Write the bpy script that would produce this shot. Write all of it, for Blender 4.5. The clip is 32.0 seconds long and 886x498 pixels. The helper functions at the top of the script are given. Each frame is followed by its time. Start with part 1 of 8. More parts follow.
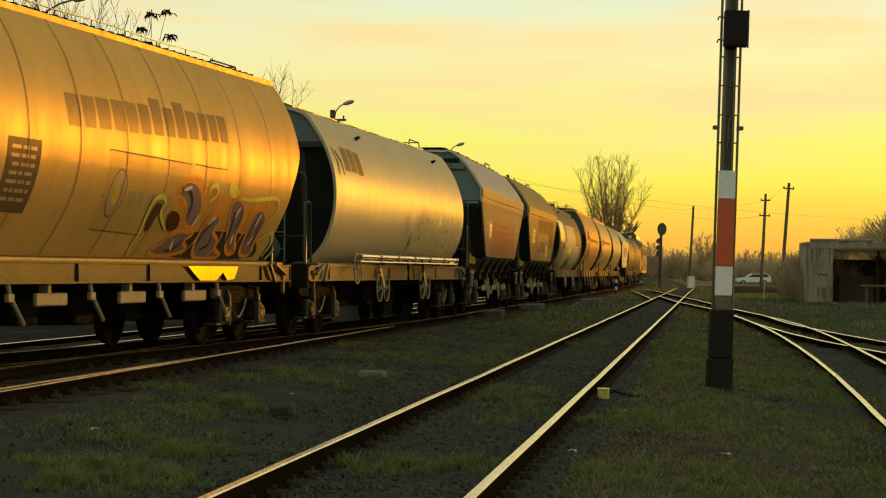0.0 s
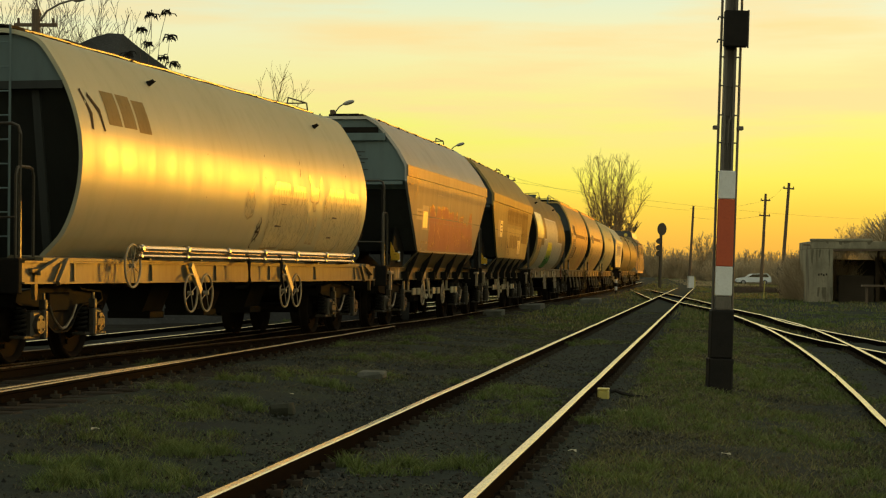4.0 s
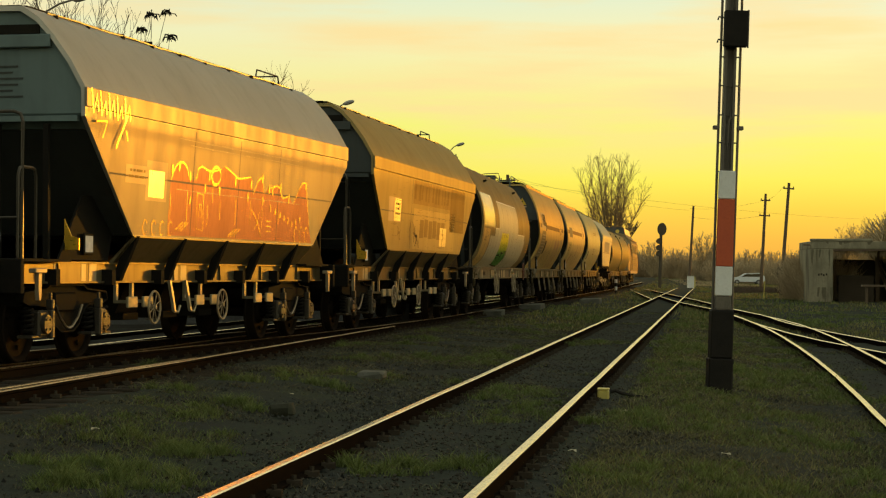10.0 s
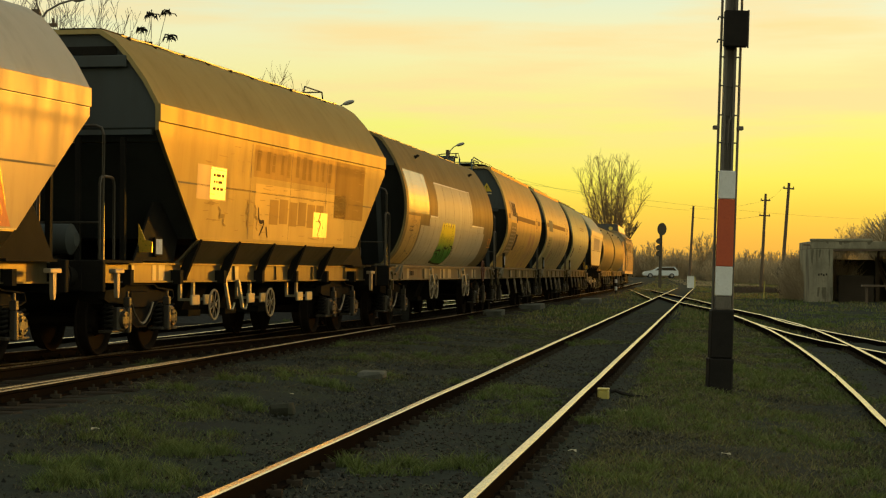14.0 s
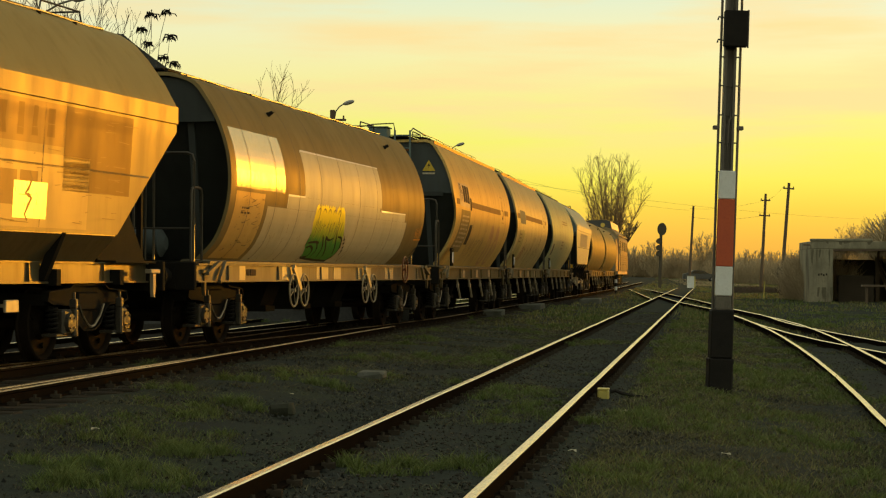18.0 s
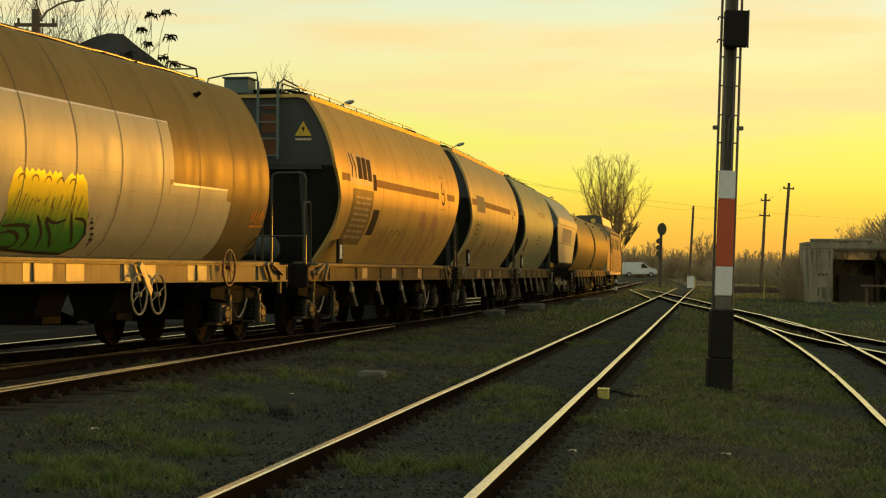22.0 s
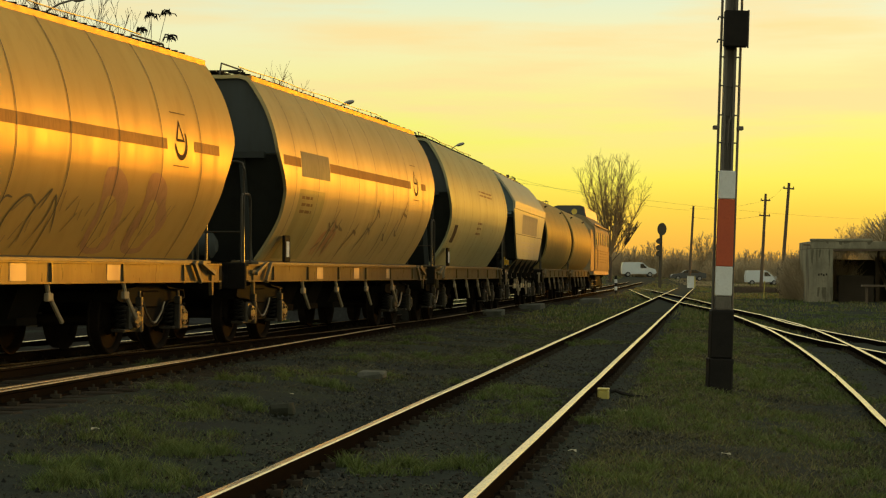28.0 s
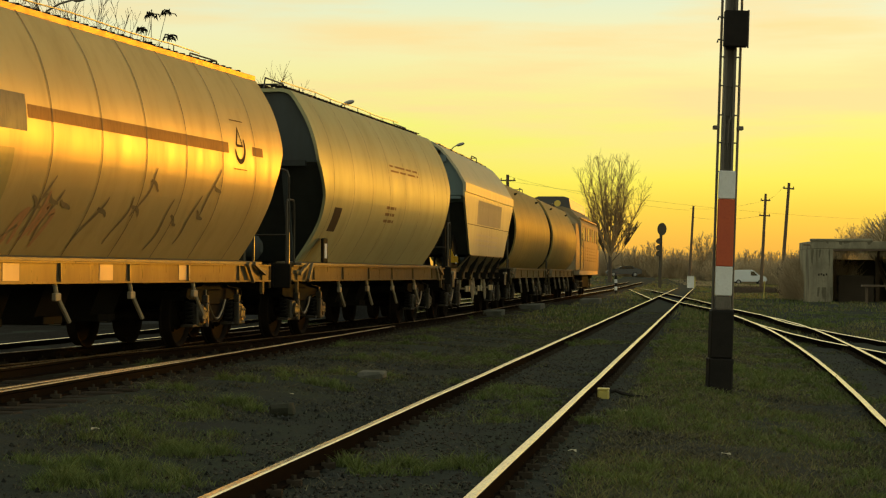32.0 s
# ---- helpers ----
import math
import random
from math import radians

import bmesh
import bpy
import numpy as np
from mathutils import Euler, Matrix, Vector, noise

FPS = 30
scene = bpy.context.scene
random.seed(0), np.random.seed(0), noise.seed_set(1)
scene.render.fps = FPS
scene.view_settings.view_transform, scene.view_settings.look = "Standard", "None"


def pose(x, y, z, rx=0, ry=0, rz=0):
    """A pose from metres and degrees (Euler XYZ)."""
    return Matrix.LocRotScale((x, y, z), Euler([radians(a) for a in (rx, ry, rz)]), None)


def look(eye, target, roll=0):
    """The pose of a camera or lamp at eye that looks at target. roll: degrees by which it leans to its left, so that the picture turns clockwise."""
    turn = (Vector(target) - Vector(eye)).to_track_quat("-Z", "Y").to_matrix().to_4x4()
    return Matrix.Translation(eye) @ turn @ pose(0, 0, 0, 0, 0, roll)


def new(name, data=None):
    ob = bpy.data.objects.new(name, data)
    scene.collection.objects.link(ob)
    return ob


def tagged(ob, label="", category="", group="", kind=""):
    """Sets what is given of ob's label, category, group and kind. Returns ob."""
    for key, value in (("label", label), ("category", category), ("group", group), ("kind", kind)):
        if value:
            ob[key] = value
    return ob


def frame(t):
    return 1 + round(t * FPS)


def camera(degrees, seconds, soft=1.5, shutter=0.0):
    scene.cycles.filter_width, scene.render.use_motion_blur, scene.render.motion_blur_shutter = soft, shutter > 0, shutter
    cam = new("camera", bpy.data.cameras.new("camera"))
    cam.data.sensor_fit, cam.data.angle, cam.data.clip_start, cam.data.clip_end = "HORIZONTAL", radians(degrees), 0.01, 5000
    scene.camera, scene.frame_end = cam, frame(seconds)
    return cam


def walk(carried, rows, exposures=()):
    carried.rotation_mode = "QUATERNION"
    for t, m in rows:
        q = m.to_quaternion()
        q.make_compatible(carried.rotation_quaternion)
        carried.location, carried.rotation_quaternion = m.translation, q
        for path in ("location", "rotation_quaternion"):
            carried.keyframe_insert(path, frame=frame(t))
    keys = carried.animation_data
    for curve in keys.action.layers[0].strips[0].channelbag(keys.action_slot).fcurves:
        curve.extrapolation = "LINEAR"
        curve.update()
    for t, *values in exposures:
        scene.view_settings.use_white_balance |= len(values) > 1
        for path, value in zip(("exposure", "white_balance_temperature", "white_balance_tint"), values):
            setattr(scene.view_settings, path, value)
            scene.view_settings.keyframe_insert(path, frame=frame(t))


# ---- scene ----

# ---- camera and walk ----
EYE = 1.45
cam = camera(24.915, 32.0, soft=1.2)
shot = look((0, 0, EYE), (0, 3548.8, EYE + 41.7565), 0.332)
walk(cam, [(0.0, shot), (32.0, shot)])

# ---- light ----
SUN_HEADING, SUN_UP = radians(36.0), radians(4.0)
scene.view_settings.exposure = 0.0
sun_way = Vector((math.sin(SUN_HEADING) * math.cos(SUN_UP), math.cos(SUN_HEADING) * math.cos(SUN_UP), math.sin(SUN_UP)))
sun_data = bpy.data.lights.new("sun", "SUN")
sun_data.energy, sun_data.angle, sun_data.color = 1.35, radians(1.5), (1.0, 0.51, 0.06)
sun = new("sun", sun_data)
sun.matrix_world = look(sun_way * 100, (0, 0, 0))

world = bpy.data.worlds.new("world")
scene.world = world
world.use_nodes = True


def build_world():
    nt = world.node_tree
    nt.nodes.clear()
    N, L = nt.nodes.new, nt.links.new
    out, bg = N("ShaderNodeOutputWorld"), N("ShaderNodeBackground")
    sky = N("ShaderNodeTexSky")
    sky.sky_type, sky.sun_disc = "NISHITA", False
    sky.sun_elevation, sky.sun_rotation, sky.dust_density, sky.air_density = SUN_UP, SUN_HEADING, 3.0, 1.5
    co = N("ShaderNodeTexCoord")
    sep = N("ShaderNodeSeparateXYZ")
    L(co.outputs["Generated"], sep.inputs[0])
    ramp = N("ShaderNodeValToRGB")
    el = ramp.color_ramp.elements
    stops = [(0.0, (0.86, 0.44, 0.055)), (0.014, (0.94, 0.49, 0.065)), (0.032, (0.95, 0.67, 0.078)), (0.046, (0.92, 0.84, 0.11)), (0.07, (0.86, 0.885, 0.18)), (0.095, (0.88, 0.83, 0.34)),
             (0.118, (0.85, 0.84, 0.48)), (0.138, (0.70, 0.82, 0.61)), (0.20, (0.66, 0.71, 0.54)), (0.45, (0.54, 0.60, 0.51)), (1.0, (0.43, 0.47, 0.42))]
    el[0].position, el[0].color = stops[0][0], (*stops[0][1], 1)
    el[1].position, el[1].color = stops[-1][0], (*stops[-1][1], 1)
    for p, c in stops[1:-1]:
        e = el.new(p)
        e.color = (*c, 1)
    L(sep.outputs["Z"], ramp.inputs[0])
    # long thin clouds
    mp = N("ShaderNodeMapping")
    mp.inputs["Scale"].default_value = (1.7, 1.1, 17.0)
    mp.inputs["Rotation"].default_value = (0.0, radians(9.0), 0.0)
    L(co.outputs["Generated"], mp.inputs[0])
    no = N("ShaderNodeTexNoise")
    no.inputs["Scale"].default_value, no.inputs["Detail"].default_value, no.inputs["Roughness"].default_value = 1.9, 6.0, 0.55
    L(mp.outputs[0], no.inputs["Vector"])
    cr = N("ShaderNodeMapRange")
    cr.inputs[1].default_value, cr.inputs[2].default_value, cr.inputs[4].default_value = 0.46, 0.60, 0.9
    L(no.outputs[0], cr.inputs[0])
    cl = N("ShaderNodeMix")
    cl.data_type = "RGBA"
    cl.inputs[7].default_value = (0.93, 0.725, 0.33, 1)
    high = N("ShaderNodeMapRange")
    high.inputs[1].default_value, high.inputs[2].default_value = 0.045, 0.085
    L(sep.outputs["Z"], high.inputs[0])
    thick = N("ShaderNodeMath")
    thick.operation = "MULTIPLY"
    L(cr.outputs[0], thick.inputs[0])
    L(high.outputs[0], thick.inputs[1])
    L(thick.outputs[0], cl.inputs[0])
    L(ramp.outputs[0], cl.inputs[6])
    # brighter towards the sun's side of the sky
    dot = N("ShaderNodeVectorMath")
    dot.operation = "DOT_PRODUCT"
    dot.inputs[1].default_value = (math.sin(SUN_HEADING), math.cos(SUN_HEADING), 0)
    L(co.outputs["Generated"], dot.inputs[0])
    az = N("ShaderNodeMapRange")
    az.inputs[1].default_value, az.inputs[2].default_value = 0.30, 0.80
    az.inputs[3].default_value, az.inputs[4].default_value = 0.0, 1.0
    L(dot.outputs["Value"], az.inputs[0])
    cool = N("ShaderNodeValToRGB")
    ce = cool.color_ramp.elements
    ce[0].position, ce[0].color = 0.0, (0.78, 0.55, 0.16, 1)
    ce[1].position, ce[1].color = 1.0, (0.43, 0.47, 0.42, 1)
    for at, col in ((0.10, (0.80, 0.77, 0.45)), (0.135, (0.75, 0.79, 0.58)), (0.32, (0.61, 0.62, 0.47))):
        e = ce.new(at)
        e.color = (*col, 1)
    L(sep.outputs["Z"], cool.inputs[0])
    mul = N("ShaderNodeMix")
    mul.data_type = "RGBA"
    L(az.outputs[0], mul.inputs[0])
    L(cool.outputs[0], mul.inputs[6])
    L(cl.outputs[2], mul.inputs[7])
    nsc = N("ShaderNodeVectorMath")
    nsc.operation = "SCALE"
    nsc.inputs["Scale"].default_value = 0.02
    L(sky.outputs[0], nsc.inputs[0])
    add = N("ShaderNodeVectorMath")
    add.operation = "ADD"
    L(mul.outputs[2], add.inputs[0])
    L(nsc.outputs[0], add.inputs[1])
    # the hazy glow over the low sun
    flat_way = N("ShaderNodeVectorMath")
    flat_way.operation = "MULTIPLY"
    flat_way.inputs[1].default_value = (1, 1, 0)
    L(co.outputs["Generated"], flat_way.inputs[0])
    unit = N("ShaderNodeVectorMath")
    unit.operation = "NORMALIZE"
    L(flat_way.outputs[0], unit.inputs[0])
    sd = N("ShaderNodeVectorMath")
    sd.operation = "DOT_PRODUCT"
    sd.inputs[1].default_value = (math.sin(SUN_HEADING), math.cos(SUN_HEADING), 0)
    L(unit.outputs[0], sd.inputs[0])
    cla = N("ShaderNodeMath")
    cla.operation = "MAXIMUM"
    cla.inputs[1].default_value = 0.0
    L(sd.outputs["Value"], cla.inputs[0])
    pw = N("ShaderNodeMath")
    pw.operation = "POWER"
    pw.inputs[1].default_value = 120.0
    L(cla.outputs[0], pw.inputs[0])
    rise = N("ShaderNodeMapRange")
    rise.interpolation_type = "SMOOTHSTEP"
    rise.inputs[1].default_value, rise.inputs[2].default_value = 0.0, 0.19
    rise.inputs[3].default_value, rise.inputs[4].default_value = 1.0, 0.0
    L(sep.outputs["Z"], rise.inputs[0])
    amt = N("ShaderNodeMath")
    amt.operation = "MULTIPLY"
    L(pw.outputs[0], amt.inputs[0])
    L(rise.outputs[0], amt.inputs[1])
    gl = N("ShaderNodeVectorMath")
    gl.operation = "SCALE"
    gl.inputs[0].default_value = (54.0, 17.0, 0.15)
    L(amt.outputs[0], gl.inputs["Scale"])
    both = N("ShaderNodeVectorMath")
    both.operation = "ADD"
    L(add.outputs[0], both.inputs[0])
    L(gl.outputs[0], both.inputs[1])
    L(both.outputs[0], bg.inputs[0])
    bg.inputs[1].default_value = 1.0
    L(bg.outputs[0], out.inputs[0])


build_world()


# ---- materials ----
def material(name, base, rough=0.6, metal=0.0, second=None, scale=3.0, amount=0.5, bump=0.0, bump_scale=40.0, third=None,
             stretch=(1, 1, 1), object_space=True, spec=0.5, fine=14.0, per_object=0.0, per_island=0.0, coat=0.0):
    """Base colour broken by two sizes of noise, with fine relief."""
    m = bpy.data.materials.new(name)
    m.use_nodes = True
    nt = m.node_tree
    N, L = nt.nodes.new, nt.links.new
    b = nt.nodes["Principled BSDF"]
    b.inputs["Roughness"].default_value, b.inputs["Metallic"].default_value = rough, metal
    b.inputs["Specular IOR Level"].default_value = spec
    b.inputs["Coat Weight"].default_value = coat
    b.inputs["Coat Roughness"].default_value = 0.25
    second = second or tuple(c * 0.6 for c in base)
    third = third or tuple(c * 0.8 for c in second)
    co = N("ShaderNodeTexCoord")
    mp = N("ShaderNodeMapping")
    mp.inputs["Scale"].default_value = stretch
    L(co.outputs["Object"], mp.inputs[0])

    def noise_node(s, detail):
        n = N("ShaderNodeTexNoise")
        n.inputs["Scale"].default_value, n.inputs["Detail"].default_value, n.inputs["Roughness"].default_value = s, detail, 0.6
        L(mp.outputs[0], n.inputs["Vector"])
        return n

    def blend(fac, a, c):
        x = N("ShaderNodeMix")
        x.data_type = "RGBA"
        L(fac, x.inputs[0])
        if isinstance(a, tuple):
            x.inputs[6].default_value = (*a, 1)
        else:
            L(a, x.inputs[6])
        x.inputs[7].default_value = (*c, 1)
        return x.outputs[2]

    def ranged(src, lo, hi, top):
        r = N("ShaderNodeMapRange")
        r.inputs[1].default_value, r.inputs[2].default_value, r.inputs[4].default_value = lo, hi, top
        L(src, r.inputs[0])
        return r.outputs[0]

    big, small = noise_node(scale, 5), noise_node(scale * fine, 4)
    col = blend(ranged(big.outputs[0], 0.38, 0.68, amount), base, second)
    col = blend(ranged(small.outputs[0], 0.50, 0.75, amount * 0.8), col, third)
    if per_object or per_island:
        chance = N("ShaderNodeObjectInfo").outputs["Random"] if per_object else N("ShaderNodeNewGeometry").outputs["Random Per Island"]
        vary = per_object or per_island
        hs = N("ShaderNodeHueSaturation")
        ad = N("ShaderNodeMath")
        ad.operation = "ADD"
        ad.inputs[1].default_value = 1 - vary
        L(ranged(chance, 0, 1, vary * 2), ad.inputs[0])
        L(ad.outputs[0], hs.inputs["Value"])
        L(col, hs.inputs["Color"])
        col = hs.outputs[0]
    L(col, b.inputs["Base Color"])
    rr = N("ShaderNodeMapRange")
    rr.inputs[1].default_value, rr.inputs[2].default_value = 0.35, 0.7
    rr.inputs[3].default_value, rr.inputs[4].default_value = max(0.02, rough - 0.03), min(1, rough + 0.05)
    L(small.outputs[0], rr.inputs[0])
    L(rr.outputs[0], b.inputs["Roughness"])
    if bump:
        bn = noise_node(bump_scale, 4)
        bp = N("ShaderNodeBump")
        bp.inputs["Strength"].default_value, bp.inputs["Distance"].default_value = bump, 0.02
        L(bn.outputs[0], bp.inputs["Height"])
        L(bp.outputs[0], b.inputs["Normal"])
    return m


def dusty(m, amount):
    """A dull film of dust over a surface, which takes away part of its gloss."""
    nt = m.node_tree
    b, out = nt.nodes["Principled BSDF"], nt.nodes["Material Output"]
    df, mx = nt.nodes.new("ShaderNodeBsdfDiffuse"), nt.nodes.new("ShaderNodeMixShader")
    nt.links.new(b.inputs["Base Color"].links[0].from_socket, df.inputs[0])
    mx.inputs[0].default_value = amount
    nt.links.new(b.outputs[0], mx.inputs[1])
    nt.links.new(df.outputs[0], mx.inputs[2])
    nt.links.new(mx.outputs[0], out.inputs[0])
    return m


STREAK = (1.3, 1.3, 0.3)
M_GROUND = material("ground_soil", (0.036, 0.040, 0.034), 1.0, second=(0.044, 0.052, 0.034), third=(0.017, 0.018, 0.015), scale=0.8, amount=1.0, bump=1.0, bump_scale=26, fine=36, spec=0.02)
M_BALLAST = material("dark_ballast", (0.020, 0.018, 0.013), 1.0, second=(0.012, 0.011, 0.008), third=(0.032, 0.028, 0.020), scale=2.0, amount=1.0, bump=1.0, bump_scale=22, spec=0.05)
M_RAILTOP = material("rail_running_face", (0.76, 0.66, 0.38), 0.22, 1.0, second=(0.54, 0.43, 0.27), third=(0.34, 0.25, 0.15), scale=2.2, amount=0.6, bump=0.15, bump_scale=9)
M_RAIL = dusty(material("rail_rust", (0.012, 0.0085, 0.006), 0.32, 0.0, second=(0.008, 0.006, 0.004), third=(0.020, 0.013, 0.008), scale=5, amount=0.7, bump=0.3, spec=0.3), 0.985)
# Golden base puts the low sun's glint into the colour; brown patches are rust.
M_RAILGLINT = material("rusty_glint_running_face", (0.68, 0.48, 0.20), 0.28, 0.9, second=(0.26, 0.16, 0.075), third=(0.14, 0.09, 0.05), scale=3.0, amount=0.8, bump=0.25, bump_scale=9)
M_SLEEPER = material("sleeper_wood", (0.050, 0.042, 0.031), 0.95, second=(0.028, 0.024, 0.018), scale=3, amount=0.7, bump=0.7, bump_scale=30, stretch=(0.4, 3, 3), per_object=0.3, spec=0.03)
M_GRASS = material("grass", (0.110, 0.145, 0.048), 0.8, second=(0.155, 0.165, 0.058), third=(0.21, 0.195, 0.09), scale=0.5, amount=0.8, spec=0.2, per_island=0.75)
M_STRAW = material("dry_straw", (0.125, 0.115, 0.066), 0.9, second=(0.075, 0.072, 0.04), third=(0.035, 0.033, 0.021), scale=0.6, amount=0.9, spec=0.1, per_island=0.6)


def let_light_through(m, col, amount):
    """Thin blades glow a little when the light stands behind them."""
    nt = m.node_tree
    b, out = nt.nodes["Principled BSDF"], nt.nodes["Material Output"]
    tr, mx = nt.nodes.new("ShaderNodeBsdfTranslucent"), nt.nodes.new("ShaderNodeMixShader")
    tr.inputs[0].default_value = (*col, 1)
    mx.inputs[0].default_value = amount
    nt.links.new(b.outputs[0], mx.inputs[1])
    nt.links.new(tr.outputs[0], mx.inputs[2])
    nt.links.new(mx.outputs[0], out.inputs[0])


M_TUSSOCK = material("dry_tussock", (0.22, 0.205, 0.09), 0.9, second=(0.15, 0.15, 0.062), third=(0.11, 0.13, 0.05), scale=0.4, amount=0.9, spec=0.1, per_island=0.6)
let_light_through(M_TUSSOCK, (0.18, 0.17, 0.05), 0.3)
let_light_through(M_GRASS, (0.10, 0.15, 0.03), 0.35)
let_light_through(M_STRAW, (0.12, 0.10, 0.05), 0.15)
M_DARK = dusty(material("grimy_steel", (0.015, 0.014, 0.012), 0.42, 0.0, second=(0.022, 0.019, 0.014), third=(0.010, 0.0095, 0.008), scale=3, amount=0.7, bump=0.2, spec=0.3), 0.96)
M_SOLED = dusty(material("grimy_sole_bar", (0.032, 0.027, 0.019), 0.42, 0.0, second=(0.055, 0.043, 0.028), third=(0.018, 0.015, 0.011), scale=1.3, amount=0.7, bump=0.12, spec=0.4), 0.75)
M_STEEL = dusty(material("worn_grey_steel", (0.075, 0.066, 0.050), 0.30, 0.5, second=(0.045, 0.038, 0.028), third=(0.028, 0.023, 0.018), scale=2, amount=0.6, bump=0.15, spec=0.5), 0.5)
M_WHEEL = dusty(material("wheel_steel", (0.014, 0.011, 0.008), 0.45, 0.1, second=(0.024, 0.016, 0.010), scale=4, amount=0.6, spec=0.4), 0.96)
M_PIPE = material("bright_pipe", (0.50, 0.45, 0.36), 0.24, 1.0, second=(0.34, 0.29, 0.22), scale=3, amount=0.6)


def paint(name, base, dirt, rough=0.48, scale=0.45, amount=0.45, metal=0.42):
    """Old metallic-looking paint on sheet metal that is slightly wavy, with rain streaks and a dull edge-on look."""
    m = material(name, base, rough, metal, second=dirt, third=tuple(c * 0.85 for c in dirt), scale=scale, amount=amount, bump=0.16, bump_scale=1.6,
                 stretch=STREAK, fine=5, spec=0.0)
    m.node_tree.nodes["Principled BSDF"].inputs["Specular Tint"].default_value = (0.38, 0.38, 0.38, 1)
    return m


M_SOLE = paint("sole_bar_paint", (0.155, 0.128, 0.072), (0.09, 0.07, 0.04), 0.30, scale=1.3)
P_SOLEPALE = paint("paint_sole_pale", (0.20, 0.175, 0.115), (0.13, 0.105, 0.065), 0.42, scale=1.3)
P_FIELD = paint("paint_sole_field", (0.42, 0.37, 0.24), (0.30, 0.25, 0.15), 0.40, scale=1.3)
P_SAND = paint("paint_sand_cream", (0.53, 0.375, 0.13), (0.41, 0.28, 0.092), 0.42, metal=0.34)
P_PALE = paint("paint_pale_grey", (0.455, 0.445, 0.31), (0.38, 0.365, 0.245), 0.42, metal=0.46, amount=0.38)
P_CREAM = paint("paint_cream_grey", (0.48, 0.395, 0.19), (0.37, 0.295, 0.135), 0.41, metal=0.42)
P_GREEN = paint("paint_greenish_grey", (0.38, 0.375, 0.215), (0.295, 0.285, 0.15), 0.44, metal=0.36)
P_BROWN = paint("paint_dull_brown", (0.24, 0.185, 0.082), (0.165, 0.122, 0.052), 0.45)
P_HOPPER = paint("paint_hopper_grey", (0.43, 0.425, 0.375), (0.34, 0.325, 0.275), 0.38)
# End paints are darkened: the shade on the backlit ends is in their colour.
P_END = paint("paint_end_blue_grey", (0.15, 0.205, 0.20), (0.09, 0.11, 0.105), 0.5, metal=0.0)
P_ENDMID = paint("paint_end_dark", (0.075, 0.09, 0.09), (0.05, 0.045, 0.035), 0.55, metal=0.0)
P_ENDLOW = paint("paint_end_shade", (0.055, 0.06, 0.056), (0.032, 0.034, 0.031), 0.7, metal=0.0)
P_WHITE = paint("paint_fresh_white", (0.47, 0.435, 0.30), (0.37, 0.335, 0.22), 0.50, amount=0.45, metal=0.34)
P_ORANGE = paint("paint_ochre", (0.31, 0.25, 0.10), (0.22, 0.17, 0.07), 0.44)


# ---- building helpers ----
def finish(bm, name, mat, smooth=False):
    me = bpy.data.meshes.new(name)
    bmesh.ops.recalc_face_normals(bm, faces=bm.faces)
    if smooth:
        for f in bm.faces:
            f.smooth = True
        me_angle = 0.6
        for e in bm.edges:
            if len(e.link_faces) == 2 and e.calc_face_angle(0) > me_angle:
                e.smooth = False
    bm.to_mesh(me)
    bm.free()
    me.materials.append(mat)
    return me


def part(name, bm, mat, parent, label="", smooth=True, at=None):
    ob = new(name, finish(bm, name, mat, smooth))
    ob.parent = parent
    if at is not None:
        ob.matrix_basis = at
    if label:
        ob["label"] = label
    return ob


def share(name, mesh, parent, at):
    ob = new(name, mesh)
    ob.parent = parent
    ob.matrix_basis = at
    return ob


def box(bm, x0, x1, y0, y1, z0, z1, bevel=0.0):
    r = bmesh.ops.create_cube(bm, size=1.0, matrix=Matrix.Translation(((x0 + x1) / 2, (y0 + y1) / 2, (z0 + z1) / 2)) @ Matrix.Diagonal((x1 - x0, y1 - y0, z1 - z0, 1)))
    if bevel:
        es = {e for v in r["verts"] for e in v.link_edges}
        bmesh.ops.bevel(bm, geom=list(es), offset=bevel, segments=1, affect="EDGES")
    return r["verts"]


def cyl(bm, p0, p1, r0, r1=None, n=12, caps=True):
    p0, p1 = Vector(p0), Vector(p1)
    d = p1 - p0
    m = Matrix.Translation((p0 + p1) / 2) @ d.to_track_quat("Z", "Y").to_matrix().to_4x4()
    return bmesh.ops.create_cone(bm, cap_ends=caps, segments=n, radius1=r0, radius2=r0 if r1 is None else r1, depth=d.length, matrix=m)["verts"]


def tube(bm, pts, r, n=6):
    """A bent rod through the points."""
    pts = [Vector(p) for p in pts]
    rings = []
    for i, p in enumerate(pts):
        d = (pts[min(i + 1, len(pts) - 1)] - pts[max(i - 1, 0)]).normalized()
        q = d.to_track_quat("Z", "Y")
        rr = r[i] if isinstance(r, (list, tuple)) else r
        rings.append([bm.verts.new(p + q @ Vector((rr * math.cos(2 * math.pi * k / n), rr * math.sin(2 * math.pi * k / n), 0))) for k in range(n)])
    for a, b in zip(rings, rings[1:]):
        for k in range(n):
            bm.faces.new((a[k], a[(k + 1) % n], b[(k + 1) % n], b[k]))
    bm.faces.new(list(reversed(rings[0])))
    bm.faces.new(rings[-1])


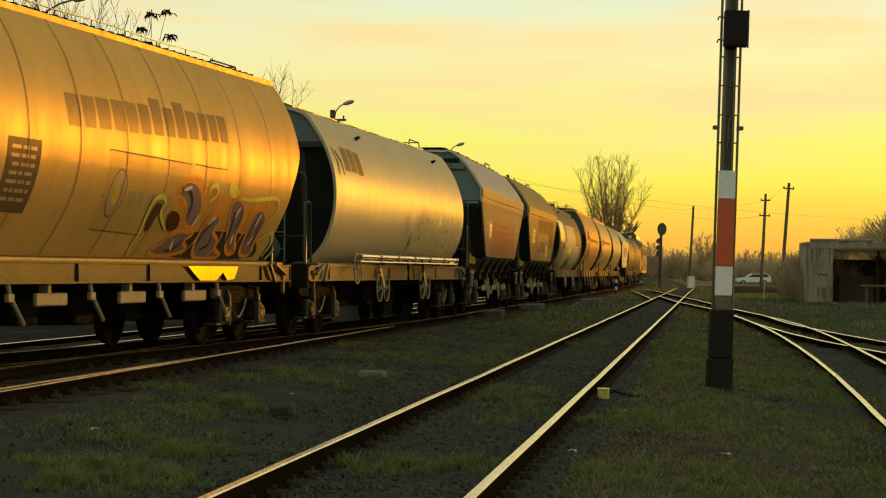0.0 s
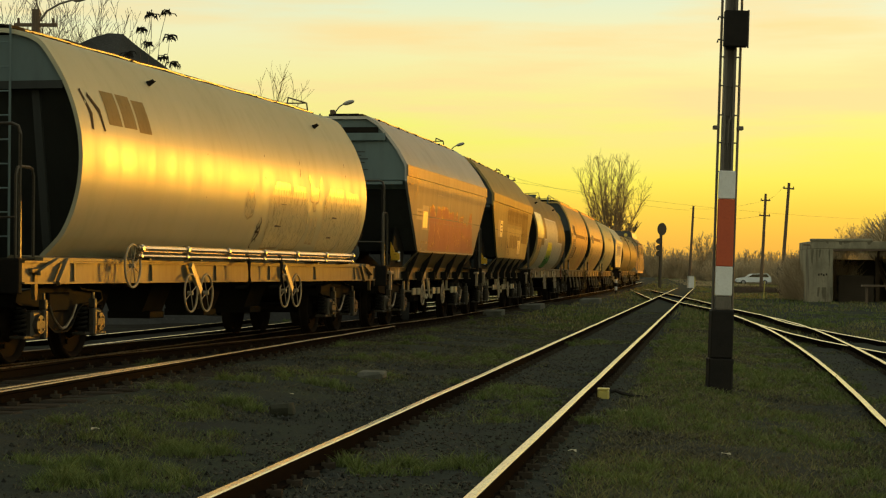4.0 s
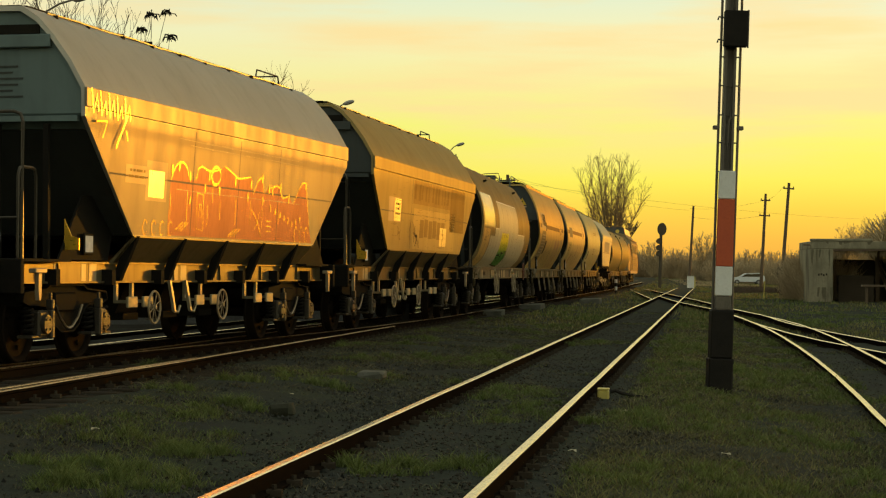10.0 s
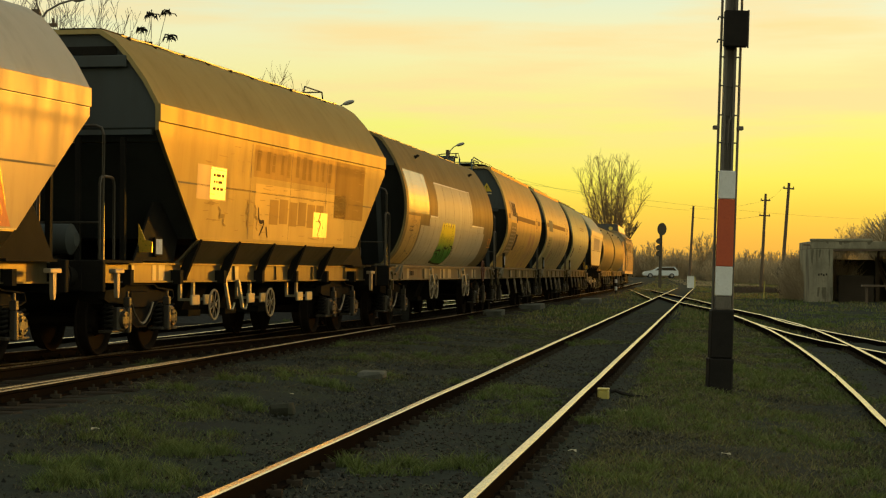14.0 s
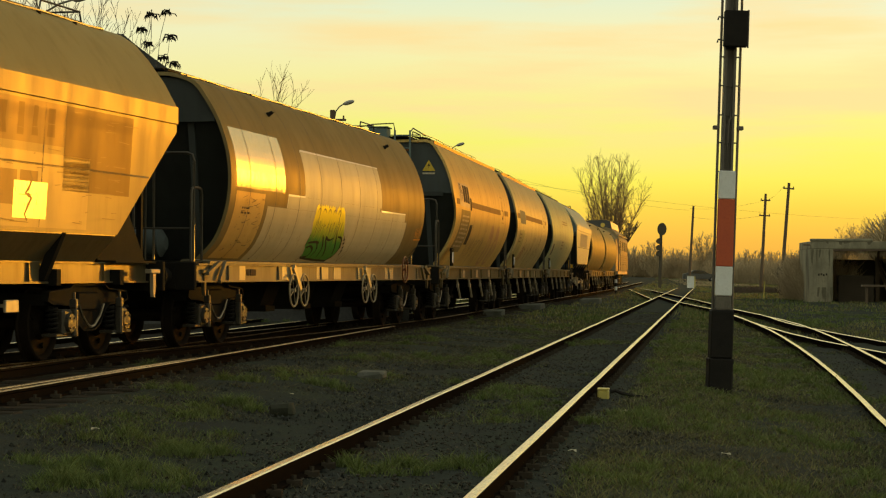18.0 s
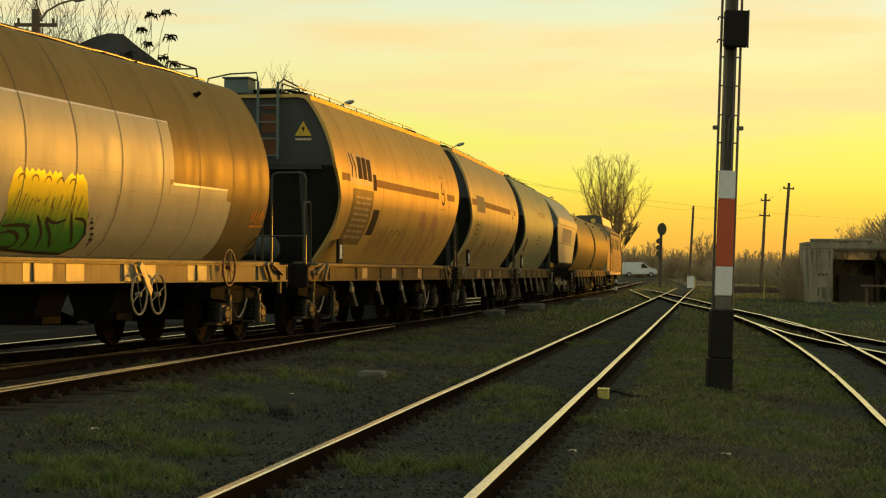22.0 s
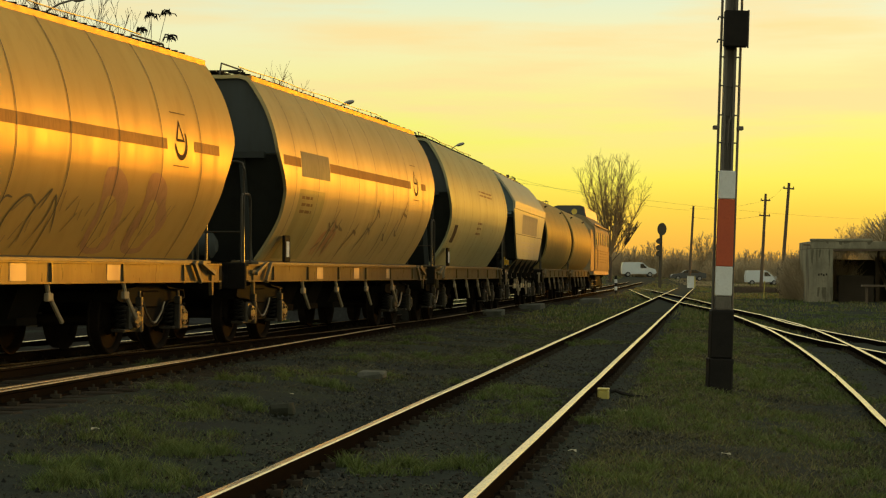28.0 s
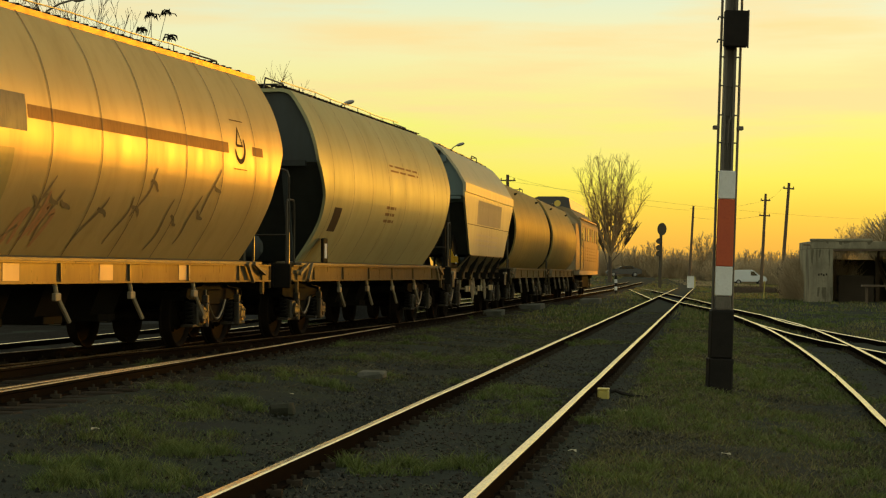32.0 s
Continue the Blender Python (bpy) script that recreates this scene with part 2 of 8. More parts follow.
def ring(bm, centre, axis, radius, r, n=20, k=6):
    """A torus."""
    q = Vector(axis).to_track_quat("Z", "Y")
    loops = []
    for i in range(n):
        a = 2 * math.pi * i / n
        c = Vector((math.cos(a), math.sin(a), 0))
        loops.append([bm.verts.new(Vector(centre) + q @ (c * (radius + r * math.cos(2 * math.pi * j / k)) + Vector((0, 0, r * math.sin(2 * math.pi * j / k))))) for j in range(k)])
    for i in range(n):
        a, b = loops[i], loops[(i + 1) % n]
        for j in range(k):
            bm.faces.new((a[j], a[(j + 1) % k], b[(j + 1) % k], b[j]))


def prism(bm, outline, axis, a, b):
    """Extrudes a closed outline of pairs along x, y or z from a to b."""
    def at(p, t):
        return {"x": (t, p[0], p[1]), "y": (p[0], t, p[1]), "z": (p[0], p[1], t)}[axis]
    lo = [bm.verts.new(at(p, a)) for p in outline]
    hi = [bm.verts.new(at(p, b)) for p in outline]
    n = len(outline)
    for i in range(n):
        bm.faces.new((lo[i], lo[(i + 1) % n], hi[(i + 1) % n], hi[i]))
    bm.faces.new(lo)
    bm.faces.new(list(reversed(hi)))


def B():
    return bmesh.new()


def thing(name, label, category, group="", kind="", at=None):
    ob = new(name)
    ob.empty_display_size = 0.3
    if at is not None:
        ob.matrix_basis = at
    return tagged(ob, label, category, group, kind)


# ---- the line that the train takes ----
RAIL_Z = 0.315
CURVE_START, CURVE_LEN, HEAD_NEAR, HEAD_FAR = -3.5543, 30.8993, 0.238, 0.129


def make_line():
    s = np.linspace(-70, 420, 4901)
    h = HEAD_NEAR + (HEAD_FAR - HEAD_NEAR) * np.clip((s - CURVE_START) / CURVE_LEN, 0, 1)
    d = s[1] - s[0]
    x = np.concatenate([[0], np.cumsum(np.sin((h[1:] + h[:-1]) / 2) * d)])
    y = np.concatenate([[0], np.cumsum(np.cos((h[1:] + h[:-1]) / 2) * d)])
    i = int(np.argmin(abs(s)))
    return s, x - x[i] - 4.9653, y - y[i] + 28.7829, h


LINE = make_line()


def on_line(s):
    return tuple(float(np.interp(s, LINE[0], LINE[k])) for k in (1, 2, 3))


def travelled(t):
    return 3.0354 * (t - 16) + 0.0055 * (t - 16) ** 2


def line_z(y):
    """Height of the running face, which climbs gently far off."""
    return RAIL_Z + 0.0028 * min(max(y - 140, 0), 90)


def wagon_pose(p0, p1, t):
    a, b = on_line(p0 - travelled(t)), on_line(p1 - travelled(t))
    head = math.atan2(b[0] - a[0], b[1] - a[1])
    return pose((a[0] + b[0]) / 2, (a[1] + b[1]) / 2, line_z((a[1] + b[1]) / 2), 0, 0, -math.degrees(head)), head


MOVES = []   # what runs on the line: thing, pivots, bogies with their places
ROLLS = []   # wheelsets: object, place in its bogie


# ---- ground ----
def step(a, b, v):
    t = np.clip((np.asarray(v, float) - a) / (b - a), 0, 1)
    return t * t * (3 - 2 * t)


def near_centre(y):
    return -0.615 + 0.1325 * (y - 11.5)


def ground_z(x, y):
    u = (np.asarray(x, float) - near_centre(np.asarray(y, float))) * 0.991
    y = np.asarray(y, float)
    z = 0.155 * step(1.7, 3.7, -u) - 0.20 * step(1.6, 3.6, u) * (1 - step(55, 95, y))
    z = z + 0.0028 * np.clip(y - 140, 0, 90)
    far = np.interp(np.asarray(x, float), [8, 26, 31, 39, 60], [1.2, 1.0, 0.55, 0.1, 0.0])
    w = step(212, 244, y)
    z = z * (1 - w) + far * w
    return z


def build_ground():
    def axis(lo, hi, fine_lo, fine_hi, d, grow):
        mid = list(np.arange(fine_lo, fine_hi, d))
        s, v = d, fine_hi
        while v < hi:
            mid.append(v)
            s *= grow
            v += s
        mid.append(hi)
        s, v, low = d, fine_lo, []
        while v > lo:
            s *= grow
            v -= s
            low.append(max(v, lo))
        return np.array(sorted(set(low)) + mid)
    xs = axis(-2500, 2500, -14, 22, 0.33, 1.16)
    ys = axis(-2500, 4200, 6, 70, 0.33, 1.06)
    gx, gy = np.meshgrid(xs, ys)
    gz = ground_z(gx, gy)
    rough = np.zeros_like(gz)
    rng = np.random.default_rng(4)
    for wave, amp in ((3.1, 0.012), (1.3, 0.010), (0.85, 0.008)):
        for k in range(4):
            a, p = rng.uniform(0, 6.28, 2)
            rough += amp * 0.6 * np.sin((gx * math.cos(a) + gy * math.sin(a)) * 6.28 / wave + p)
    u = (gx - near_centre(gy)) * 0.991
    soft = np.clip((np.abs(u) - 1.0) / 1.0, 0.25, 1) * np.clip(1.4 - gy / 120, 0, 1)
    gz = gz + rough * soft - 0.01
    verts = np.stack([gx.ravel(), gy.ravel(), gz.ravel()], 1)
    nx, ny = len(xs), len(ys)
    i = np.arange(nx * ny).reshape(ny, nx)
    faces = np.stack([i[:-1, :-1].ravel(), i[:-1, 1:].ravel(), i[1:, 1:].ravel(), i[1:, :-1].ravel()], 1)
    me = bpy.data.meshes.new("ground")
    me.from_pydata(verts.tolist(), [], faces.tolist())
    me.polygons.foreach_set("use_smooth", [True] * len(faces))
    me.materials.append(M_GROUND)
    tagged(new("ground", me), "dark trampled soil with thin winter grass", "ground", kind="structure")


build_ground()

# ---- tracks ----
RAIL_SHAPE = [(-0.027, 0.0), (-0.037, -0.008), (-0.037, -0.035), (-0.010, -0.048), (-0.010, -0.125), (-0.065, -0.14), (-0.065, -0.15),
              (0.065, -0.15), (0.065, -0.14), (0.010, -0.125), (0.010, -0.048), (0.037, -0.035), (0.037, -0.008), (0.027, 0.0)]


def rail_mesh(pts, wobble=0.0, top=None):
    """A rail with its running face on top along points x, y, z of that face."""
    P = [np.array(p, float) for p in pts]
    V, F, MI = [], [], []
    n = len(RAIL_SHAPE)
    for i, p in enumerate(P):
        d = P[min(i + 1, len(P) - 1)] - P[max(i - 1, 0)]
        d = d / np.linalg.norm(d[:2])
        side = np.array([d[1], -d[0]])
        w = wobble * math.sin(i * 1.7) + wobble * 0.6 * math.sin(i * 0.61 + 2)
        for a, b in RAIL_SHAPE:
            V.append((p[0] + side[0] * a, p[1] + side[1] * a, p[2] + b + w))
        if i:
            k = (i - 1) * n
            for j in range(n):
                F.append((k + j, k + (j + 1) % n, k + n + (j + 1) % n, k + n + j))
                MI.append(1 if j in (0, n - 2, n - 1) else 0)
    F.append(tuple(range(n)))
    F.append(tuple(range(len(V) - 1, len(V) - 1 - n, -1)))
    MI += [0, 0]
    me = bpy.data.meshes.new("rail")
    me.from_pydata(V, [], F)
    me.materials.append(M_RAIL)
    me.materials.append(top or M_RAILTOP)
    me.polygons.foreach_set("material_index", MI)
    return me


def smooth_line(pts, gap):
    """Points every gap metres along a soft line through pts."""
    P = np.array(pts, float)
    t = np.concatenate([[0], np.cumsum(np.linalg.norm(np.diff(P[:, :2], axis=0), axis=1))])
    q = np.linspace(0, t[-1], max(2, int(round(t[-1] / gap)) + 1))
    if len(P) < 3:
        return [tuple(np.interp(v, t, P[:, k]) for k in range(3)) for v in q]
    m = np.gradient(P, t, axis=0)
    out = []
    for v in q:
        i = int(np.clip(np.searchsorted(t, v) - 1, 0, len(t) - 2))
        h = t[i + 1] - t[i]
        s = min(1, (v - t[i]) / h)
        h00, h10, h01, h11 = 2 * s**3 - 3 * s**2 + 1, s**3 - 2 * s**2 + s, -2 * s**3 + 3 * s**2, s**3 - s**2
        out.append(tuple(h00 * P[i] + h10 * h * m[i] + h01 * P[i + 1] + h11 * h * m[i + 1]))
    return out


def rails_of(track, left, right, gap=1.5, top=None):
    for line in (left, right):
        ob = new("rail", rail_mesh(smooth_line(line, gap), 0.0022, top))
        ob.parent = track


def sleepers_of(track, centre, spacing, first, last, sink=0.0, length=2.5):
    """Worn wooden sleepers across a centre line given by a function of the distance: x, y, heading, z of the rail's foot."""
    bm = B()
    box(bm, -length / 2, length / 2, -0.125, 0.125, -0.13, 0.0, 0.015)
    me = finish(bm, "sleeper", M_SLEEPER)
    d = first
    rng = random.Random(7)
    while d < last:
        x, y, h, z = centre(d)
        share("sleeper", me, track, pose(x, y, z - sink + rng.uniform(-0.012, 0.006), 0, 0, -math.degrees(h) + rng.uniform(-1.2, 1.2)))
        d += spacing


M_CLIP = material("rusty_clip", (0.060, 0.050, 0.036), 0.95, second=(0.035, 0.028, 0.02), scale=5, amount=0.8, spec=0.0)


def fastenings(track, lines, spacing=0.6):
    """Small bolted plates on both sides of the rail feet, joined."""
    bm = B()
    for pts in lines:
        for p, q in zip(pts, pts[1:]):
            dx, dy = q[0] - p[0], q[1] - p[1]
            n = math.hypot(dx, dy)
            for side in (-1, 1):
                c = (p[0] + dy / n * 0.085 * side, p[1] - dx / n * 0.085 * side, p[2] - 0.125)
                box(bm, c[0] - 0.05, c[0] + 0.05, c[1] - 0.05, c[1] + 0.05, c[2] - 0.03, c[2] + 0.012)
                cyl(bm, (c[0], c[1], c[2]), (c[0], c[1], c[2] + 0.045), 0.018, n=5)
    ob = part("fastening", bm, M_CLIP, track, smooth=False)
    tagged(ob, kind="stuff")


HN = math.atan(0.1325)


def near_rail(side, y0, y1, n):
    off = 0.757 * side
    return [(near_centre(y) + off, y, 0.15) for y in np.linspace(y0, y1, n)]


near_track = thing("railway_track", "railway track with shiny worn rails sunk in dark earth", "railway track", "tracks of the yard", kind="structure")
rails_of(near_track, near_rail(-1, -60, 190, 84), near_rail(1, -60, 190, 84), 2.4)
sleepers_of(near_track, lambda d: (near_centre(d), d, HN, 0.0), 0.62, -20, 118, sink=0.03)
fastenings(near_track, [smooth_line(near_rail(-1, 5, 60, 4), 0.62), smooth_line(near_rail(1, 5, 60, 4), 0.62)])


def line_rail(off, s0, s1, gap=1.2):
    out = []
    for s in np.arange(s0, s1, gap):
        x, y, h = on_line(s)
        out.append((x + off * math.cos(h), y - off * math.sin(h), line_z(y)))
    return out


train_track = thing("railway_track", "curving railway track under the freight train with rusty rails", "railway track", "tracks of the yard", kind="structure")
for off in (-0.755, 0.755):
    ob = new("rail", rail_mesh(line_rail(off, -118, 280), 0.0015, M_RAILGLINT))
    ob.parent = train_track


def line_centre(s):
    x, y, h = on_line(s)
    return x, y, h, line_z(y) - 0.15


sleepers_of(train_track, line_centre, 0.62, -60, 150, sink=0.0)
fastenings(train_track, [line_rail(0.755, -14, 60, 0.62), line_rail(-0.755, -14, 40, 0.62)])



def track_bed():
    """The dark stone bed under the train and the turnout beside it."""
    rng = np.random.default_rng(15)
    V, F = [], []
    offs = np.linspace(-2.0, 2.0, 21)
    ss = np.arange(-60, 150, 0.3)
    for s in ss:
        x, y, h = on_line(s)
        for k, o in enumerate(offs):
            edge = min(k, len(offs) - 1 - k)
            z = line_z(y) - 0.158 + rng.uniform(-0.012, 0.010) - (0.10 if edge == 0 else 0.02 if edge == 1 else 0.0)
            q = o * (1.0 + 0.85 * float(step(6, -6, s)) if o > 0 else 1.0) + rng.uniform(-0.06, 0.06)
            V.append((x + q * math.cos(h), y - q * math.sin(h), z))
    m = len(offs)
    for i in range(len(ss) - 1):
        for k in range(m - 1):
            F.append((i * m + k, i * m + k + 1, (i + 1) * m + k + 1, (i + 1) * m + k))
    me = bpy.data.meshes.new("ballast")
    me.from_pydata(V, [], F)
    me.materials.append(M_BALLAST)
    tagged(new("track_bed", me), "dark ballast under the rails", "ballast", kind="structure")
    V, F = [], []
    centre = smooth_line([(-17.3, -46, 0), (-8.95, 14, 0), (-2.6, 60, 0), (5.1, 115, 0)], 1.0)
    offs = np.linspace(-7.0, 1.6, 18)
    for x, y, _ in centre:
        for k, o in enumerate(offs):
            edge = min(k, len(offs) - 1 - k)
            V.append((x + o + rng.uniform(-0.1, 0.1), y - o * 0.137, 0.165 + rng.uniform(-0.02, 0.02) - (0.12 if edge == 0 else 0.0)))
    m = len(offs)
    for i in range(len(centre) - 1):
        for k in range(m - 1):
            F.append((i * m + k, i * m + k + 1, (i + 1) * m + k + 1, (i + 1) * m + k))
    me = bpy.data.meshes.new("ballast")
    me.from_pydata(V, [], F)
    me.materials.append(M_BALLAST)
    tagged(new("track_bed", me), "dark bed of the track behind the train", "ballast", kind="structure")


track_bed()

straight_track = thing("railway_track", "straight leg of a turnout with a bright worn rail", "railway track", "tracks of the yard", kind="structure")
rails_of(straight_track, [(-6.15, 15.5, RAIL_Z), (-2.51, 43.0, RAIL_Z)], [(-4.64, 15.3, RAIL_Z), (-1.03, 42.6, RAIL_Z)], top=M_RAILGLINT)
blade_rail = new("rail", rail_mesh(smooth_line([(-4.94, 14.2, RAIL_Z), (-4.05, 20.8, RAIL_Z), (-3.24, 26.5, RAIL_Z - 0.004)], 1.2), 0.001, M_RAILGLINT))
blade_rail.parent = straight_track
sleepers_of(straight_track, lambda d: (-5.4 + 0.132 * (d - 15.4), d, HN, RAIL_Z - 0.15), 0.62, 12, 24, sink=-0.006)
fastenings(straight_track, [smooth_line([(-4.64, 15.3, RAIL_Z), (-1.03, 42.6, RAIL_Z)], 0.62)])

back_track = thing("railway_track", "railway track behind the train with glinting rails", "railway track", "tracks of the yard", kind="structure")
rails_of(back_track, [(-18.05, -46, 0.26), (-9.7, 14, 0.26), (-3.3, 60, 0.26), (4.4, 115, 0.26)], [(-16.5, -46, 0.26), (-8.2, 14, 0.26), (-1.85, 60, 0.26), (5.85, 115, 0.26)], 3)

right_track = thing("railway_track", "railway track with bright rails curving out of a turnout", "railway track", "tracks of the yard", kind="structure")
RIGHT_A = [(6.2, 24.0, -0.10), (7.72, 34.9, -0.08), (8.80, 43.4, -0.05), (9.87, 52.5, -0.03), (10.45, 59.5, 0.02), (10.85, 67.2, 0.06), (11.30, 78.2, 0.11), (11.95, 89.5, 0.15), (13.35, 110, 0.15), (15.5, 144, 0.16), (16.8, 172, 0.24)]
RIGHT_C = [(3.50, 13.0, -0.10), (4.64, 20.9, -0.10), (5.67, 28.05, -0.10), (6.60, 34.9, -0.09), (7.75, 44.5, -0.05), (8.60, 52.3, -0.02), (9.25, 60.0, 0.03), (9.68, 66.5, 0.09), (10.10, 75.0, 0.14), (10.95, 92.6, 0.15), (12.7, 118, 0.15)]
rails_of(right_track, RIGHT_C, RIGHT_A)
sleepers_of(right_track, lambda d: (4.05 + 0.128 * (d - 16) + 0.55, d, 0.128, -0.24), 0.62, 14, 58, sink=0.03)
link = new("rail", rail_mesh(smooth_line([(10.7, 102.3, 0.15), (15.3, 166, 0.22)], 3)))
link.parent = right_track
fastenings(right_track, [smooth_line(RIGHT_C[:6], 0.62), smooth_line(RIGHT_A[:4], 0.62)])

far_right_track = thing("railway_track", "rusty branch track leaving the turnout", "railway track", "tracks of the yard", kind="structure")
rails_of(far_right_track, [(9.68, 66.8, 0.085), (9.1, 56.0, -0.02), (8.75, 46.4, -0.06), (8.9, 39.5, -0.10), (9.3, 33, -0.12)],
         [(10.86, 67.4, 0.06), (10.3, 59.2, 0.0), (10.16, 51.5, -0.05), (10.3, 44.0, -0.10), (10.6, 37, -0.12)])

# ---- bogies, shared by all wagons ----
def wheelset_mesh():
    bm = B()
    cyl(bm, (-1.02, 0, 0), (1.02, 0, 0), 0.075, n=12)
    for s in (-1, 1):
        c = 0.75 * s
        outline = [(0.46, -0.06), (0.455, 0.055), (0.44, 0.068), (0.40, 0.05), (0.38, 0.018), (0.20, 0.012), (0.16, 0.07), (0.10, 0.085)]
        inner = [(0.485, -0.075), (0.48, -0.10), (0.44, -0.09), (0.40, -0.05), (0.38, -0.018), (0.18, -0.03), (0.10, -0.08)]
        loop = [(r, a) for r, a in reversed(outline)] + inner
        n, rings = 24, []
        for k in range(n):
            t = 2 * math.pi * k / n
            rings.append([bm.verts.new((c + a * s, r * math.cos(t), r * math.sin(t))) for r, a in loop])
        for k in range(n):
            p, q = rings[k], rings[(k + 1) % n]
            for j in range(len(loop) - 1):
                bm.faces.new((p[j], p[j + 1], q[j + 1], q[j]))
        for k in range(3):
            t = 2 * math.pi * k / 3
            cyl(bm, (c + 0.05 * s, 0.27 * math.cos(t), 0.27 * math.sin(t)), (c + 0.02 * s, 0.27 * math.cos(t), 0.27 * math.sin(t)), 0.035, n=8)
    return finish(bm, "wheelset", M_WHEEL, True)


M_ROD = material("bright_rod", (0.22, 0.18, 0.12), 0.3, 0.6, second=(0.10, 0.08, 0.05), scale=6, amount=0.5, spec=0.1)


def bogie_meshes():
    out = {}
    bm = B()
    side = [(-1.28, 0.76), (-1.24, 0.86), (-0.62, 0.90), (-0.5, 0.95), (0.5, 0.95), (0.62, 0.90), (1.24, 0.86), (1.28, 0.76), (1.14, 0.72), (0.66, 0.70),
            (0.50, 0.62), (0.36, 0.45), (0.18, 0.37), (-0.18, 0.37), (-0.36, 0.45), (-0.50, 0.62), (-0.66, 0.70), (-1.14, 0.72)]
    for s in (-1, 1):
        prism(bm, side, "x", s * 0.96, s * 0.985)
        # flanges round the side frame
        for a, b in zip(side, side[1:] + side[:1]):
            box_between(bm, (s * 1.0, a[0], a[1]), (s * 1.0, b[0], b[1]), 0.10, 0.022)
        box(bm, s * 0.93 - 0.06, s * 0.93 + 0.10, -0.32, 0.32, 0.62, 0.86, 0.02)
    box(bm, -0.98, 0.98, -0.22, 0.22, 0.55, 0.88, 0.03)
    for y in (-1.22, 1.22):
        box(bm, -0.98, 0.98, y - 0.05, y + 0.05, 0.70, 0.84)
    out["frame"] = finish(bm, "bogie", M_DARK, True)
    bm = B()
    box(bm, -0.10, 0.12, -0.14, 0.14, -0.16, 0.17, 0.03)
    cyl(bm, (0.10, 0, 0), (0.17, 0, 0), 0.125, 0.115, n=16)
    for k in range(4):
        t = math.pi / 4 + k * math.pi / 2
        cyl(bm, (0.165, 0.085 * math.cos(t), 0.085 * math.sin(t)), (0.185, 0.085 * math.cos(t), 0.085 * math.sin(t)), 0.016, n=6)
    box(bm, -0.10, 0.10, -0.32, 0.32, -0.17, -0.13, 0.01)
    out["axle_box"] = finish(bm, "axle_box", M_STEEL, True)
    bm = B()
    tube(bm, [(0.066 * math.cos(k * 0.52), 0.066 * math.sin(k * 0.52), 0.02 + k * 0.0049) for k in range(67)], 0.019, 6)
    out["spring"] = finish(bm, "spring", M_DARK, True)
    bm = B()
    tube(bm, [(0, -0.40, 0.60), (0, -0.28, 0.45), (0, -0.1, 0.33), (0, 0.0, 0.31), (0, 0.1, 0.33), (0, 0.28, 0.45), (0, 0.40, 0.60)], 0.018, 6)
    out["brake_hanger"] = finish(bm, "brake_hanger", M_ROD, True)
    bm = B()
    box(bm, -0.05, 0.05, -0.045, 0.045, 0.30, 0.66, 0.02)
    box(bm, -0.045, 0.045, -0.04, 0.04, 0.66, 0.78, 0.01)
    cyl(bm, (0, 0, 0.78), (0, 0, 0.86), 0.02, n=6)
    out["damper"] = finish(bm, "damper", M_STEEL, True)
    out["wheelset"] = wheelset_mesh()
    return out


def box_between(bm, a, b, width, thick):
    """A flat bar from a to b, width along x, thick across."""
    a, b = Vector(a), Vector(b)
    d = b - a
    up = Vector((1, 0, 0))
    w = d.cross(up).normalized() * thick / 2
    u = up * width / 2
    vs = [bm.verts.new(p + su * u + sw * w) for p in (a, b) for su, sw in ((-1, -1), (1, -1), (1, 1), (-1, 1))]
    for f in ((0, 1, 2, 3), (7, 6, 5, 4), (0, 4, 5, 1), (1, 5, 6, 2), (2, 6, 7, 3), (3, 7, 4, 0)):
        bm.faces.new([vs[i] for i in f])


BOGIE = bogie_meshes()


def add_bogie(wagon, y):
    b = share("bogie", BOGIE["frame"], wagon, pose(0, y, 0))
    for dy in (-0.9, 0.9):
        w = share("wheelset", BOGIE["wheelset"], b, pose(0, dy, 0.46))
        ROLLS.append((w, dy))
        for s in (-1, 1):
            share("axle_box", BOGIE["axle_box"], b, pose(1.03 * s, dy, 0.48, 0, 0, 0 if s > 0 else 180))
            for e in (-0.24, 0.24):
                share("spring", BOGIE["spring"], b, pose(1.03 * s, dy + e, 0.34))
        share("damper", BOGIE["damper"], b, pose(1.15, dy + (0.16 if dy > 0 else -0.16) * -1, 0.0))
    share("brake_hanger", BOGIE["brake_hanger"], b, pose(1.07, 0, 0.10))
    return b


# ---- wagons ----
DRUM = [(0.0, 4.33), (0.5, 4.33), (0.93, 4.29), (1.09, 4.08), (1.23, 3.84), (1.40, 3.38), (1.47, 3.0), (1.485, 2.75), (1.465, 2.45), (1.39, 2.15), (1.26, 1.85), (1.08, 1.55), (0.9, 1.29)]
BARREL = [(0.0, 4.12), (0.55, 4.12), (0.9, 3.99), (1.08, 3.76), (1.22, 3.53), (1.36, 3.2), (1.45, 2.85), (1.475, 2.55), (1.45, 2.2), (1.36, 1.85), (1.22, 1.56), (0.95, 1.28)]
HOPPER = [(0.0, 4.42), (0.62, 4.42), (0.84, 4.28), (1.05, 4.05), (1.28, 3.74), (1.46, 3.42), (1.47, 3.36), (1.47, 3.05), (1.455, 2.9), (1.38, 1.60)]


def half_width(profile, z):
    zs = [p[1] for p in reversed(profile)]
    xs = [p[0] for p in reversed(profile)]
    return float(np.interp(z, zs, xs))


def half_height(profile, x):
    top = [p for p in profile if p[1] > 3.0]
    return float(np.interp(x, [p[0] for p in top], [p[1] for p in top]))


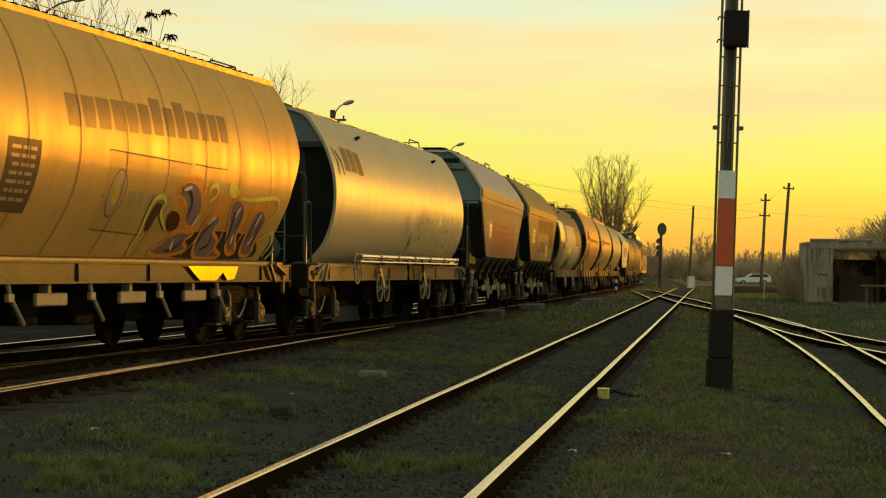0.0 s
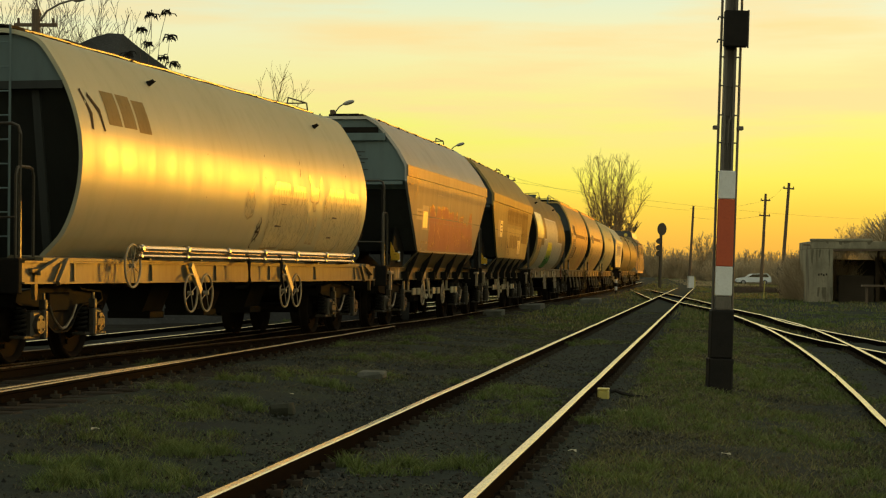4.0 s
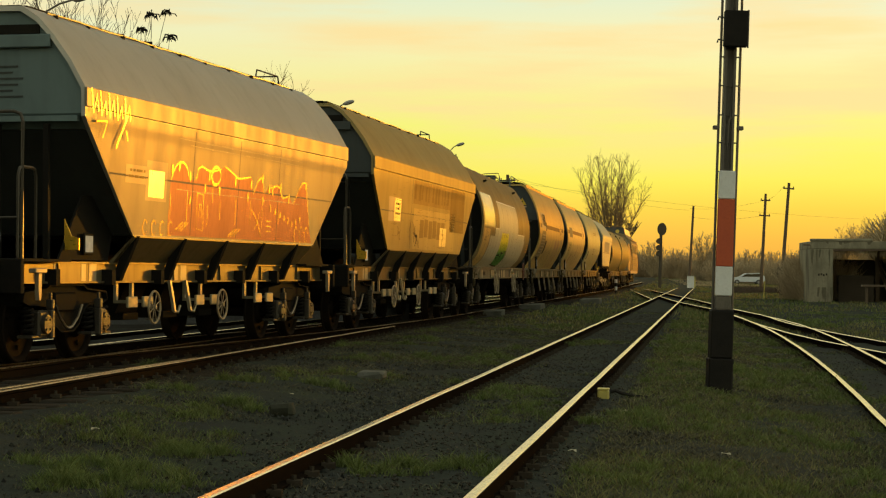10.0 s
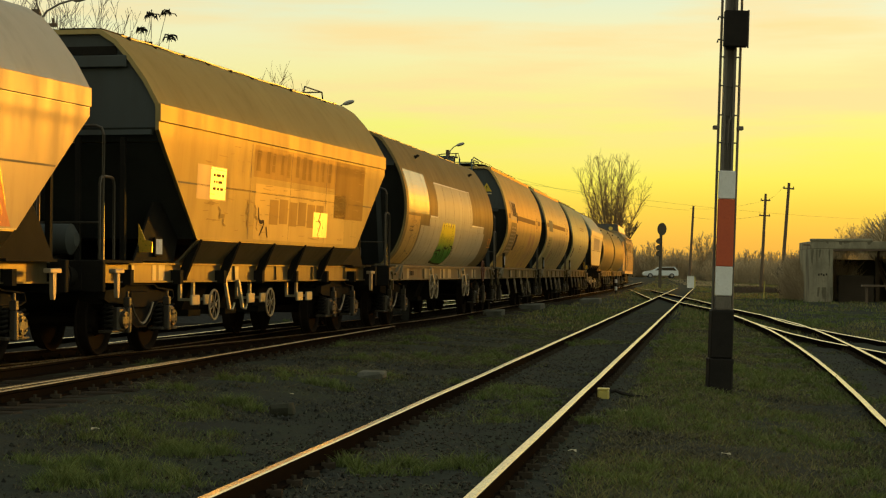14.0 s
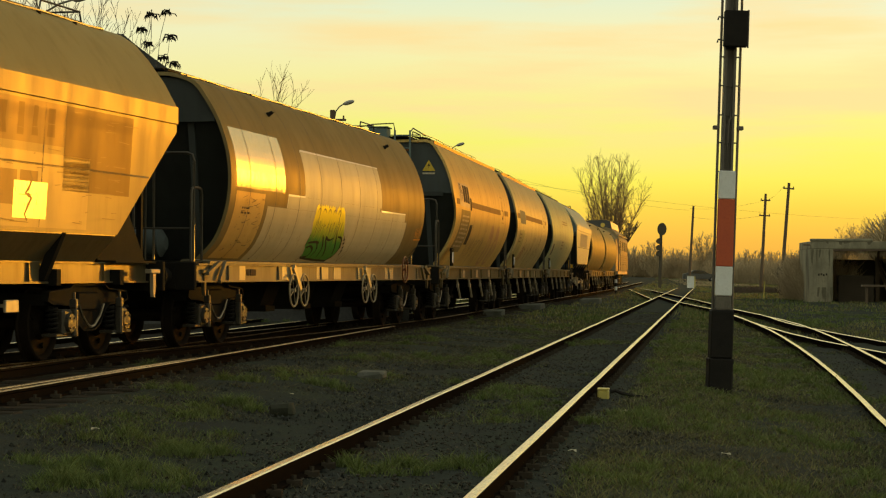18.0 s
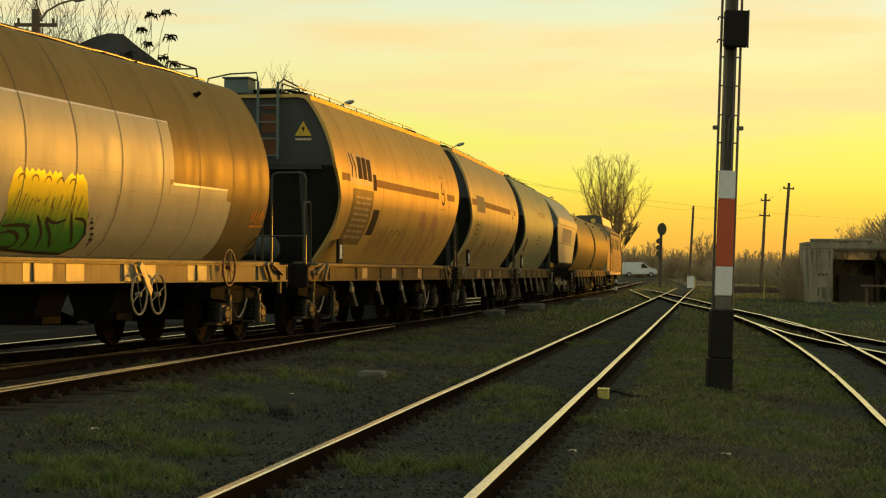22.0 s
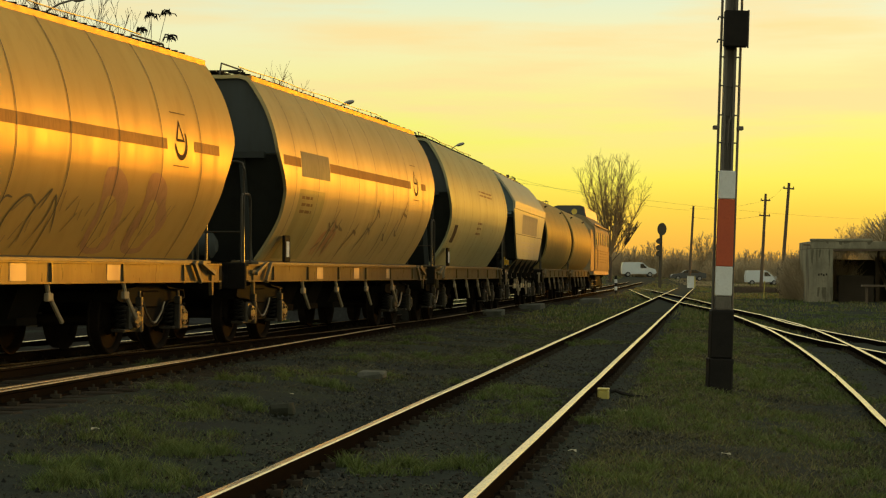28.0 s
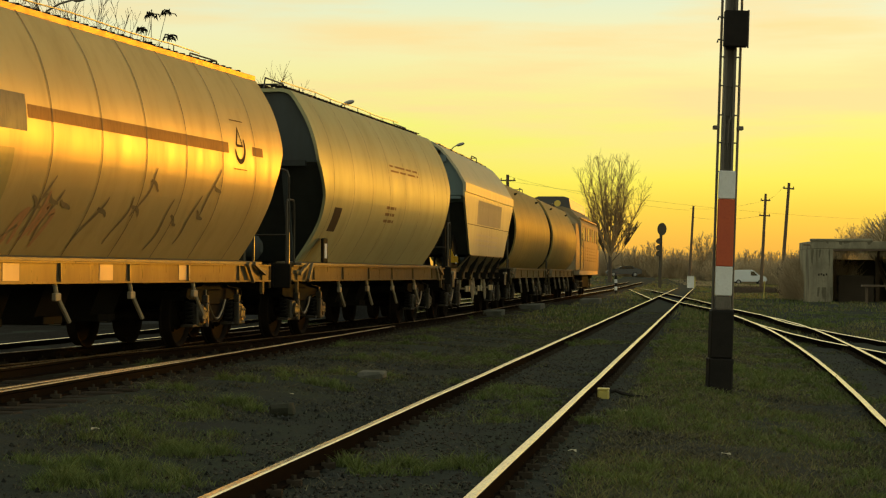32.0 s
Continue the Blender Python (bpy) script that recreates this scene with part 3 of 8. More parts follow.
def refine(profile, n=3):
    P = np.array(profile, float)
    t = np.concatenate([[0], np.cumsum(np.linalg.norm(np.diff(P, axis=0), axis=1))])
    q = np.unique(np.concatenate([t, np.linspace(0, t[-1], len(t) * n)]))
    m = np.gradient(P, t, axis=0)
    out = []
    for v in q:
        i = int(np.clip(np.searchsorted(t, v) - 1, 0, len(t) - 2))
        h = t[i + 1] - t[i]
        s = (v - t[i]) / h
        out.append(tuple((2 * s**3 - 3 * s**2 + 1) * P[i] + (s**3 - 2 * s**2 + s) * h * m[i] + (3 * s**2 - 2 * s**3) * P[i + 1] + (s**3 - s**2) * h * m[i + 1]))
    return out


def shell(bm, profile, y0, y1, inset, stations, thick=0.05):
    """The skin of a wagon's body: profile mirrored, ends set in by inset(z)."""
    full = [(-x, z) for x, z in reversed(profile[1:])] + profile
    rows = []
    for k in range(stations + 1):
        t = k / stations
        rows.append([bm.verts.new((x, (y0 + inset(z)) * (1 - t) + (y1 - inset(z)) * t, z)) for x, z in full])
    for a, b in zip(rows, rows[1:]):
        for j in range(len(full) - 1):
            bm.faces.new((a[j], a[j + 1], b[j + 1], b[j]))
    # an inner lip gives the skin its thickness at both ends
    for row, d in ((rows[0], 1), (rows[-1], -1)):
        lip = [bm.verts.new((v.co.x * 0.965, v.co.y + 0.0 * d, 2.6 + (v.co.z - 2.6) * 0.965)) for v in row]
        deep = [bm.verts.new((v.co.x, v.co.y + 0.12 * d, v.co.z)) for v in lip]
        for j in range(len(full) - 1):
            bm.faces.new((row[j], row[j + 1], lip[j + 1], lip[j]))
            bm.faces.new((lip[j], lip[j + 1], deep[j + 1], deep[j]))


def end_plate(bm, profile, y, d, z_low, slope_to, slope_in, inset):
    """The upright top of an end, and the hopper floor that slopes in below it."""
    pts = [(half_width(profile, z) * 0.966, z) for z in np.linspace(z_low, profile[0][1] * 0.985, 9)]
    up = [bm.verts.new((x, y + d * (inset(z) + 0.06), z)) for x, z in pts]
    um = [bm.verts.new((-x, y + d * (inset(z) + 0.06), z)) for x, z in pts]
    for i in range(len(pts) - 1):
        bm.faces.new((um[i], up[i], up[i + 1], um[i + 1]))
    ws = [(half_width(profile, max(z, profile[-1][1])) * 0.966, z, y + d * (0.06 + inset(z_low) + (z_low - z) / (z_low - slope_to) * slope_in)) for z in np.linspace(z_low - 0.01, slope_to, 6)]
    a = [bm.verts.new((x, yy, z)) for x, z, yy in ws]
    c = [bm.verts.new((-x, yy, z)) for x, z, yy in ws]
    for i in range(len(ws) - 1):
        bm.faces.new((c[i], a[i], a[i + 1], c[i + 1]))


def surface_patch(bm, profile, y0, y1, z0, z1, off=0.006, n=8, wave=0.0):
    """A thin painted sheet that follows the side of a body."""
    n = max(n, int((z1 - z0) / 0.02))
    zs = np.linspace(z0, z1, n + 1)
    rows = []
    for k, z in enumerate(zs):
        w = wave * math.sin(k * 2.3)
        x = half_width(profile, z) + off * 0.4
        rows.append((bm.verts.new((x, y0 + w, z)), bm.verts.new((x, y1 - w, z))))
    for a, b in zip(rows, rows[1:]):
        bm.faces.new((a[0], a[1], b[1], b[0]))


def surface_stroke(bm, profile, pts, width, off=0.01):
    """A painted line on the side of a body through points y, z."""
    P = [Vector(p) for p in pts]
    rows = []
    for i, p in enumerate(P):
        d = (P[min(i + 1, len(P) - 1)] - P[max(i - 1, 0)]).normalized()
        n = Vector((-d.y, d.x)) * (width[i] if isinstance(width, (list, tuple)) else width) / 2
        r = []
        for q in (p + n, p - n):
            r.append(bm.verts.new((half_width(profile, q.y) + off * 0.4, q.x, q.y)))
        rows.append(r)
    for a, b in zip(rows, rows[1:]):
        bm.faces.new((a[0], a[1], b[1], b[0]))


def surface_blob(bm, profile, cy, cz, ry, rz, off, seed, n=18, lumps=3):
    """A rounded painted shape, split in rings so that it follows the side."""
    rng = random.Random(seed)
    ph = [rng.uniform(0, 6.28) for _ in range(lumps)]
    rings = []
    for r in (0.34, 0.67, 1.0):
        row = []
        for k in range(n):
            t = 2 * math.pi * k / n
            q = r * (1 + sum(0.13 / (i + 1) * math.sin((i + 2) * t + ph[i]) for i in range(lumps)))
            y, z = cy + ry * q * math.cos(t), cz + rz * q * math.sin(t)
            row.append(bm.verts.new((half_width(profile, z) + off * 0.4, y, z)))
        rings.append(row)
    c = bm.verts.new((half_width(profile, cz) + off * 0.4, cy, cz))
    for k in range(n):
        bm.faces.new((c, rings[0][k], rings[0][(k + 1) % n]))
    for a, b in zip(rings, rings[1:]):
        for k in range(n):
            bm.faces.new((a[k], b[k], b[(k + 1) % n], a[(k + 1) % n]))


def surface_poly(bm, profile, outline, off, gap=0.03):
    """A painted shape with a closed outline of pairs y, z, cut at level lines so that it follows the side."""
    bm.faces.new([bm.verts.new((0.0, y, z)) for y, z in outline])
    lo, hi = min(p[1] for p in outline), max(p[1] for p in outline)
    for z in np.linspace(lo, hi, max(3, int((hi - lo) / gap)))[1:-1]:
        bmesh.ops.bisect_plane(bm, geom=list(bm.verts) + list(bm.edges) + list(bm.faces), dist=1e-5, plane_co=(0, 0, float(z)), plane_no=(0, 0, 1))
    for v in bm.verts:
        v.co.x = half_width(profile, v.co.z) + off * 0.4
    bmesh.ops.recalc_face_normals(bm, faces=bm.faces)
    if sum(f.normal.x for f in bm.faces) < 0:
        bmesh.ops.reverse_faces(bm, faces=bm.faces)


def closed(pts, n=2):
    """A closed outline with rounded corners."""
    for _ in range(n):
        out = []
        for a, b in zip(pts, pts[1:] + pts[:1]):
            out += [(a[0] * 0.75 + b[0] * 0.25, a[1] * 0.75 + b[1] * 0.25), (a[0] * 0.25 + b[0] * 0.75, a[1] * 0.25 + b[1] * 0.75)]
        pts = out
    return pts


def buffer_mesh():
    bm = B()
    cyl(bm, (0, 0, 0), (0, 0.36, 0), 0.13, 0.115, n=16)
    cyl(bm, (0, 0.30, 0), (0, 0.56, 0), 0.085, n=14)
    cyl(bm, (0, 0.56, 0), (0, 0.60, 0), 0.24, 0.235, n=20)
    box(bm, -0.17, 0.17, -0.01, 0.03, -0.17, 0.17)
    return finish(bm, "buffer", M_DARK, True)


def coupling_mesh():
    bm = B()
    box(bm, -0.05, 0.05, 0.0, 0.30, -0.06, 0.06, 0.015)
    tube(bm, [(0, 0.30, 0.04), (0, 0.36, 0.10), (0, 0.42, 0.05), (0, 0.40, -0.05)], 0.032)
    for s in (-1, 1):
        tube(bm, [(0.06 * s, 0.34, 0.03), (0.075 * s, 0.48, -0.12), (0.06 * s, 0.62, -0.16)], 0.022)
    cyl(bm, (-0.22, 0.42, -0.08), (0.22, 0.42, -0.08), 0.022)
    return finish(bm, "coupling", M_DARK, True)


BUFFER, COUPLING = buffer_mesh(), coupling_mesh()


def underframe(wagon, f0, f1, sole_mat, sole_x=1.30):
    """Sole bars, ledge, headstocks, buffers and couplings from f0 to f1."""
    for s in (1, -1):
        bm = B()
        a, o = sole_x - 0.012, sole_x + 0.012
        e = sole_x + 0.05
        prism(bm, [(s * a, 0.973), (s * e, 0.973), (s * e, 0.997), (s * o, 0.997), (s * o, 1.223), (s * e, 1.223), (s * e, 1.247), (s * a, 1.247)], "y", f0, f1)
        part("sole_bar", bm, sole_mat, wagon)
        if s > 0:
            for y in np.linspace(f0 + 1.5, f1 - 1.5, 6):
                bm = B()
                prism(bm, [(o, 0.998), (e - 0.004, 0.998), (e - 0.012, 1.222), (o, 1.222)], "y", y - 0.012, y + 0.012)
                part("stiffener", bm, sole_mat, wagon)
    for y, d in ((f0, -1), (f1, 1)):
        bm = B()
        box(bm, -1.32, 1.32, min(y, y + 0.10 * d), max(y, y + 0.10 * d), 0.86, 1.27, 0.012)
        part("headstock", bm, M_DARK, wagon)
        for s in (-1, 1):
            share("buffer", BUFFER, wagon, pose(0.87 * s, y + 0.10 * d, 1.06, 0, 0, 0 if d > 0 else 180))
        share("coupling", COUPLING, wagon, pose(0, y + 0.10 * d, 1.02, 0, 0, 0 if d > 0 else 180))
    bm = B()
    box(bm, -0.32, 0.32, f0 + 0.15, f1 - 0.15, 0.90, 1.12)
    for k in np.linspace(f0 + 1.2, f1 - 1.2, 7):
        box(bm, -1.22, 1.22, k - 0.06, k + 0.06, 0.95, 1.15)
    part("centre_sill", bm, M_DARK, wagon)


def hand_wheel(bm, y, z, x=1.36, r=0.22, spokes=4):
    ring(bm, (x, y, z), (1, 0, 0), r, 0.016, 24, 6)
    cyl(bm, (x - 0.05, y, z), (x + 0.03, y, z), 0.032, n=8)
    for k in range(spokes):
        a = math.pi * k / spokes + 0.4
        tube(bm, [(x, y - r * math.cos(a), z - r * math.sin(a)), (x, y + r * math.cos(a), z + r * math.sin(a))], 0.007, 5)


def end_ladder(bm, x, y, z0, z1, w=0.36):
    for s in (-1, 1):
        cyl(bm, (x + s * w / 2, y, z0), (x + s * w / 2, y, z1), 0.016, n=6)
    for z in np.arange(z0 + 0.25, z1, 0.30):
        cyl(bm, (x - w / 2, y, z), (x + w / 2, y, z), 0.011, n=5)


def platform_rails(wagon, y, d, tall=2.85, inner=0.62):
    """Hooped handrails on an end platform; d points out of the wagon."""
    for k, (x, zt, r) in enumerate(((1.22, 2.35, 0.2), (0.35, 2.5, 0.25))):
        bm = B()
        a, b = y - d * 0.02, y - d * 0.52
        tube(bm, [(x, a, 1.26), (x, a, zt - 0.1), (x, a - d * 0.04, zt - 0.02), (x, a - d * 0.12, zt), (x, b + d * 0.12, zt), (x, b + d * 0.04, zt - 0.02), (x, b, zt - 0.1), (x, b, 1.26)], 0.020, 6)
        part("handrail", bm, M_STEEL, wagon)
    bm = B()
    tube(bm, [(1.22, y, 1.75), (0.0, y, 1.75), (-1.22, y, 1.75)], 0.016, 6)
    part("handrail", bm, M_STEEL, wagon)
    bm = B()
    q, zt = y - d * 0.12, tall
    tube(bm, [(1.23, q, 1.26), (1.23, q, zt - 0.12), (1.20, q, zt - 0.03), (1.12, q, zt), (inner + 0.11, q, zt), (inner + 0.03, q, zt - 0.03), (inner, q, zt - 0.12), (inner, q, 1.26)], 0.022, 8)
    part("handrail", bm, M_STEEL, wagon)
    bm = B()
    box(bm, -1.25, 1.25, min(y, y - d * 0.7), max(y, y - d * 0.7), 1.25, 1.275)
    part("platform", bm, M_DARK, wagon)
    bm = B()
    yy = y - d * 0.95
    cyl(bm, (-0.35, yy, 1.55), (0.45, yy, 1.55), 0.21, n=18)
    cyl(bm, (0.45, yy, 1.55), (0.53, yy, 1.55), 0.21, 0.10, n=18)
    part("air_reservoir", bm, P_ENDMID, wagon, "grey air reservoir on the platform")


def end_step(wagon, y, mat):
    """Step iron hanging from a corner of the frame."""
    bm = B()
    box(bm, 1.26, 1.36, y - 0.16, y + 0.16, 1.10, 1.16, 0.01)
    prism(bm, [(y - 0.05, 1.12), (y + 0.05, 1.12), (y + 0.04, 0.86), (y + 0.02, 0.78), (y - 0.02, 0.78), (y - 0.04, 0.86)], "x", 1.29, 1.34)
    part("step_iron", bm, mat, wagon, "light painted step iron")


def roof_walk(wagon, profile, y0, y1, hoops=True):
    top = profile[0][1]
    bm = B()
    for x in (-0.34, 0.34):
        box(bm, x - 0.03, x + 0.03, y0 + 0.3, y1 - 0.3, top + 0.06, top + 0.10)
    k = y0 + 0.5
    while k < y1 - 0.4:
        box(bm, -0.36, 0.36, k - 0.04, k + 0.04, top - 0.01, top + 0.07)
        k += 0.9
    box(bm, -0.28, 0.28, y0 + 0.3, y1 - 0.3, top + 0.085, top + 0.11)
    part("roof_walkway", bm, M_DARK, wagon)
    for y in np.linspace(y0 + 2.2, y1 - 2.2, 4) if profile is DRUM else ():
        bm = B()
        cyl(bm, (0.55, y, top - 0.03), (0.55, y, top + 0.06), 0.24, 0.22, n=18)
        cyl(bm, (0.55, y, top + 0.06), (0.55, y, top + 0.09), 0.26, 0.14, n=18)
        part("hatch", bm, M_STEEL, wagon)
    if hoops:
        for y in ((y1 - 1.0, y0 + 0.7) if profile is DRUM else (y1 - 1.2,)):
            bm = B()
            tube(bm, [(0.45, y - 0.7, top), (0.45, y - 0.6, top + 0.20), (0.45, y + 0.6, top + 0.20), (0.45, y + 0.7, top)], 0.014, 6)
            tube(bm, [(-0.45, y - 0.7, top), (-0.45, y - 0.6, top + 0.20), (-0.45, y + 0.6, top + 0.20), (-0.45, y + 0.7, top)], 0.014, 6)
            tube(bm, [(-0.45, y + 0.6, top + 0.20), (0.45, y + 0.6, top + 0.20)], 0.014, 6)
            part("roof_rail", bm, M_STEEL, wagon)
    # clips along the roof's edge
    bm = B()
    x, rng = (0.80, random.Random(int(y1 * 10))) if profile is DRUM else ((0.62, random.Random(3)) if profile is BARREL else (0.7, random.Random(2)))
    z = half_height(profile, x)
    size = 0.05 if profile is DRUM else 0.025
    for y in np.arange(y0 + 0.4, y1 - 0.3, 0.45 if profile is DRUM else 1.15):
        q = y + rng.uniform(-0.06, 0.06)
        box(bm, x - size, x + size, q - size, q + size, z - 0.03, z + size * rng.uniform(0.6, 1.5))
    tagged(part("roof_clamp", bm, M_DARK, wagon), kind="stuff")
    if profile is not DRUM:
        bm = B()
        tube(bm, [(x - 0.06, y, z + 0.05 + 0.008 * math.sin(y * 3)) for y in np.arange(y0 + 0.3, y1 - 0.2, 0.5)], 0.016, 5)
        part("roof_pipe", bm, M_STEEL, wagon)
        return
    # a low railing along the walkway, with a taller hoop at its end
    bm = B()
    tube(bm, [(0.62, y, top + 0.19 + 0.012 * math.sin(y * 1.7)) for y in np.arange(y0 + 0.5, y1 - 1.6, 0.6)], 0.011, 5)
    for y in np.arange(y0 + 0.6, y1 - 1.8, 1.2):
        cyl(bm, (0.62, y, top), (0.62, y, top + 0.19), 0.009, n=5)
    part("roof_rail", bm, M_STEEL, wagon)
    bm = B()
    for y in np.arange(y0 + 0.35, y1 - 0.3, 0.30):
        cyl(bm, (0.40, y, top + 0.10), (0.78, y, top + 0.06), 0.014, n=5)
    tagged(part("walkway_grating", bm, M_DARK, wagon), kind="stuff")
    bm = B()
    pts = [(0.72, y, top + 0.035 + 0.02 * math.sin(y * 5.1) + 0.015 * math.sin(y * 11)) for y in np.arange(y0 + 0.2, y1 - 0.2, 0.18)]
    tube(bm, pts, 0.018, 5)
    part("roof_cable", bm, M_DARK, wagon)


def outlets(wagon, y0, y1, n):
    """Discharge chutes between the bogies."""
    for k in range(n):
        y = y0 + (k + 0.5) * (y1 - y0) / n
        bm = B()
        prism(bm, [(-0.55, 1.25), (0.55, 1.25), (0.26, 0.52), (-0.26, 0.52)], "y", y - 0.42, y + 0.42)
        box(bm, -0.34, 0.34, y - 0.30, y + 0.30, 0.42, 0.53, 0.01)
        part("outlet_chute", bm, M_DARK, wagon)


def seams(wagon, profile, ys, inset):
    for y in ys:
        bm = B()
        zs = np.linspace(profile[-1][1] + 0.01, profile[2][1] - 0.02, 90)
        rows = [[bm.verts.new((half_width(profile, z) + 0.008, y + dy, z)) for dy in (-0.010, 0.010)] for z in zs]
        for a, b in zip(rows, rows[1:]):
            bm.faces.new((a[0], a[1], b[1], b[0]))
        part("weld_seam", bm, M_SEAM, wagon)


M_SEAM = material("seam_grime", (0.095, 0.075, 0.05), 0.7, second=(0.06, 0.05, 0.035), scale=4, amount=0.6)


def start_wagon(name, label, p0, p1, group):
    w = thing(name, label, "freight wagon", group)
    c = (p0 + p1) / 2
    b0, b1 = add_bogie(w, p0 - c), add_bogie(w, p1 - c)
    MOVES.append((w, p0, p1, ((b0, p0), (b1, p1))))
    return w, c


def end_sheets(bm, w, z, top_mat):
    """Split an end into its upright top sheet and the shade-darkened hopper floor below."""
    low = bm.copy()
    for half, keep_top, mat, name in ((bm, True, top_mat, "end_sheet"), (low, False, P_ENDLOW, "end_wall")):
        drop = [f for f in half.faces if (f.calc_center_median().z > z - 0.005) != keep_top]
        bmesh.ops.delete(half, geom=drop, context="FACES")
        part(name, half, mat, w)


def drum_wagon(label, p0, p1, body, frame_ends, paint_mat, profile=DRUM, trim=None, gap_left=1.0, end_mat=None, seam_gap=1.62, underside="levers", sole_mat=None, ladder=False, papers=False):
    """A grain hopper wagon with a rounded body. Places are along the line at mid-clip."""
    w, c = start_wagon("grain_wagon", label, p0, p1, "wagons of the train")
    y0, y1 = body[0] - c, body[1] - c
    f0, f1 = frame_ends[0] - c, frame_ends[1] - c
    fine = refine(profile, 3)
    drum = profile is DRUM
    def inset(z):
        return float(np.interp(z, [2.0, 2.5, 3.08], [0.58, 0.44, 0.0])) if drum else 0.0
    bm = B()
    shell(bm, fine, y0, y1, inset, 12)
    part("body_shell", bm, paint_mat, w)
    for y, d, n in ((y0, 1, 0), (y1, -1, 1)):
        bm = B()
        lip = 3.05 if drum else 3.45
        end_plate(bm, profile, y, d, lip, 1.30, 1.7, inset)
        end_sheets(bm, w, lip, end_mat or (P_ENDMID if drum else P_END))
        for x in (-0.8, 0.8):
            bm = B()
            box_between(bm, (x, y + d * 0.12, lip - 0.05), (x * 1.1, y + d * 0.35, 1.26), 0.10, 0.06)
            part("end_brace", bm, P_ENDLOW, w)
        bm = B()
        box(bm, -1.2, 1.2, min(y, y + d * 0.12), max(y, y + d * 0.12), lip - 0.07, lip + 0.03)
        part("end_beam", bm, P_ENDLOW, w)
        if ladder:
            bm = B()
            end_ladder(bm, 0.35, y - d * 0.05, 1.3, profile[0][1] + 0.05)
            part("ladder", bm, P_END, w)
    if seam_gap:
        seams(w, fine, np.arange(y0 + 1.0, y1 - 0.5, seam_gap), inset)
    # ledge on which the body stands
    for s in (1, -1):
        bm = B()
        prism(bm, [(s * 0.86, 1.25), (s * 1.36, 1.25), (s * 1.36, 1.285), (s * 0.93, 1.315)], "y", f0 + 0.5, f1 - 0.5)
        part("ledge", bm, P_SOLEPALE, w)
    underframe(w, f0, f1, sole_mat or M_SOLE)
    outlets(w, (p0 - c) + 1.6, (p1 - c) - 1.6, 4)
    roof_walk(w, profile, y0, y1)
    if trim:
        bm = B()
        for s in (1, -1):
            box(bm, min(s * 0.90, s * 0.985), max(s * 0.90, s * 0.985), y0 + 0.02, y1 - 0.02, 4.22, 4.315, 0.006)
        part("roof_trim", bm, trim, w, "bright trim along the roof edge")
    platform_rails(w, f0, -1)
    for y in (f0 + 0.35, f1 - 0.35):
        end_step(w, y, M_SOLE)
    # sloped gussets by the frame ends
    for y, d in ((f0 + 0.9, 1), (f1 - 0.9, -1)):
        for p, q, th in (((1.37, y, 1.26), (1.37, y - d * 0.55, 1.10), 0.05), ((1.37, y + d * 0.3, 1.26), (1.37, y + d * 0.02, 0.98), 0.07)):
            bm = B()
            box_between(bm, p, q, 0.05, th)
            part("gusset", bm, P_SOLEPALE, w)
    if underside == "levers":
        for k, y in enumerate(np.linspace((p0 - c) + 1.7, (p1 - c) - 1.6, 4)):
            bm = B()
            tube(bm, [(1.28, y, 0.98), (1.30, y + 0.03, 0.82), (1.32, y + 0.36, 0.50)], 0.03, 6)
            box(bm, 1.27, 1.33, y - 0.06, y + 0.10, 0.76, 0.86, 0.01)
            part("lever", bm, M_WHEELRIM, w)
    else:
        for y in (np.array([-3.18, 2.03]) if not ladder else np.array([0.36, 0.64]) * (f1 - f0) + f0):
            for dy in (-0.34, 0.34):
                bm = B()
                hand_wheel(bm, y + dy, 0.82, 1.40, 0.27, 2)
                part("hand_wheel", bm, M_WHEELRIM, w, "pale worn rim hand wheel")
            bm = B()
            box_between(bm, (1.38, y - 0.30, 1.22), (1.40, y + 0.06, 0.84), 0.05, 0.11)
            part("wheel_bracket", bm, P_FIELD, w)
        if not ladder:
            bm = B()
            hand_wheel(bm, 5.22, 1.19, 1.42, 0.27)
            part("hand_wheel", bm, M_REDWHEEL, w, "dull red hand wheel")
    # small lamp-like vents on the shoulder
    if profile is BARREL:
        for y in (y0 + 3.2, y1 - 2.4):
            bm = B()
            x = half_width(profile, 3.72)
            box_between(bm, (x - 0.05, y, 3.69), (x + 0.05, y, 3.77), 0.11, 0.07)
            cyl(bm, (x + 0.03, y, 3.75), (x + 0.08, y, 3.77), 0.03, n=8)
            part("shoulder_vent", bm, M_DARK, w)
    # document holder on the ledge
    if papers:
        bm = B()
        box(bm, 1.24, 1.29, y0 + 1.02, y0 + 1.36, 1.30, 1.74, 0.012)
        part("document_box", bm, M_DARK, w)
        bm = B()
        box(bm, 1.291, 1.296, y0 + 1.10, y0 + 1.27, 1.38, 1.64)
        part("paper_sheet", bm, P_PAPER, w, "white consignment paper")
    return w, c, fine, (y0, y1, f0, f1)


M_REDWHEEL = material("dull_red_paint", (0.15, 0.055, 0.03), 0.55, second=(0.08, 0.035, 0.02), scale=6, amount=0.6, spec=0.2)
M_WHEELRIM = material("worn_pale_paint", (0.32, 0.265, 0.17), 0.5, second=(0.22, 0.16, 0.10), scale=6, amount=0.6, spec=0.05)


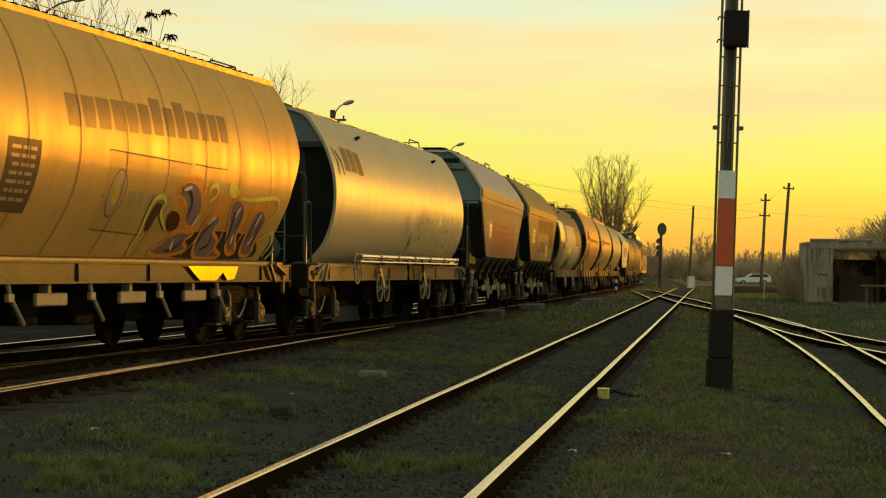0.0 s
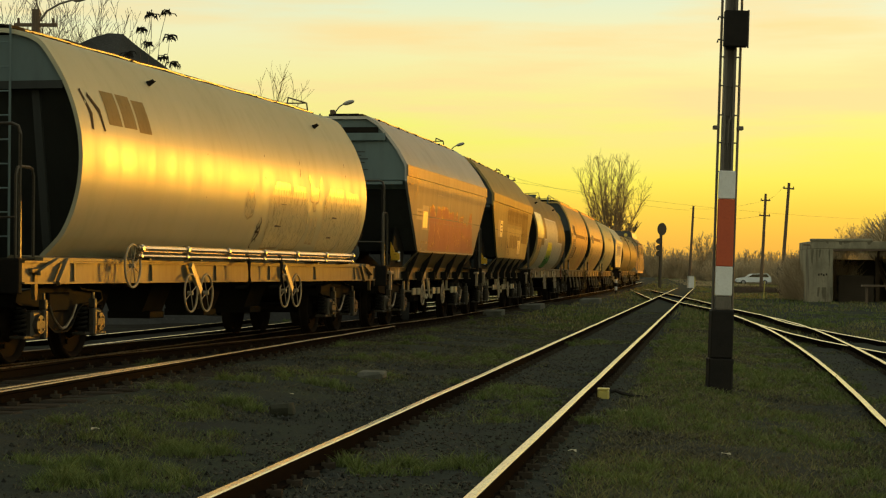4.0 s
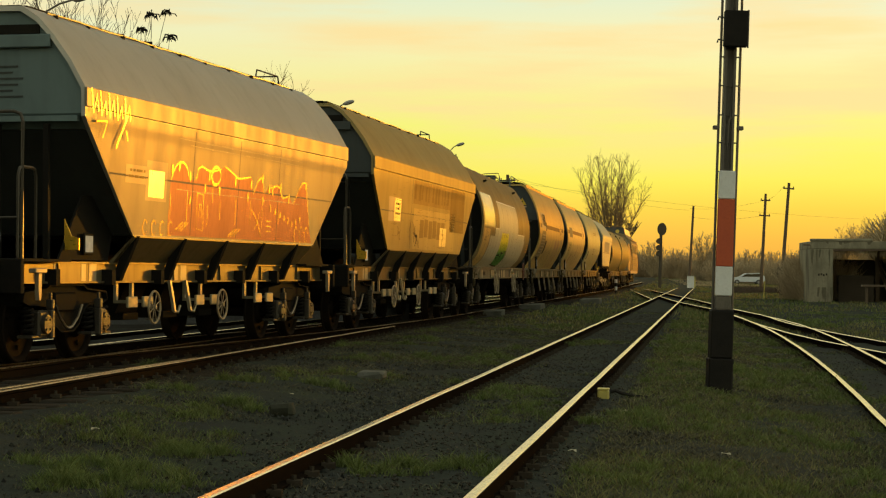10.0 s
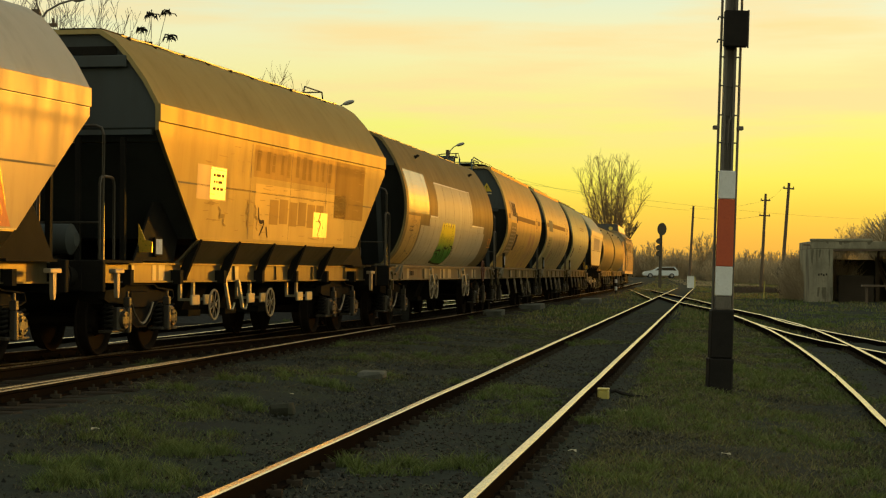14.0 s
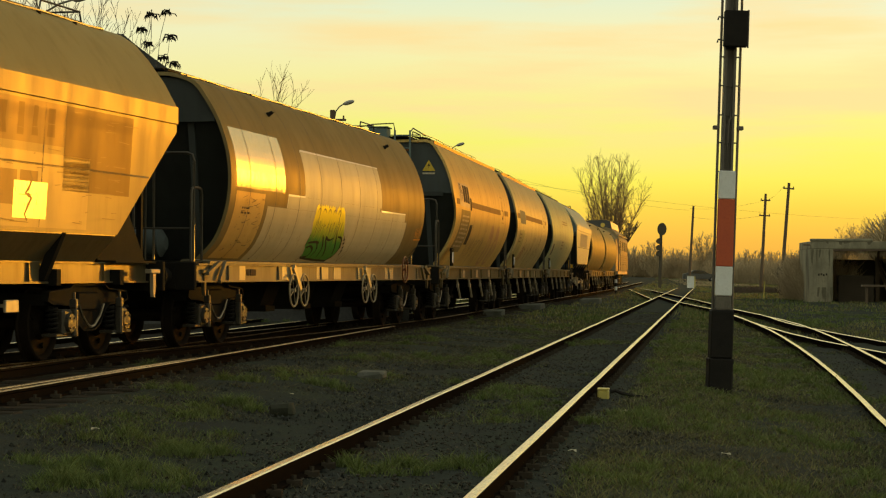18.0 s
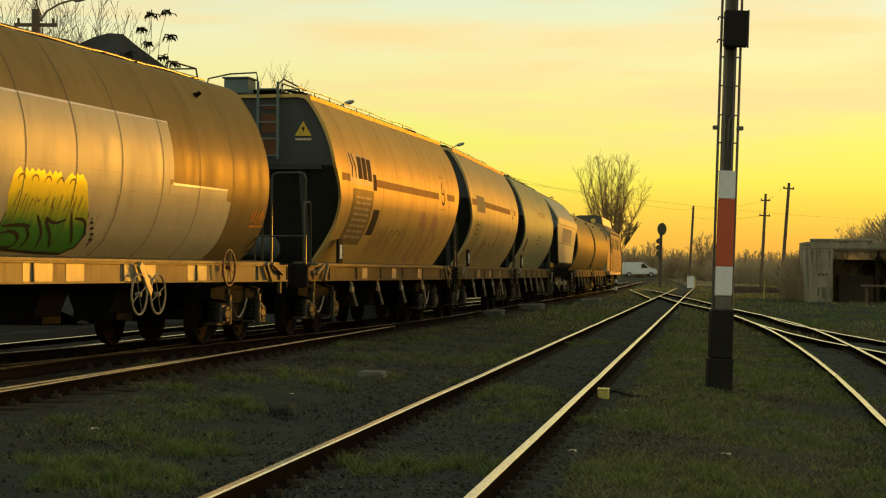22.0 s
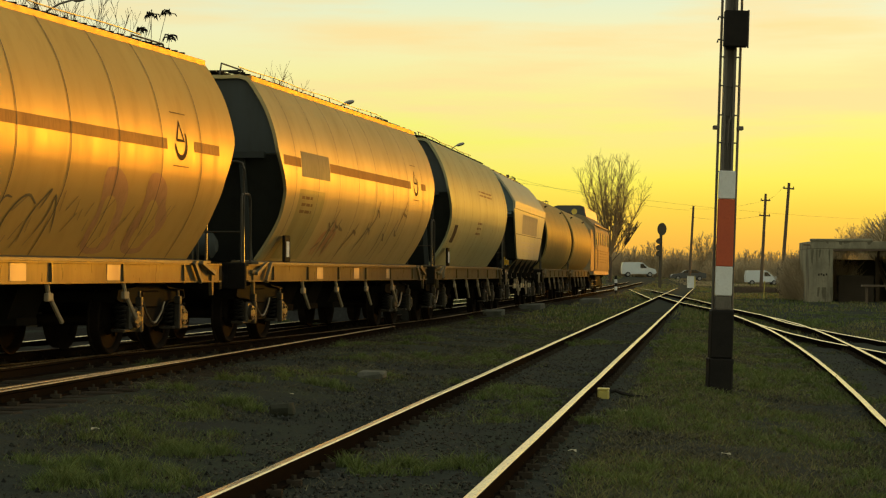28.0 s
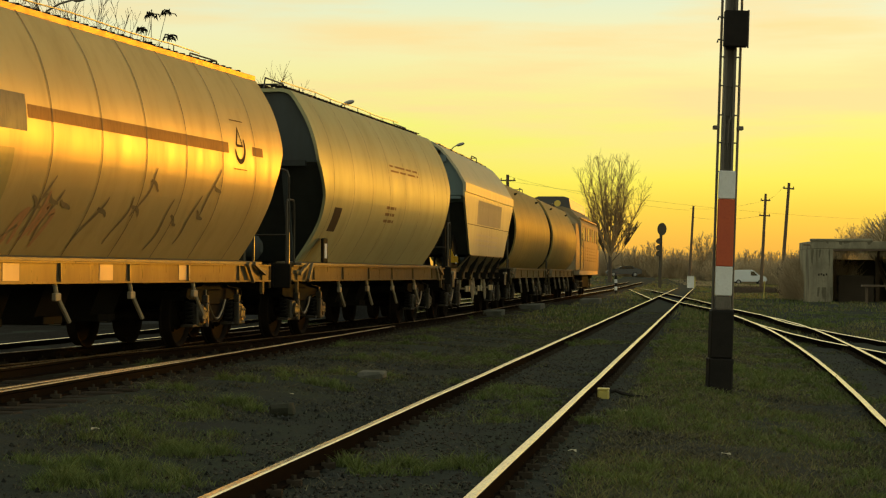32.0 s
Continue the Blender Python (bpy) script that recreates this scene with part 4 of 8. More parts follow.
def hopper_wagon(label, p0, p1, knee, frame_ends, paint_mat, end_mat=None, side_mat=None):
    """A hopper wagon with flat sides and hopper ends that slope in."""
    w, c = start_wagon("hopper_wagon", label, p0, p1, "wagons of the train")
    y0, y1 = knee[0] - c, knee[1] - c
    f0, f1 = frame_ends[0] - c, frame_ends[1] - c

    def inset(z):
        return float(np.interp(z, [1.6, 3.05], [1.85, 0.0]))
    profile = HOPPER
    bm = B()
    shell(bm, profile, y0, y1, inset, 10)
    part("body_shell", bm, paint_mat, w)
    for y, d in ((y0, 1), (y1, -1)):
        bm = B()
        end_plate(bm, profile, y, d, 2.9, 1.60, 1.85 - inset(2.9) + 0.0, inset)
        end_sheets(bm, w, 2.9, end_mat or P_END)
        for x in (-0.95, -0.3, 0.3, 0.95):
            bm = B()
            box_between(bm, (x, y + d * 0.03, 2.95), (x, y + d * 0.05, 1.26), 0.07, 0.07)
            part("end_post", bm, M_DARK, w)
        bm = B()
        box(bm, -1.36, 1.36, min(y, y + d * 0.1), max(y, y + d * 0.1), 2.98, 3.05)
        part("end_beam", bm, end_mat or P_END, w)
        bm = B()
        box(bm, -1.0, 1.0, min(y - d * 0.02, y + d * 0.05), max(y - d * 0.02, y + d * 0.05), 3.90, 4.06, 0.01)
        part("end_beam", bm, end_mat or P_END, w)
        # Flat dark panels stand in for the shade inside two recessed slots.
        for x0, x1 in ((-0.72, -0.04), (0.0, 0.84)):
            bm = B()
            box(bm, x0, x1, min(y + d * 0.035, y + d * 0.055), max(y + d * 0.035, y + d * 0.055), 4.075, 4.19)
            part("end_slot", bm, M_DARK, w)
    # trim band at the knee, with its row of rivets
    bm = B()
    for s in (1, -1):
        box(bm, min(s * 1.45, s * 1.495), max(s * 1.45, s * 1.495), y0, y1, 3.16, 3.40, 0.006)
    part("knee_band", bm, side_mat or paint_mat, w)
    if side_mat:
        zs = np.linspace(1.61, 3.15, 40)
        for s in (1, -1):
            bm = B()
            rows = [[bm.verts.new((s * (half_width(profile, z) + 0.0012), y, z)) for y in (y0 + inset(z) + 0.004, y1 - inset(z) - 0.004)] for z in zs]
            for a, b in zip(rows, rows[1:]):
                bm.faces.new((a[0], a[1], b[1], b[0]))
            part("side_sheet", bm, side_mat, w)
    # thin joints between the side sheets
    for y in np.linspace(y0 + 2.0, y1 - 2.0, 5)[1:-1]:
        bm = B()
        surface_patch(bm, profile, y - 0.012, y + 0.012, 1.64, 3.12, 0.006)
        part("sheet_joint", bm, M_SEAM, w)
    bm = B()
    surface_patch(bm, profile, y0 + 0.9, y1 - 0.9, 2.37, 2.395, 0.006, 1)
    part("sheet_joint", bm, M_SEAM, w)
    # skirts below the sides and their ribs
    g0, g1 = y0 + 1.9, y1 - 1.9
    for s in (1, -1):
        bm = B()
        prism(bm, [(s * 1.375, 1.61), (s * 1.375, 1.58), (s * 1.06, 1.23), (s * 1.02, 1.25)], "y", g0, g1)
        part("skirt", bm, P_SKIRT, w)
    for y in np.arange(g0 + 0.15, g1, 1.83):
        bm = B()
        prism(bm, [(1.385, 1.595), (1.25, 1.595), (1.02, 1.0), (1.135, 1.0)], "y", y - 0.05, y + 0.05)
        part("rib", bm, M_DARK, w)
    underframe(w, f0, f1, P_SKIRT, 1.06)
    for y in (f0 + 0.8, f1 - 0.8):
        bm = B()
        box(bm, -1.26, 1.26, y - 0.7, y + 0.7, 1.24, 1.27)
        part("end_deck", bm, M_DARK, w)
    # sloped side webs under the hopper ends
    for y, d in ((y0, 1), (y1, -1)):
        for s in (1, -1):
            bm = B()
            prism(bm, [(y + d * 0.15, 1.27), (y + d * 1.75, 1.27), (y + d * 1.9, 1.62), (y + d * 1.2, 2.1), (y + d * 0.9, 2.1)], "x", min(s * 1.04, s * 1.07), max(s * 1.04, s * 1.07))
            part("end_web", bm, M_DARK, w)
    outlets(w, (p0 - c) + 1.5, (p1 - c) - 1.5, 4)
    roof_walk(w, profile, y0 + 0.4, y1 - 0.4, hoops=True)
    platform_rails(w, f0, -1, 3.0, 0.34)
    end_step(w, f0 + 0.4, P_BAND)
    end_step(w, f1 - 0.35, P_BAND)
    for y in (g0 + 0.87, g0 + 3.71):
        bm = B()
        hand_wheel(bm, y, 0.64, 1.34, 0.22)
        part("hand_wheel", bm, M_WHEELRIM, w)
    for y in (g0 + 0.26, g0 + 0.83, g0 + 2.94, g0 + 3.61, g0 + 5.71, g0 + 6.3):
        bm = B()
        box(bm, 1.23, 1.27, y - 0.17, y + 0.17, 0.64, 0.79, 0.01)
        box(bm, 1.0, 1.23, y - 0.04, y + 0.04, 0.70, 0.74)
        box(bm, 1.0, 1.04, y - 0.04, y + 0.04, 0.70, 0.98)
        part("valve_plate", bm, P_FIELD, w)
    for y in (g0 + 1.98, g0 + 2.64):
        bm = B()
        box_between(bm, (1.14, y, 1.0), (1.20, y + 0.05, 0.56), 0.04, 0.07)
        tube(bm, [(1.2, y + 0.06, 0.56), (1.22, y + 0.14, 0.55), (1.22, y + 0.22, 0.64)], 0.02, 6)
        part("lever", bm, P_FIELD, w)
    for a, b in ((-1.9, -1.75), (-1.05, -0.9), (-0.8, -0.55), (2.17, 2.49), (2.60, 2.85)):
        bm = B()
        box(bm, 1.074, 1.077, g0 + a, g0 + b, 1.0, 1.22)
        part("sole_field", bm, P_FIELD, w, "pale painted field on the sole bar")
    # Added yellow plate: the sunlight on a piece of the end wall, as colour.
    bm = B()
    prism(bm, [(1.06, 1.39), (1.26, 1.39), (1.26, 1.54), (1.16, 1.56), (1.06, 1.78)], "y", y0 + 0.34, y0 + 0.36)
    part("reflector_plate", bm, G_SUNLIT, w, "yellow plate coloured as a sunlit piece of the hopper end")
    bm = B()
    box(bm, 1.10, 1.125, y0 + 0.83, y0 + 1.13, 1.34, 1.61, 0.008)
    part("document_box", bm, M_DARK, w)
    bm = B()
    box(bm, 1.126, 1.130, y0 + 0.86, y0 + 1.10, 1.37, 1.58)
    part("paper_sheet", bm, P_PAPER, w, "white consignment paper")
    return w, c, profile, (y0, y1, f0, f1)


P_BAND = paint("paint_band", (0.42, 0.345, 0.225), (0.32, 0.25, 0.155), 0.44)
P_PANEL = paint("paint_panel_sand", (0.46, 0.335, 0.12), (0.37, 0.26, 0.09), 0.44, metal=0.34)
P_PAPER = material("paper", (0.62, 0.66, 0.68), 0.8, second=(0.42, 0.46, 0.5), scale=9, amount=0.7, spec=0.1)
G_SUNLIT = material("sunlit_end_yellow", (0.85, 0.52, 0.05), 0.3, 0.6, second=(0.7, 0.42, 0.05), scale=2, amount=0.4, spec=0.0)
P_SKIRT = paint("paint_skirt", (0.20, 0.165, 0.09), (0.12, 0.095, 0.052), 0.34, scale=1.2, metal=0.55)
P_HOPSIDE = paint("paint_hopper_side", (0.275, 0.235, 0.165), (0.205, 0.168, 0.112), 0.39, metal=0.42)

P_TRIM = paint("paint_orange_trim", (0.62, 0.36, 0.10), (0.50, 0.27, 0.07), 0.45)
P_OLIVE = paint("paint_olive_ochre", (0.34, 0.27, 0.115), (0.25, 0.19, 0.08), 0.44)

# ---- the train, from the camera's end to the locomotive ----
W1 = drum_wagon("round grain hopper wagon in sand paint with faded lettering and graffiti", -54.4, -44.0, (-56.6, -42.0), (-57.1, -42.1), P_SAND, trim=P_TRIM, seam_gap=1.5, sole_mat=M_SOLED)
W2 = drum_wagon("pale grey barrel-shaped hopper wagon with side pipe and yellow graffiti", -39.2, -26.2, (-39.6, -25.7), (-41.0, -24.5), P_PALE, profile=BARREL, underside="wheels", seam_gap=0, ladder=True, sole_mat=P_SOLEPALE)
W3 = hopper_wagon("grey angular hopper wagon with red graffiti on its flat side", -21.4, -11.9, (-21.9, -9.75), (-23.3, -10.1), P_HOPPER, side_mat=P_HOPSIDE)
W4 = hopper_wagon("ochre brown angular hopper wagon with repainted patches", -7.0, 3.4, (-7.5, 5.35), (-9.0, 5.25), P_OLIVE, end_mat=P_ENDMID)
W5 = drum_wagon("brown barrel-shaped hopper wagon with white repainted panels and green graffiti", 8.3, 21.6, (7.6, 21.9), (6.45, 23.3), P_BROWN, profile=BARREL, end_mat=P_ENDLOW, underside="wheels", seam_gap=1.45, sole_mat=P_SOLEPALE)
W6 = drum_wagon("cream grain hopper wagon with a brown stripe and warning signs", 26.3, 36.7, (25.95, 38.95), (24.6, 38.7), P_SAND, trim=P_TRIM, seam_gap=1.5, papers=True)
W7 = drum_wagon("cream grain hopper wagon with a brown stripe and grey nameplate", 41.65, 52.1, (41.2, 54.15), (39.9, 53.9), P_CREAM, trim=P_TRIM, seam_gap=1.5, papers=True)
W8 = drum_wagon("plain greenish grey grain hopper wagon", 56.9, 67.3, (56.4, 69.15), (55.1, 69.1), P_GREEN, seam_gap=1.6, papers=True)
W9 = hopper_wagon("pale angular hopper wagon with a grey panel", 72.1, 81.8, (71.7, 83.7), (70.3, 83.4), P_PALE)
drum_wagon("ochre barrel-shaped hopper wagon", 86.6, 97.4, (85.0, 99.0), (84.6, 99.4), P_ORANGE, profile=BARREL)
drum_wagon("ochre barrel-shaped hopper wagon", 102.2, 113.4, (100.6, 115.2), (100.2, 115.6), P_ORANGE, profile=BARREL)


# ---- paint, lettering blocks and graffiti on the wagons ----
def flat(name, col, rough=0.38, metal=0.35):
    m = material(name, col, rough, metal, second=tuple(c * 0.72 for c in col), scale=1.2, amount=0.55, spec=0.0, stretch=STREAK)
    m.node_tree.nodes["Principled BSDF"].inputs["Specular Tint"].default_value = (0.38, 0.38, 0.38, 1)
    return m


G_BROWN = flat("faded_brown_letter", (0.16, 0.115, 0.065), 0.45)
G_UMBER = flat("worn_umber_letter", (0.27, 0.20, 0.09))
P_OCHREPAN = paint("paint_dull_sand", (0.36, 0.325, 0.15), (0.26, 0.22, 0.10), 0.44)
P_OCHRE = paint("paint_old_ochre", (0.285, 0.205, 0.08), (0.20, 0.14, 0.055), 0.44)
P_SMUDGE = paint("paint_smudge_brown", (0.225, 0.16, 0.06), (0.17, 0.115, 0.045), 0.46)
P_PATCH = paint("paint_patch_sand", (0.42, 0.33, 0.14), (0.33, 0.25, 0.10), 0.44)
G_DARK = flat("dark_marking", (0.075, 0.06, 0.042), 0.5)
G_PLUM = flat("plum_spray", (0.25, 0.205, 0.20))
G_ORANGE = flat("orange_spray", (0.78, 0.34, 0.05))
G_HAZE = flat("thin_orange_haze", (0.62, 0.34, 0.085))
G_LIME = flat("lime_spray", (0.66, 0.64, 0.13), 0.4)
G_YELLOW = material("yellow_spray", (0.58, 0.40, 0.04), 0.2, second=(0.46, 0.32, 0.04), scale=1.2, amount=0.5, spec=0.45)
G_YELLOWB = flat("bright_yellow_spray", (0.95, 0.72, 0.03), 0.35, 0.3)
G_CREAM = flat("cream_spray", (0.58, 0.52, 0.30), 0.28, 0.4)
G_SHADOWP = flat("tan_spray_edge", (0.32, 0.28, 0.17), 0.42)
G_BLEND = flat("yellow_to_green_spray", (0.72, 0.60, 0.06), 0.36, 0.4)


def blend_up(m, low, high, z0, z1):
    """Fade the spray from one colour to the other over a ragged height."""
    nt = m.node_tree
    N, L = nt.nodes.new, nt.links.new
    co, sep, no, mr = N("ShaderNodeTexCoord"), N("ShaderNodeSeparateXYZ"), N("ShaderNodeTexNoise"), N("ShaderNodeMapRange")
    mp = N("ShaderNodeMapping")
    mp.inputs["Scale"].default_value = (1, 9, 1.5)
    L(co.outputs["Object"], mp.inputs[0])
    L(mp.outputs[0], no.inputs["Vector"])
    no.inputs["Scale"].default_value = 1.4
    L(co.outputs["Object"], sep.inputs[0])
    add = N("ShaderNodeMath")
    add.operation = "MULTIPLY_ADD"
    add.inputs[1].default_value = 0.34
    L(no.outputs[0], add.inputs[0])
    L(sep.outputs["Z"], add.inputs[2])
    mr.inputs[1].default_value, mr.inputs[2].default_value = z0 + 0.17, z1 + 0.17
    L(add.outputs[0], mr.inputs[0])
    mix = N("ShaderNodeMix")
    mix.data_type = "RGBA"
    mix.inputs[6].default_value, mix.inputs[7].default_value = (*low, 1), (*high, 1)
    L(mr.outputs[0], mix.inputs[0])
    L(mix.outputs[2], nt.nodes["Principled BSDF"].inputs["Base Color"])


blend_up(G_BLEND, (0.10, 0.30, 0.06), (0.92, 0.76, 0.06), 1.66, 2.06)
G_RED = flat("red_spray", (0.36, 0.185, 0.11), 0.36)
G_AMBER = flat("amber_spray", (0.78, 0.50, 0.13), 0.26, 0.6)
G_RUST = flat("rust_stain", (0.15, 0.075, 0.04), 0.6, 0.0)
G_PALE = flat("pale_outline", (0.55, 0.48, 0.34), 0.25)
G_PALEP = flat("pale_grey_panel", (0.29, 0.285, 0.25), 0.4)
G_GREYP = flat("grey_plate", (0.17, 0.165, 0.13), 0.45)
G_STRIPE = flat("brown_stripe", (0.20, 0.135, 0.065), 0.45)
G_UMBERD = flat("dark_umber_spray", (0.12, 0.055, 0.025))
G_HILITE = flat("white_highlight_spray", (0.70, 0.68, 0.62))
G_SHINY = flat("shiny_label", (0.85, 0.74, 0.42), 0.30, 0.8)


def letters(w, prof, y0, y1, z0, z1, n, mat, name="lettering", seed=1, gap=0.14, off=0.008):
    """A row of plain blocks in place of lettering."""
    rng = random.Random(seed)
    d = (y1 - y0) / n
    for k in range(n):
        bm = B()
        a = y0 + k * d
        t = rng.uniform(-0.03, 0.05) * (z1 - z0)
        b = a + d * (1 - gap)
        surface_patch(bm, prof, a, b, z0 + t, z1 + t, off, 4)
        part(name, bm, mat, w)


def bars(w, prof, y0, y1, z0, z1, rows, mat, seed=3, off=0.010):
    """Plain bars for small unreadable writing."""
    rng = random.Random(seed)
    h = (z1 - z0) / rows
    for k in range(rows):
        a = y0 + rng.uniform(0.0, 0.1) * (y1 - y0)
        while a < y1 - 0.05:
            b = min(y1, a + rng.uniform(0.12, 0.4) * (y1 - y0))
            bm = B()
            surface_patch(bm, prof, a, b, z0 + k * h + h * 0.3, z0 + k * h + h * 0.72, off, 1)
            part("small_writing", bm, mat, w)
            a = b + 0.04 * (y1 - y0) + 0.02


def sheet(w, prof, y0, y1, z0, z1, mat, label="", name="painted_panel", off=0.006):
    bm = B()
    surface_patch(bm, prof, y0, y1, z0, z1, off, 10)
    return part(name, bm, mat, w, label)


def curl(cy, cz, ry, rz, a0, a1, n=14):
    return [(cy + ry * math.cos(a0 + (a1 - a0) * k / n), cz + rz * math.sin(a0 + (a1 - a0) * k / n)) for k in range(n + 1)]


def strokes(w, prof, lines, width, mat, name="graffiti_line", off=0.016):
    for n, pts in enumerate(lines):
        bm = B()
        m = len(pts)
        surface_stroke(bm, prof, pts, [width * (0.35 + 0.65 * math.sin(math.pi * min(1, max(0, (i + 0.6) / m)))) for i in range(m)], off + n * 0.0002)
        part(name, bm, mat, w)


def wiggle(y, z, dy, dz, amp, n=14, waves=2.0, ph=0.0):
    return [(y + dy * k / n + amp * math.sin(ph + waves * 6.28 * k / n), z + dz * k / n + amp * 0.5 * math.cos(ph + waves * 5 * k / n)) for k in range(n + 1)]


def chaikin(pts, n=2):
    """Round the corners of a line."""
    for _ in range(n):
        out = [pts[0]]
        for a, b in zip(pts, pts[1:]):
            out += [(a[0] * 0.75 + b[0] * 0.25, a[1] * 0.75 + b[1] * 0.25), (a[0] * 0.25 + b[0] * 0.75, a[1] * 0.25 + b[1] * 0.75)]
        pts = out + [pts[-1]]
    return pts


def filled(w, prof, outline, mat, off, label="", edge=None, width=0.05, rounded=2):
    """A sprayed letter: a filled outline and, if an edge paint is given, the line round it."""
    pts = closed(outline, rounded) if rounded else outline
    bm = B()
    surface_poly(bm, prof, pts, off)
    part("graffiti_fill", bm, mat, w, label)
    if edge:
        bm = B()
        surface_stroke(bm, prof, pts + pts[:2], width, off + 0.004)
        part("graffiti_line", bm, edge, w)


def slant(bm, prof, rows, off):
    """A painted shape on the side, given by rows of height, start and end."""
    vs = []
    lo, hi = rows[0][0], rows[-1][0]
    zs = [r[0] for r in rows]
    fine = sorted(set(zs) | set(float(v) for v in np.linspace(lo, hi, max(2, int((hi - lo) / 0.06)))))
    for z in fine:
        a, b = float(np.interp(z, zs, [r[1] for r in rows])), float(np.interp(z, zs, [r[2] for r in rows]))
        x = half_width(prof, z) + off * 0.4
        vs.append((bm.verts.new((x, a, z)), bm.verts.new((x, b, z))))
    for p, q in zip(vs, vs[1:]):
        bm.faces.new((p[0], p[1], q[1], q[0]))


def emblem(w, prof, y, z):
    """A painted triangle over an open arc, between two thin rules."""
    strokes(w, prof, [[(y - 0.16, z - 0.02), (y - 0.02, z + 0.24), (y + 0.12, z - 0.02), (y - 0.16, z - 0.02)], curl(y, z - 0.04, 0.22, 0.22, 3.3, 6.9, 14)], 0.075, G_DARK, "emblem")
    strokes(w, prof, [[(y - 0.3, z + 0.36), (y + 0.3, z + 0.36)], [(y - 0.3, z - 0.38), (y + 0.3, z - 0.38)]], 0.02, G_STRIPE, "rule")


def decorate():
    # first wagon
    w, c, pr, (y0, y1, f0, f1) = W1
    rng = random.Random(5)
    a = -2.28
    for k, wd in enumerate((0.50, 0.46, 0.50, 0.48, 0.44, 0.46, 0.46, 0.44, 0.46, 0.50, 0.40, 0.42, 0.44)):
        rise = 0.012 * k
        top = 3.30 + rise + (0.10 if k in (6, 8) else 0.0)
        bm = B()
        slant(bm, pr, [(2.90 + rise, a + 0.03, a + wd * 0.80), (3.08 + rise, a + 0.0, a + wd * 0.84), (top, a - 0.02, a + wd * 0.82)], 0.006)
        part("lettering", bm, G_UMBER, w)
        a += wd
    sheet(w, pr, -3.93, -3.03, 1.80, 2.66, G_BROWN, "dark panel with small writing")
    bars(w, pr, -3.82, -3.15, 1.9, 2.6, 7, P_BAND)
    sheet(w, pr, -0.95, 1.98, 1.67, 2.66, P_PANEL, "repainted panel with a faded emblem")
    strokes(w, pr, [[(-0.98, 2.68), (0.5, 2.665), (2.01, 2.65)], [(-0.85, 1.66), (0.1, 1.645), (0.95, 1.62)], [(2.1, 2.66), (2.7, 2.645), (3.5, 2.65)], [(-1.0, 2.68), (-0.95, 2.1), (-0.86, 1.66)]], 0.024, M_SEAM, "panel_joint", 0.012)
    filled(w, pr, curl(-0.52, 2.14, 0.27, 0.31, 0, 6.0, 16), P_BAND, 0.010, "oval painted emblem", P_OCHRE, 0.03, 0)
    filled(w, pr, [(-0.60, 1.98), (-0.68, 2.16), (-0.55, 2.34), (-0.48, 2.2), (-0.40, 2.1), (-0.45, 1.98)], G_YELLOW, 0.014, "gold flame in the emblem")
    for k in range(5):
        bm = B()
        q = -0.12 + k * 0.33
        slant(bm, pr, [(1.95, q + 0.05, q + 0.27), (2.19, q, q + 0.22)], 0.010)
        part("lettering", bm, P_OCHREPAN, w)
    # the sprayed picture: haze, violet letters with orange rims, lime loops
    filled(w, pr, [(1.9, 1.77), (1.42, 2.12), (1.54, 2.41), (2.14, 2.56), (2.81, 2.37), (3.53, 2.27), (3.79, 2.48), (4.43, 2.3), (5.26, 2.3), (6.06, 2.31), (6.25, 1.97), (5.62, 1.83), (5.19, 1.68), (3.94, 1.79), (2.97, 1.63)],
           G_HAZE, 0.014, "thin orange sprayed haze round the letters")
    filled(w, pr, [(1.5, 1.33), (1.9, 1.6), (3.0, 1.72), (4.4, 1.75), (5.6, 1.7), (6.25, 1.5), (6.2, 1.31)], G_DARK, 0.018, "dark sprayed ground of the letters")
    for k, shape in enumerate(([(1.59, 2.2), (1.84, 2.43), (2.37, 2.39), (2.72, 2.12), (2.79, 1.86), (2.55, 1.75), (2.19, 1.86), (2.14, 2.06), (1.85, 2.16)],
                               [(1.43, 1.39), (1.91, 1.52), (1.98, 1.68), (2.55, 1.75), (2.98, 1.7), (2.62, 1.56), (3.03, 1.47), (2.72, 1.38), (2.13, 1.34)],
                               [(3.33, 1.37), (3.09, 1.64), (3.17, 1.89), (3.52, 2.0), (3.77, 1.9), (3.59, 1.73), (4.11, 1.61), (4.1, 1.48), (4.78, 1.36), (3.81, 1.31)],
                               [(4.77, 1.4), (4.27, 1.74), (3.93, 2.08), (4.1, 2.26), (4.52, 2.19), (4.72, 1.97), (4.72, 1.67), (5.29, 1.41)],
                               [(5.41, 1.39), (5.19, 1.68), (5.12, 1.99), (5.33, 2.14), (5.74, 2.05), (5.84, 1.87), (5.76, 1.64), (6.06, 1.37)])):
        filled(w, pr, shape, G_PLUM, 0.024 + 0.002 * k, "violet grey sprayed letter", G_ORANGE, 0.055)
    filled(w, pr, [(0.92, 1.67), (0.86, 1.94), (0.99, 2.1), (1.24, 2.03), (1.14, 1.87), (1.14, 1.69)], G_UMBERD, 0.018, "umber sprayed shape")
    filled(w, pr, [(1.62, 1.77), (1.53, 2.0), (2.01, 1.94), (2.15, 1.74), (1.87, 1.69)], G_UMBERD, 0.038, "umber sprayed shape")
    filled(w, pr, [(3.67, 2.31), (3.69, 2.48), (4.01, 2.44), (4.25, 2.31), (3.97, 2.22)], G_LIME, 0.018, "yellow sprayed cap")
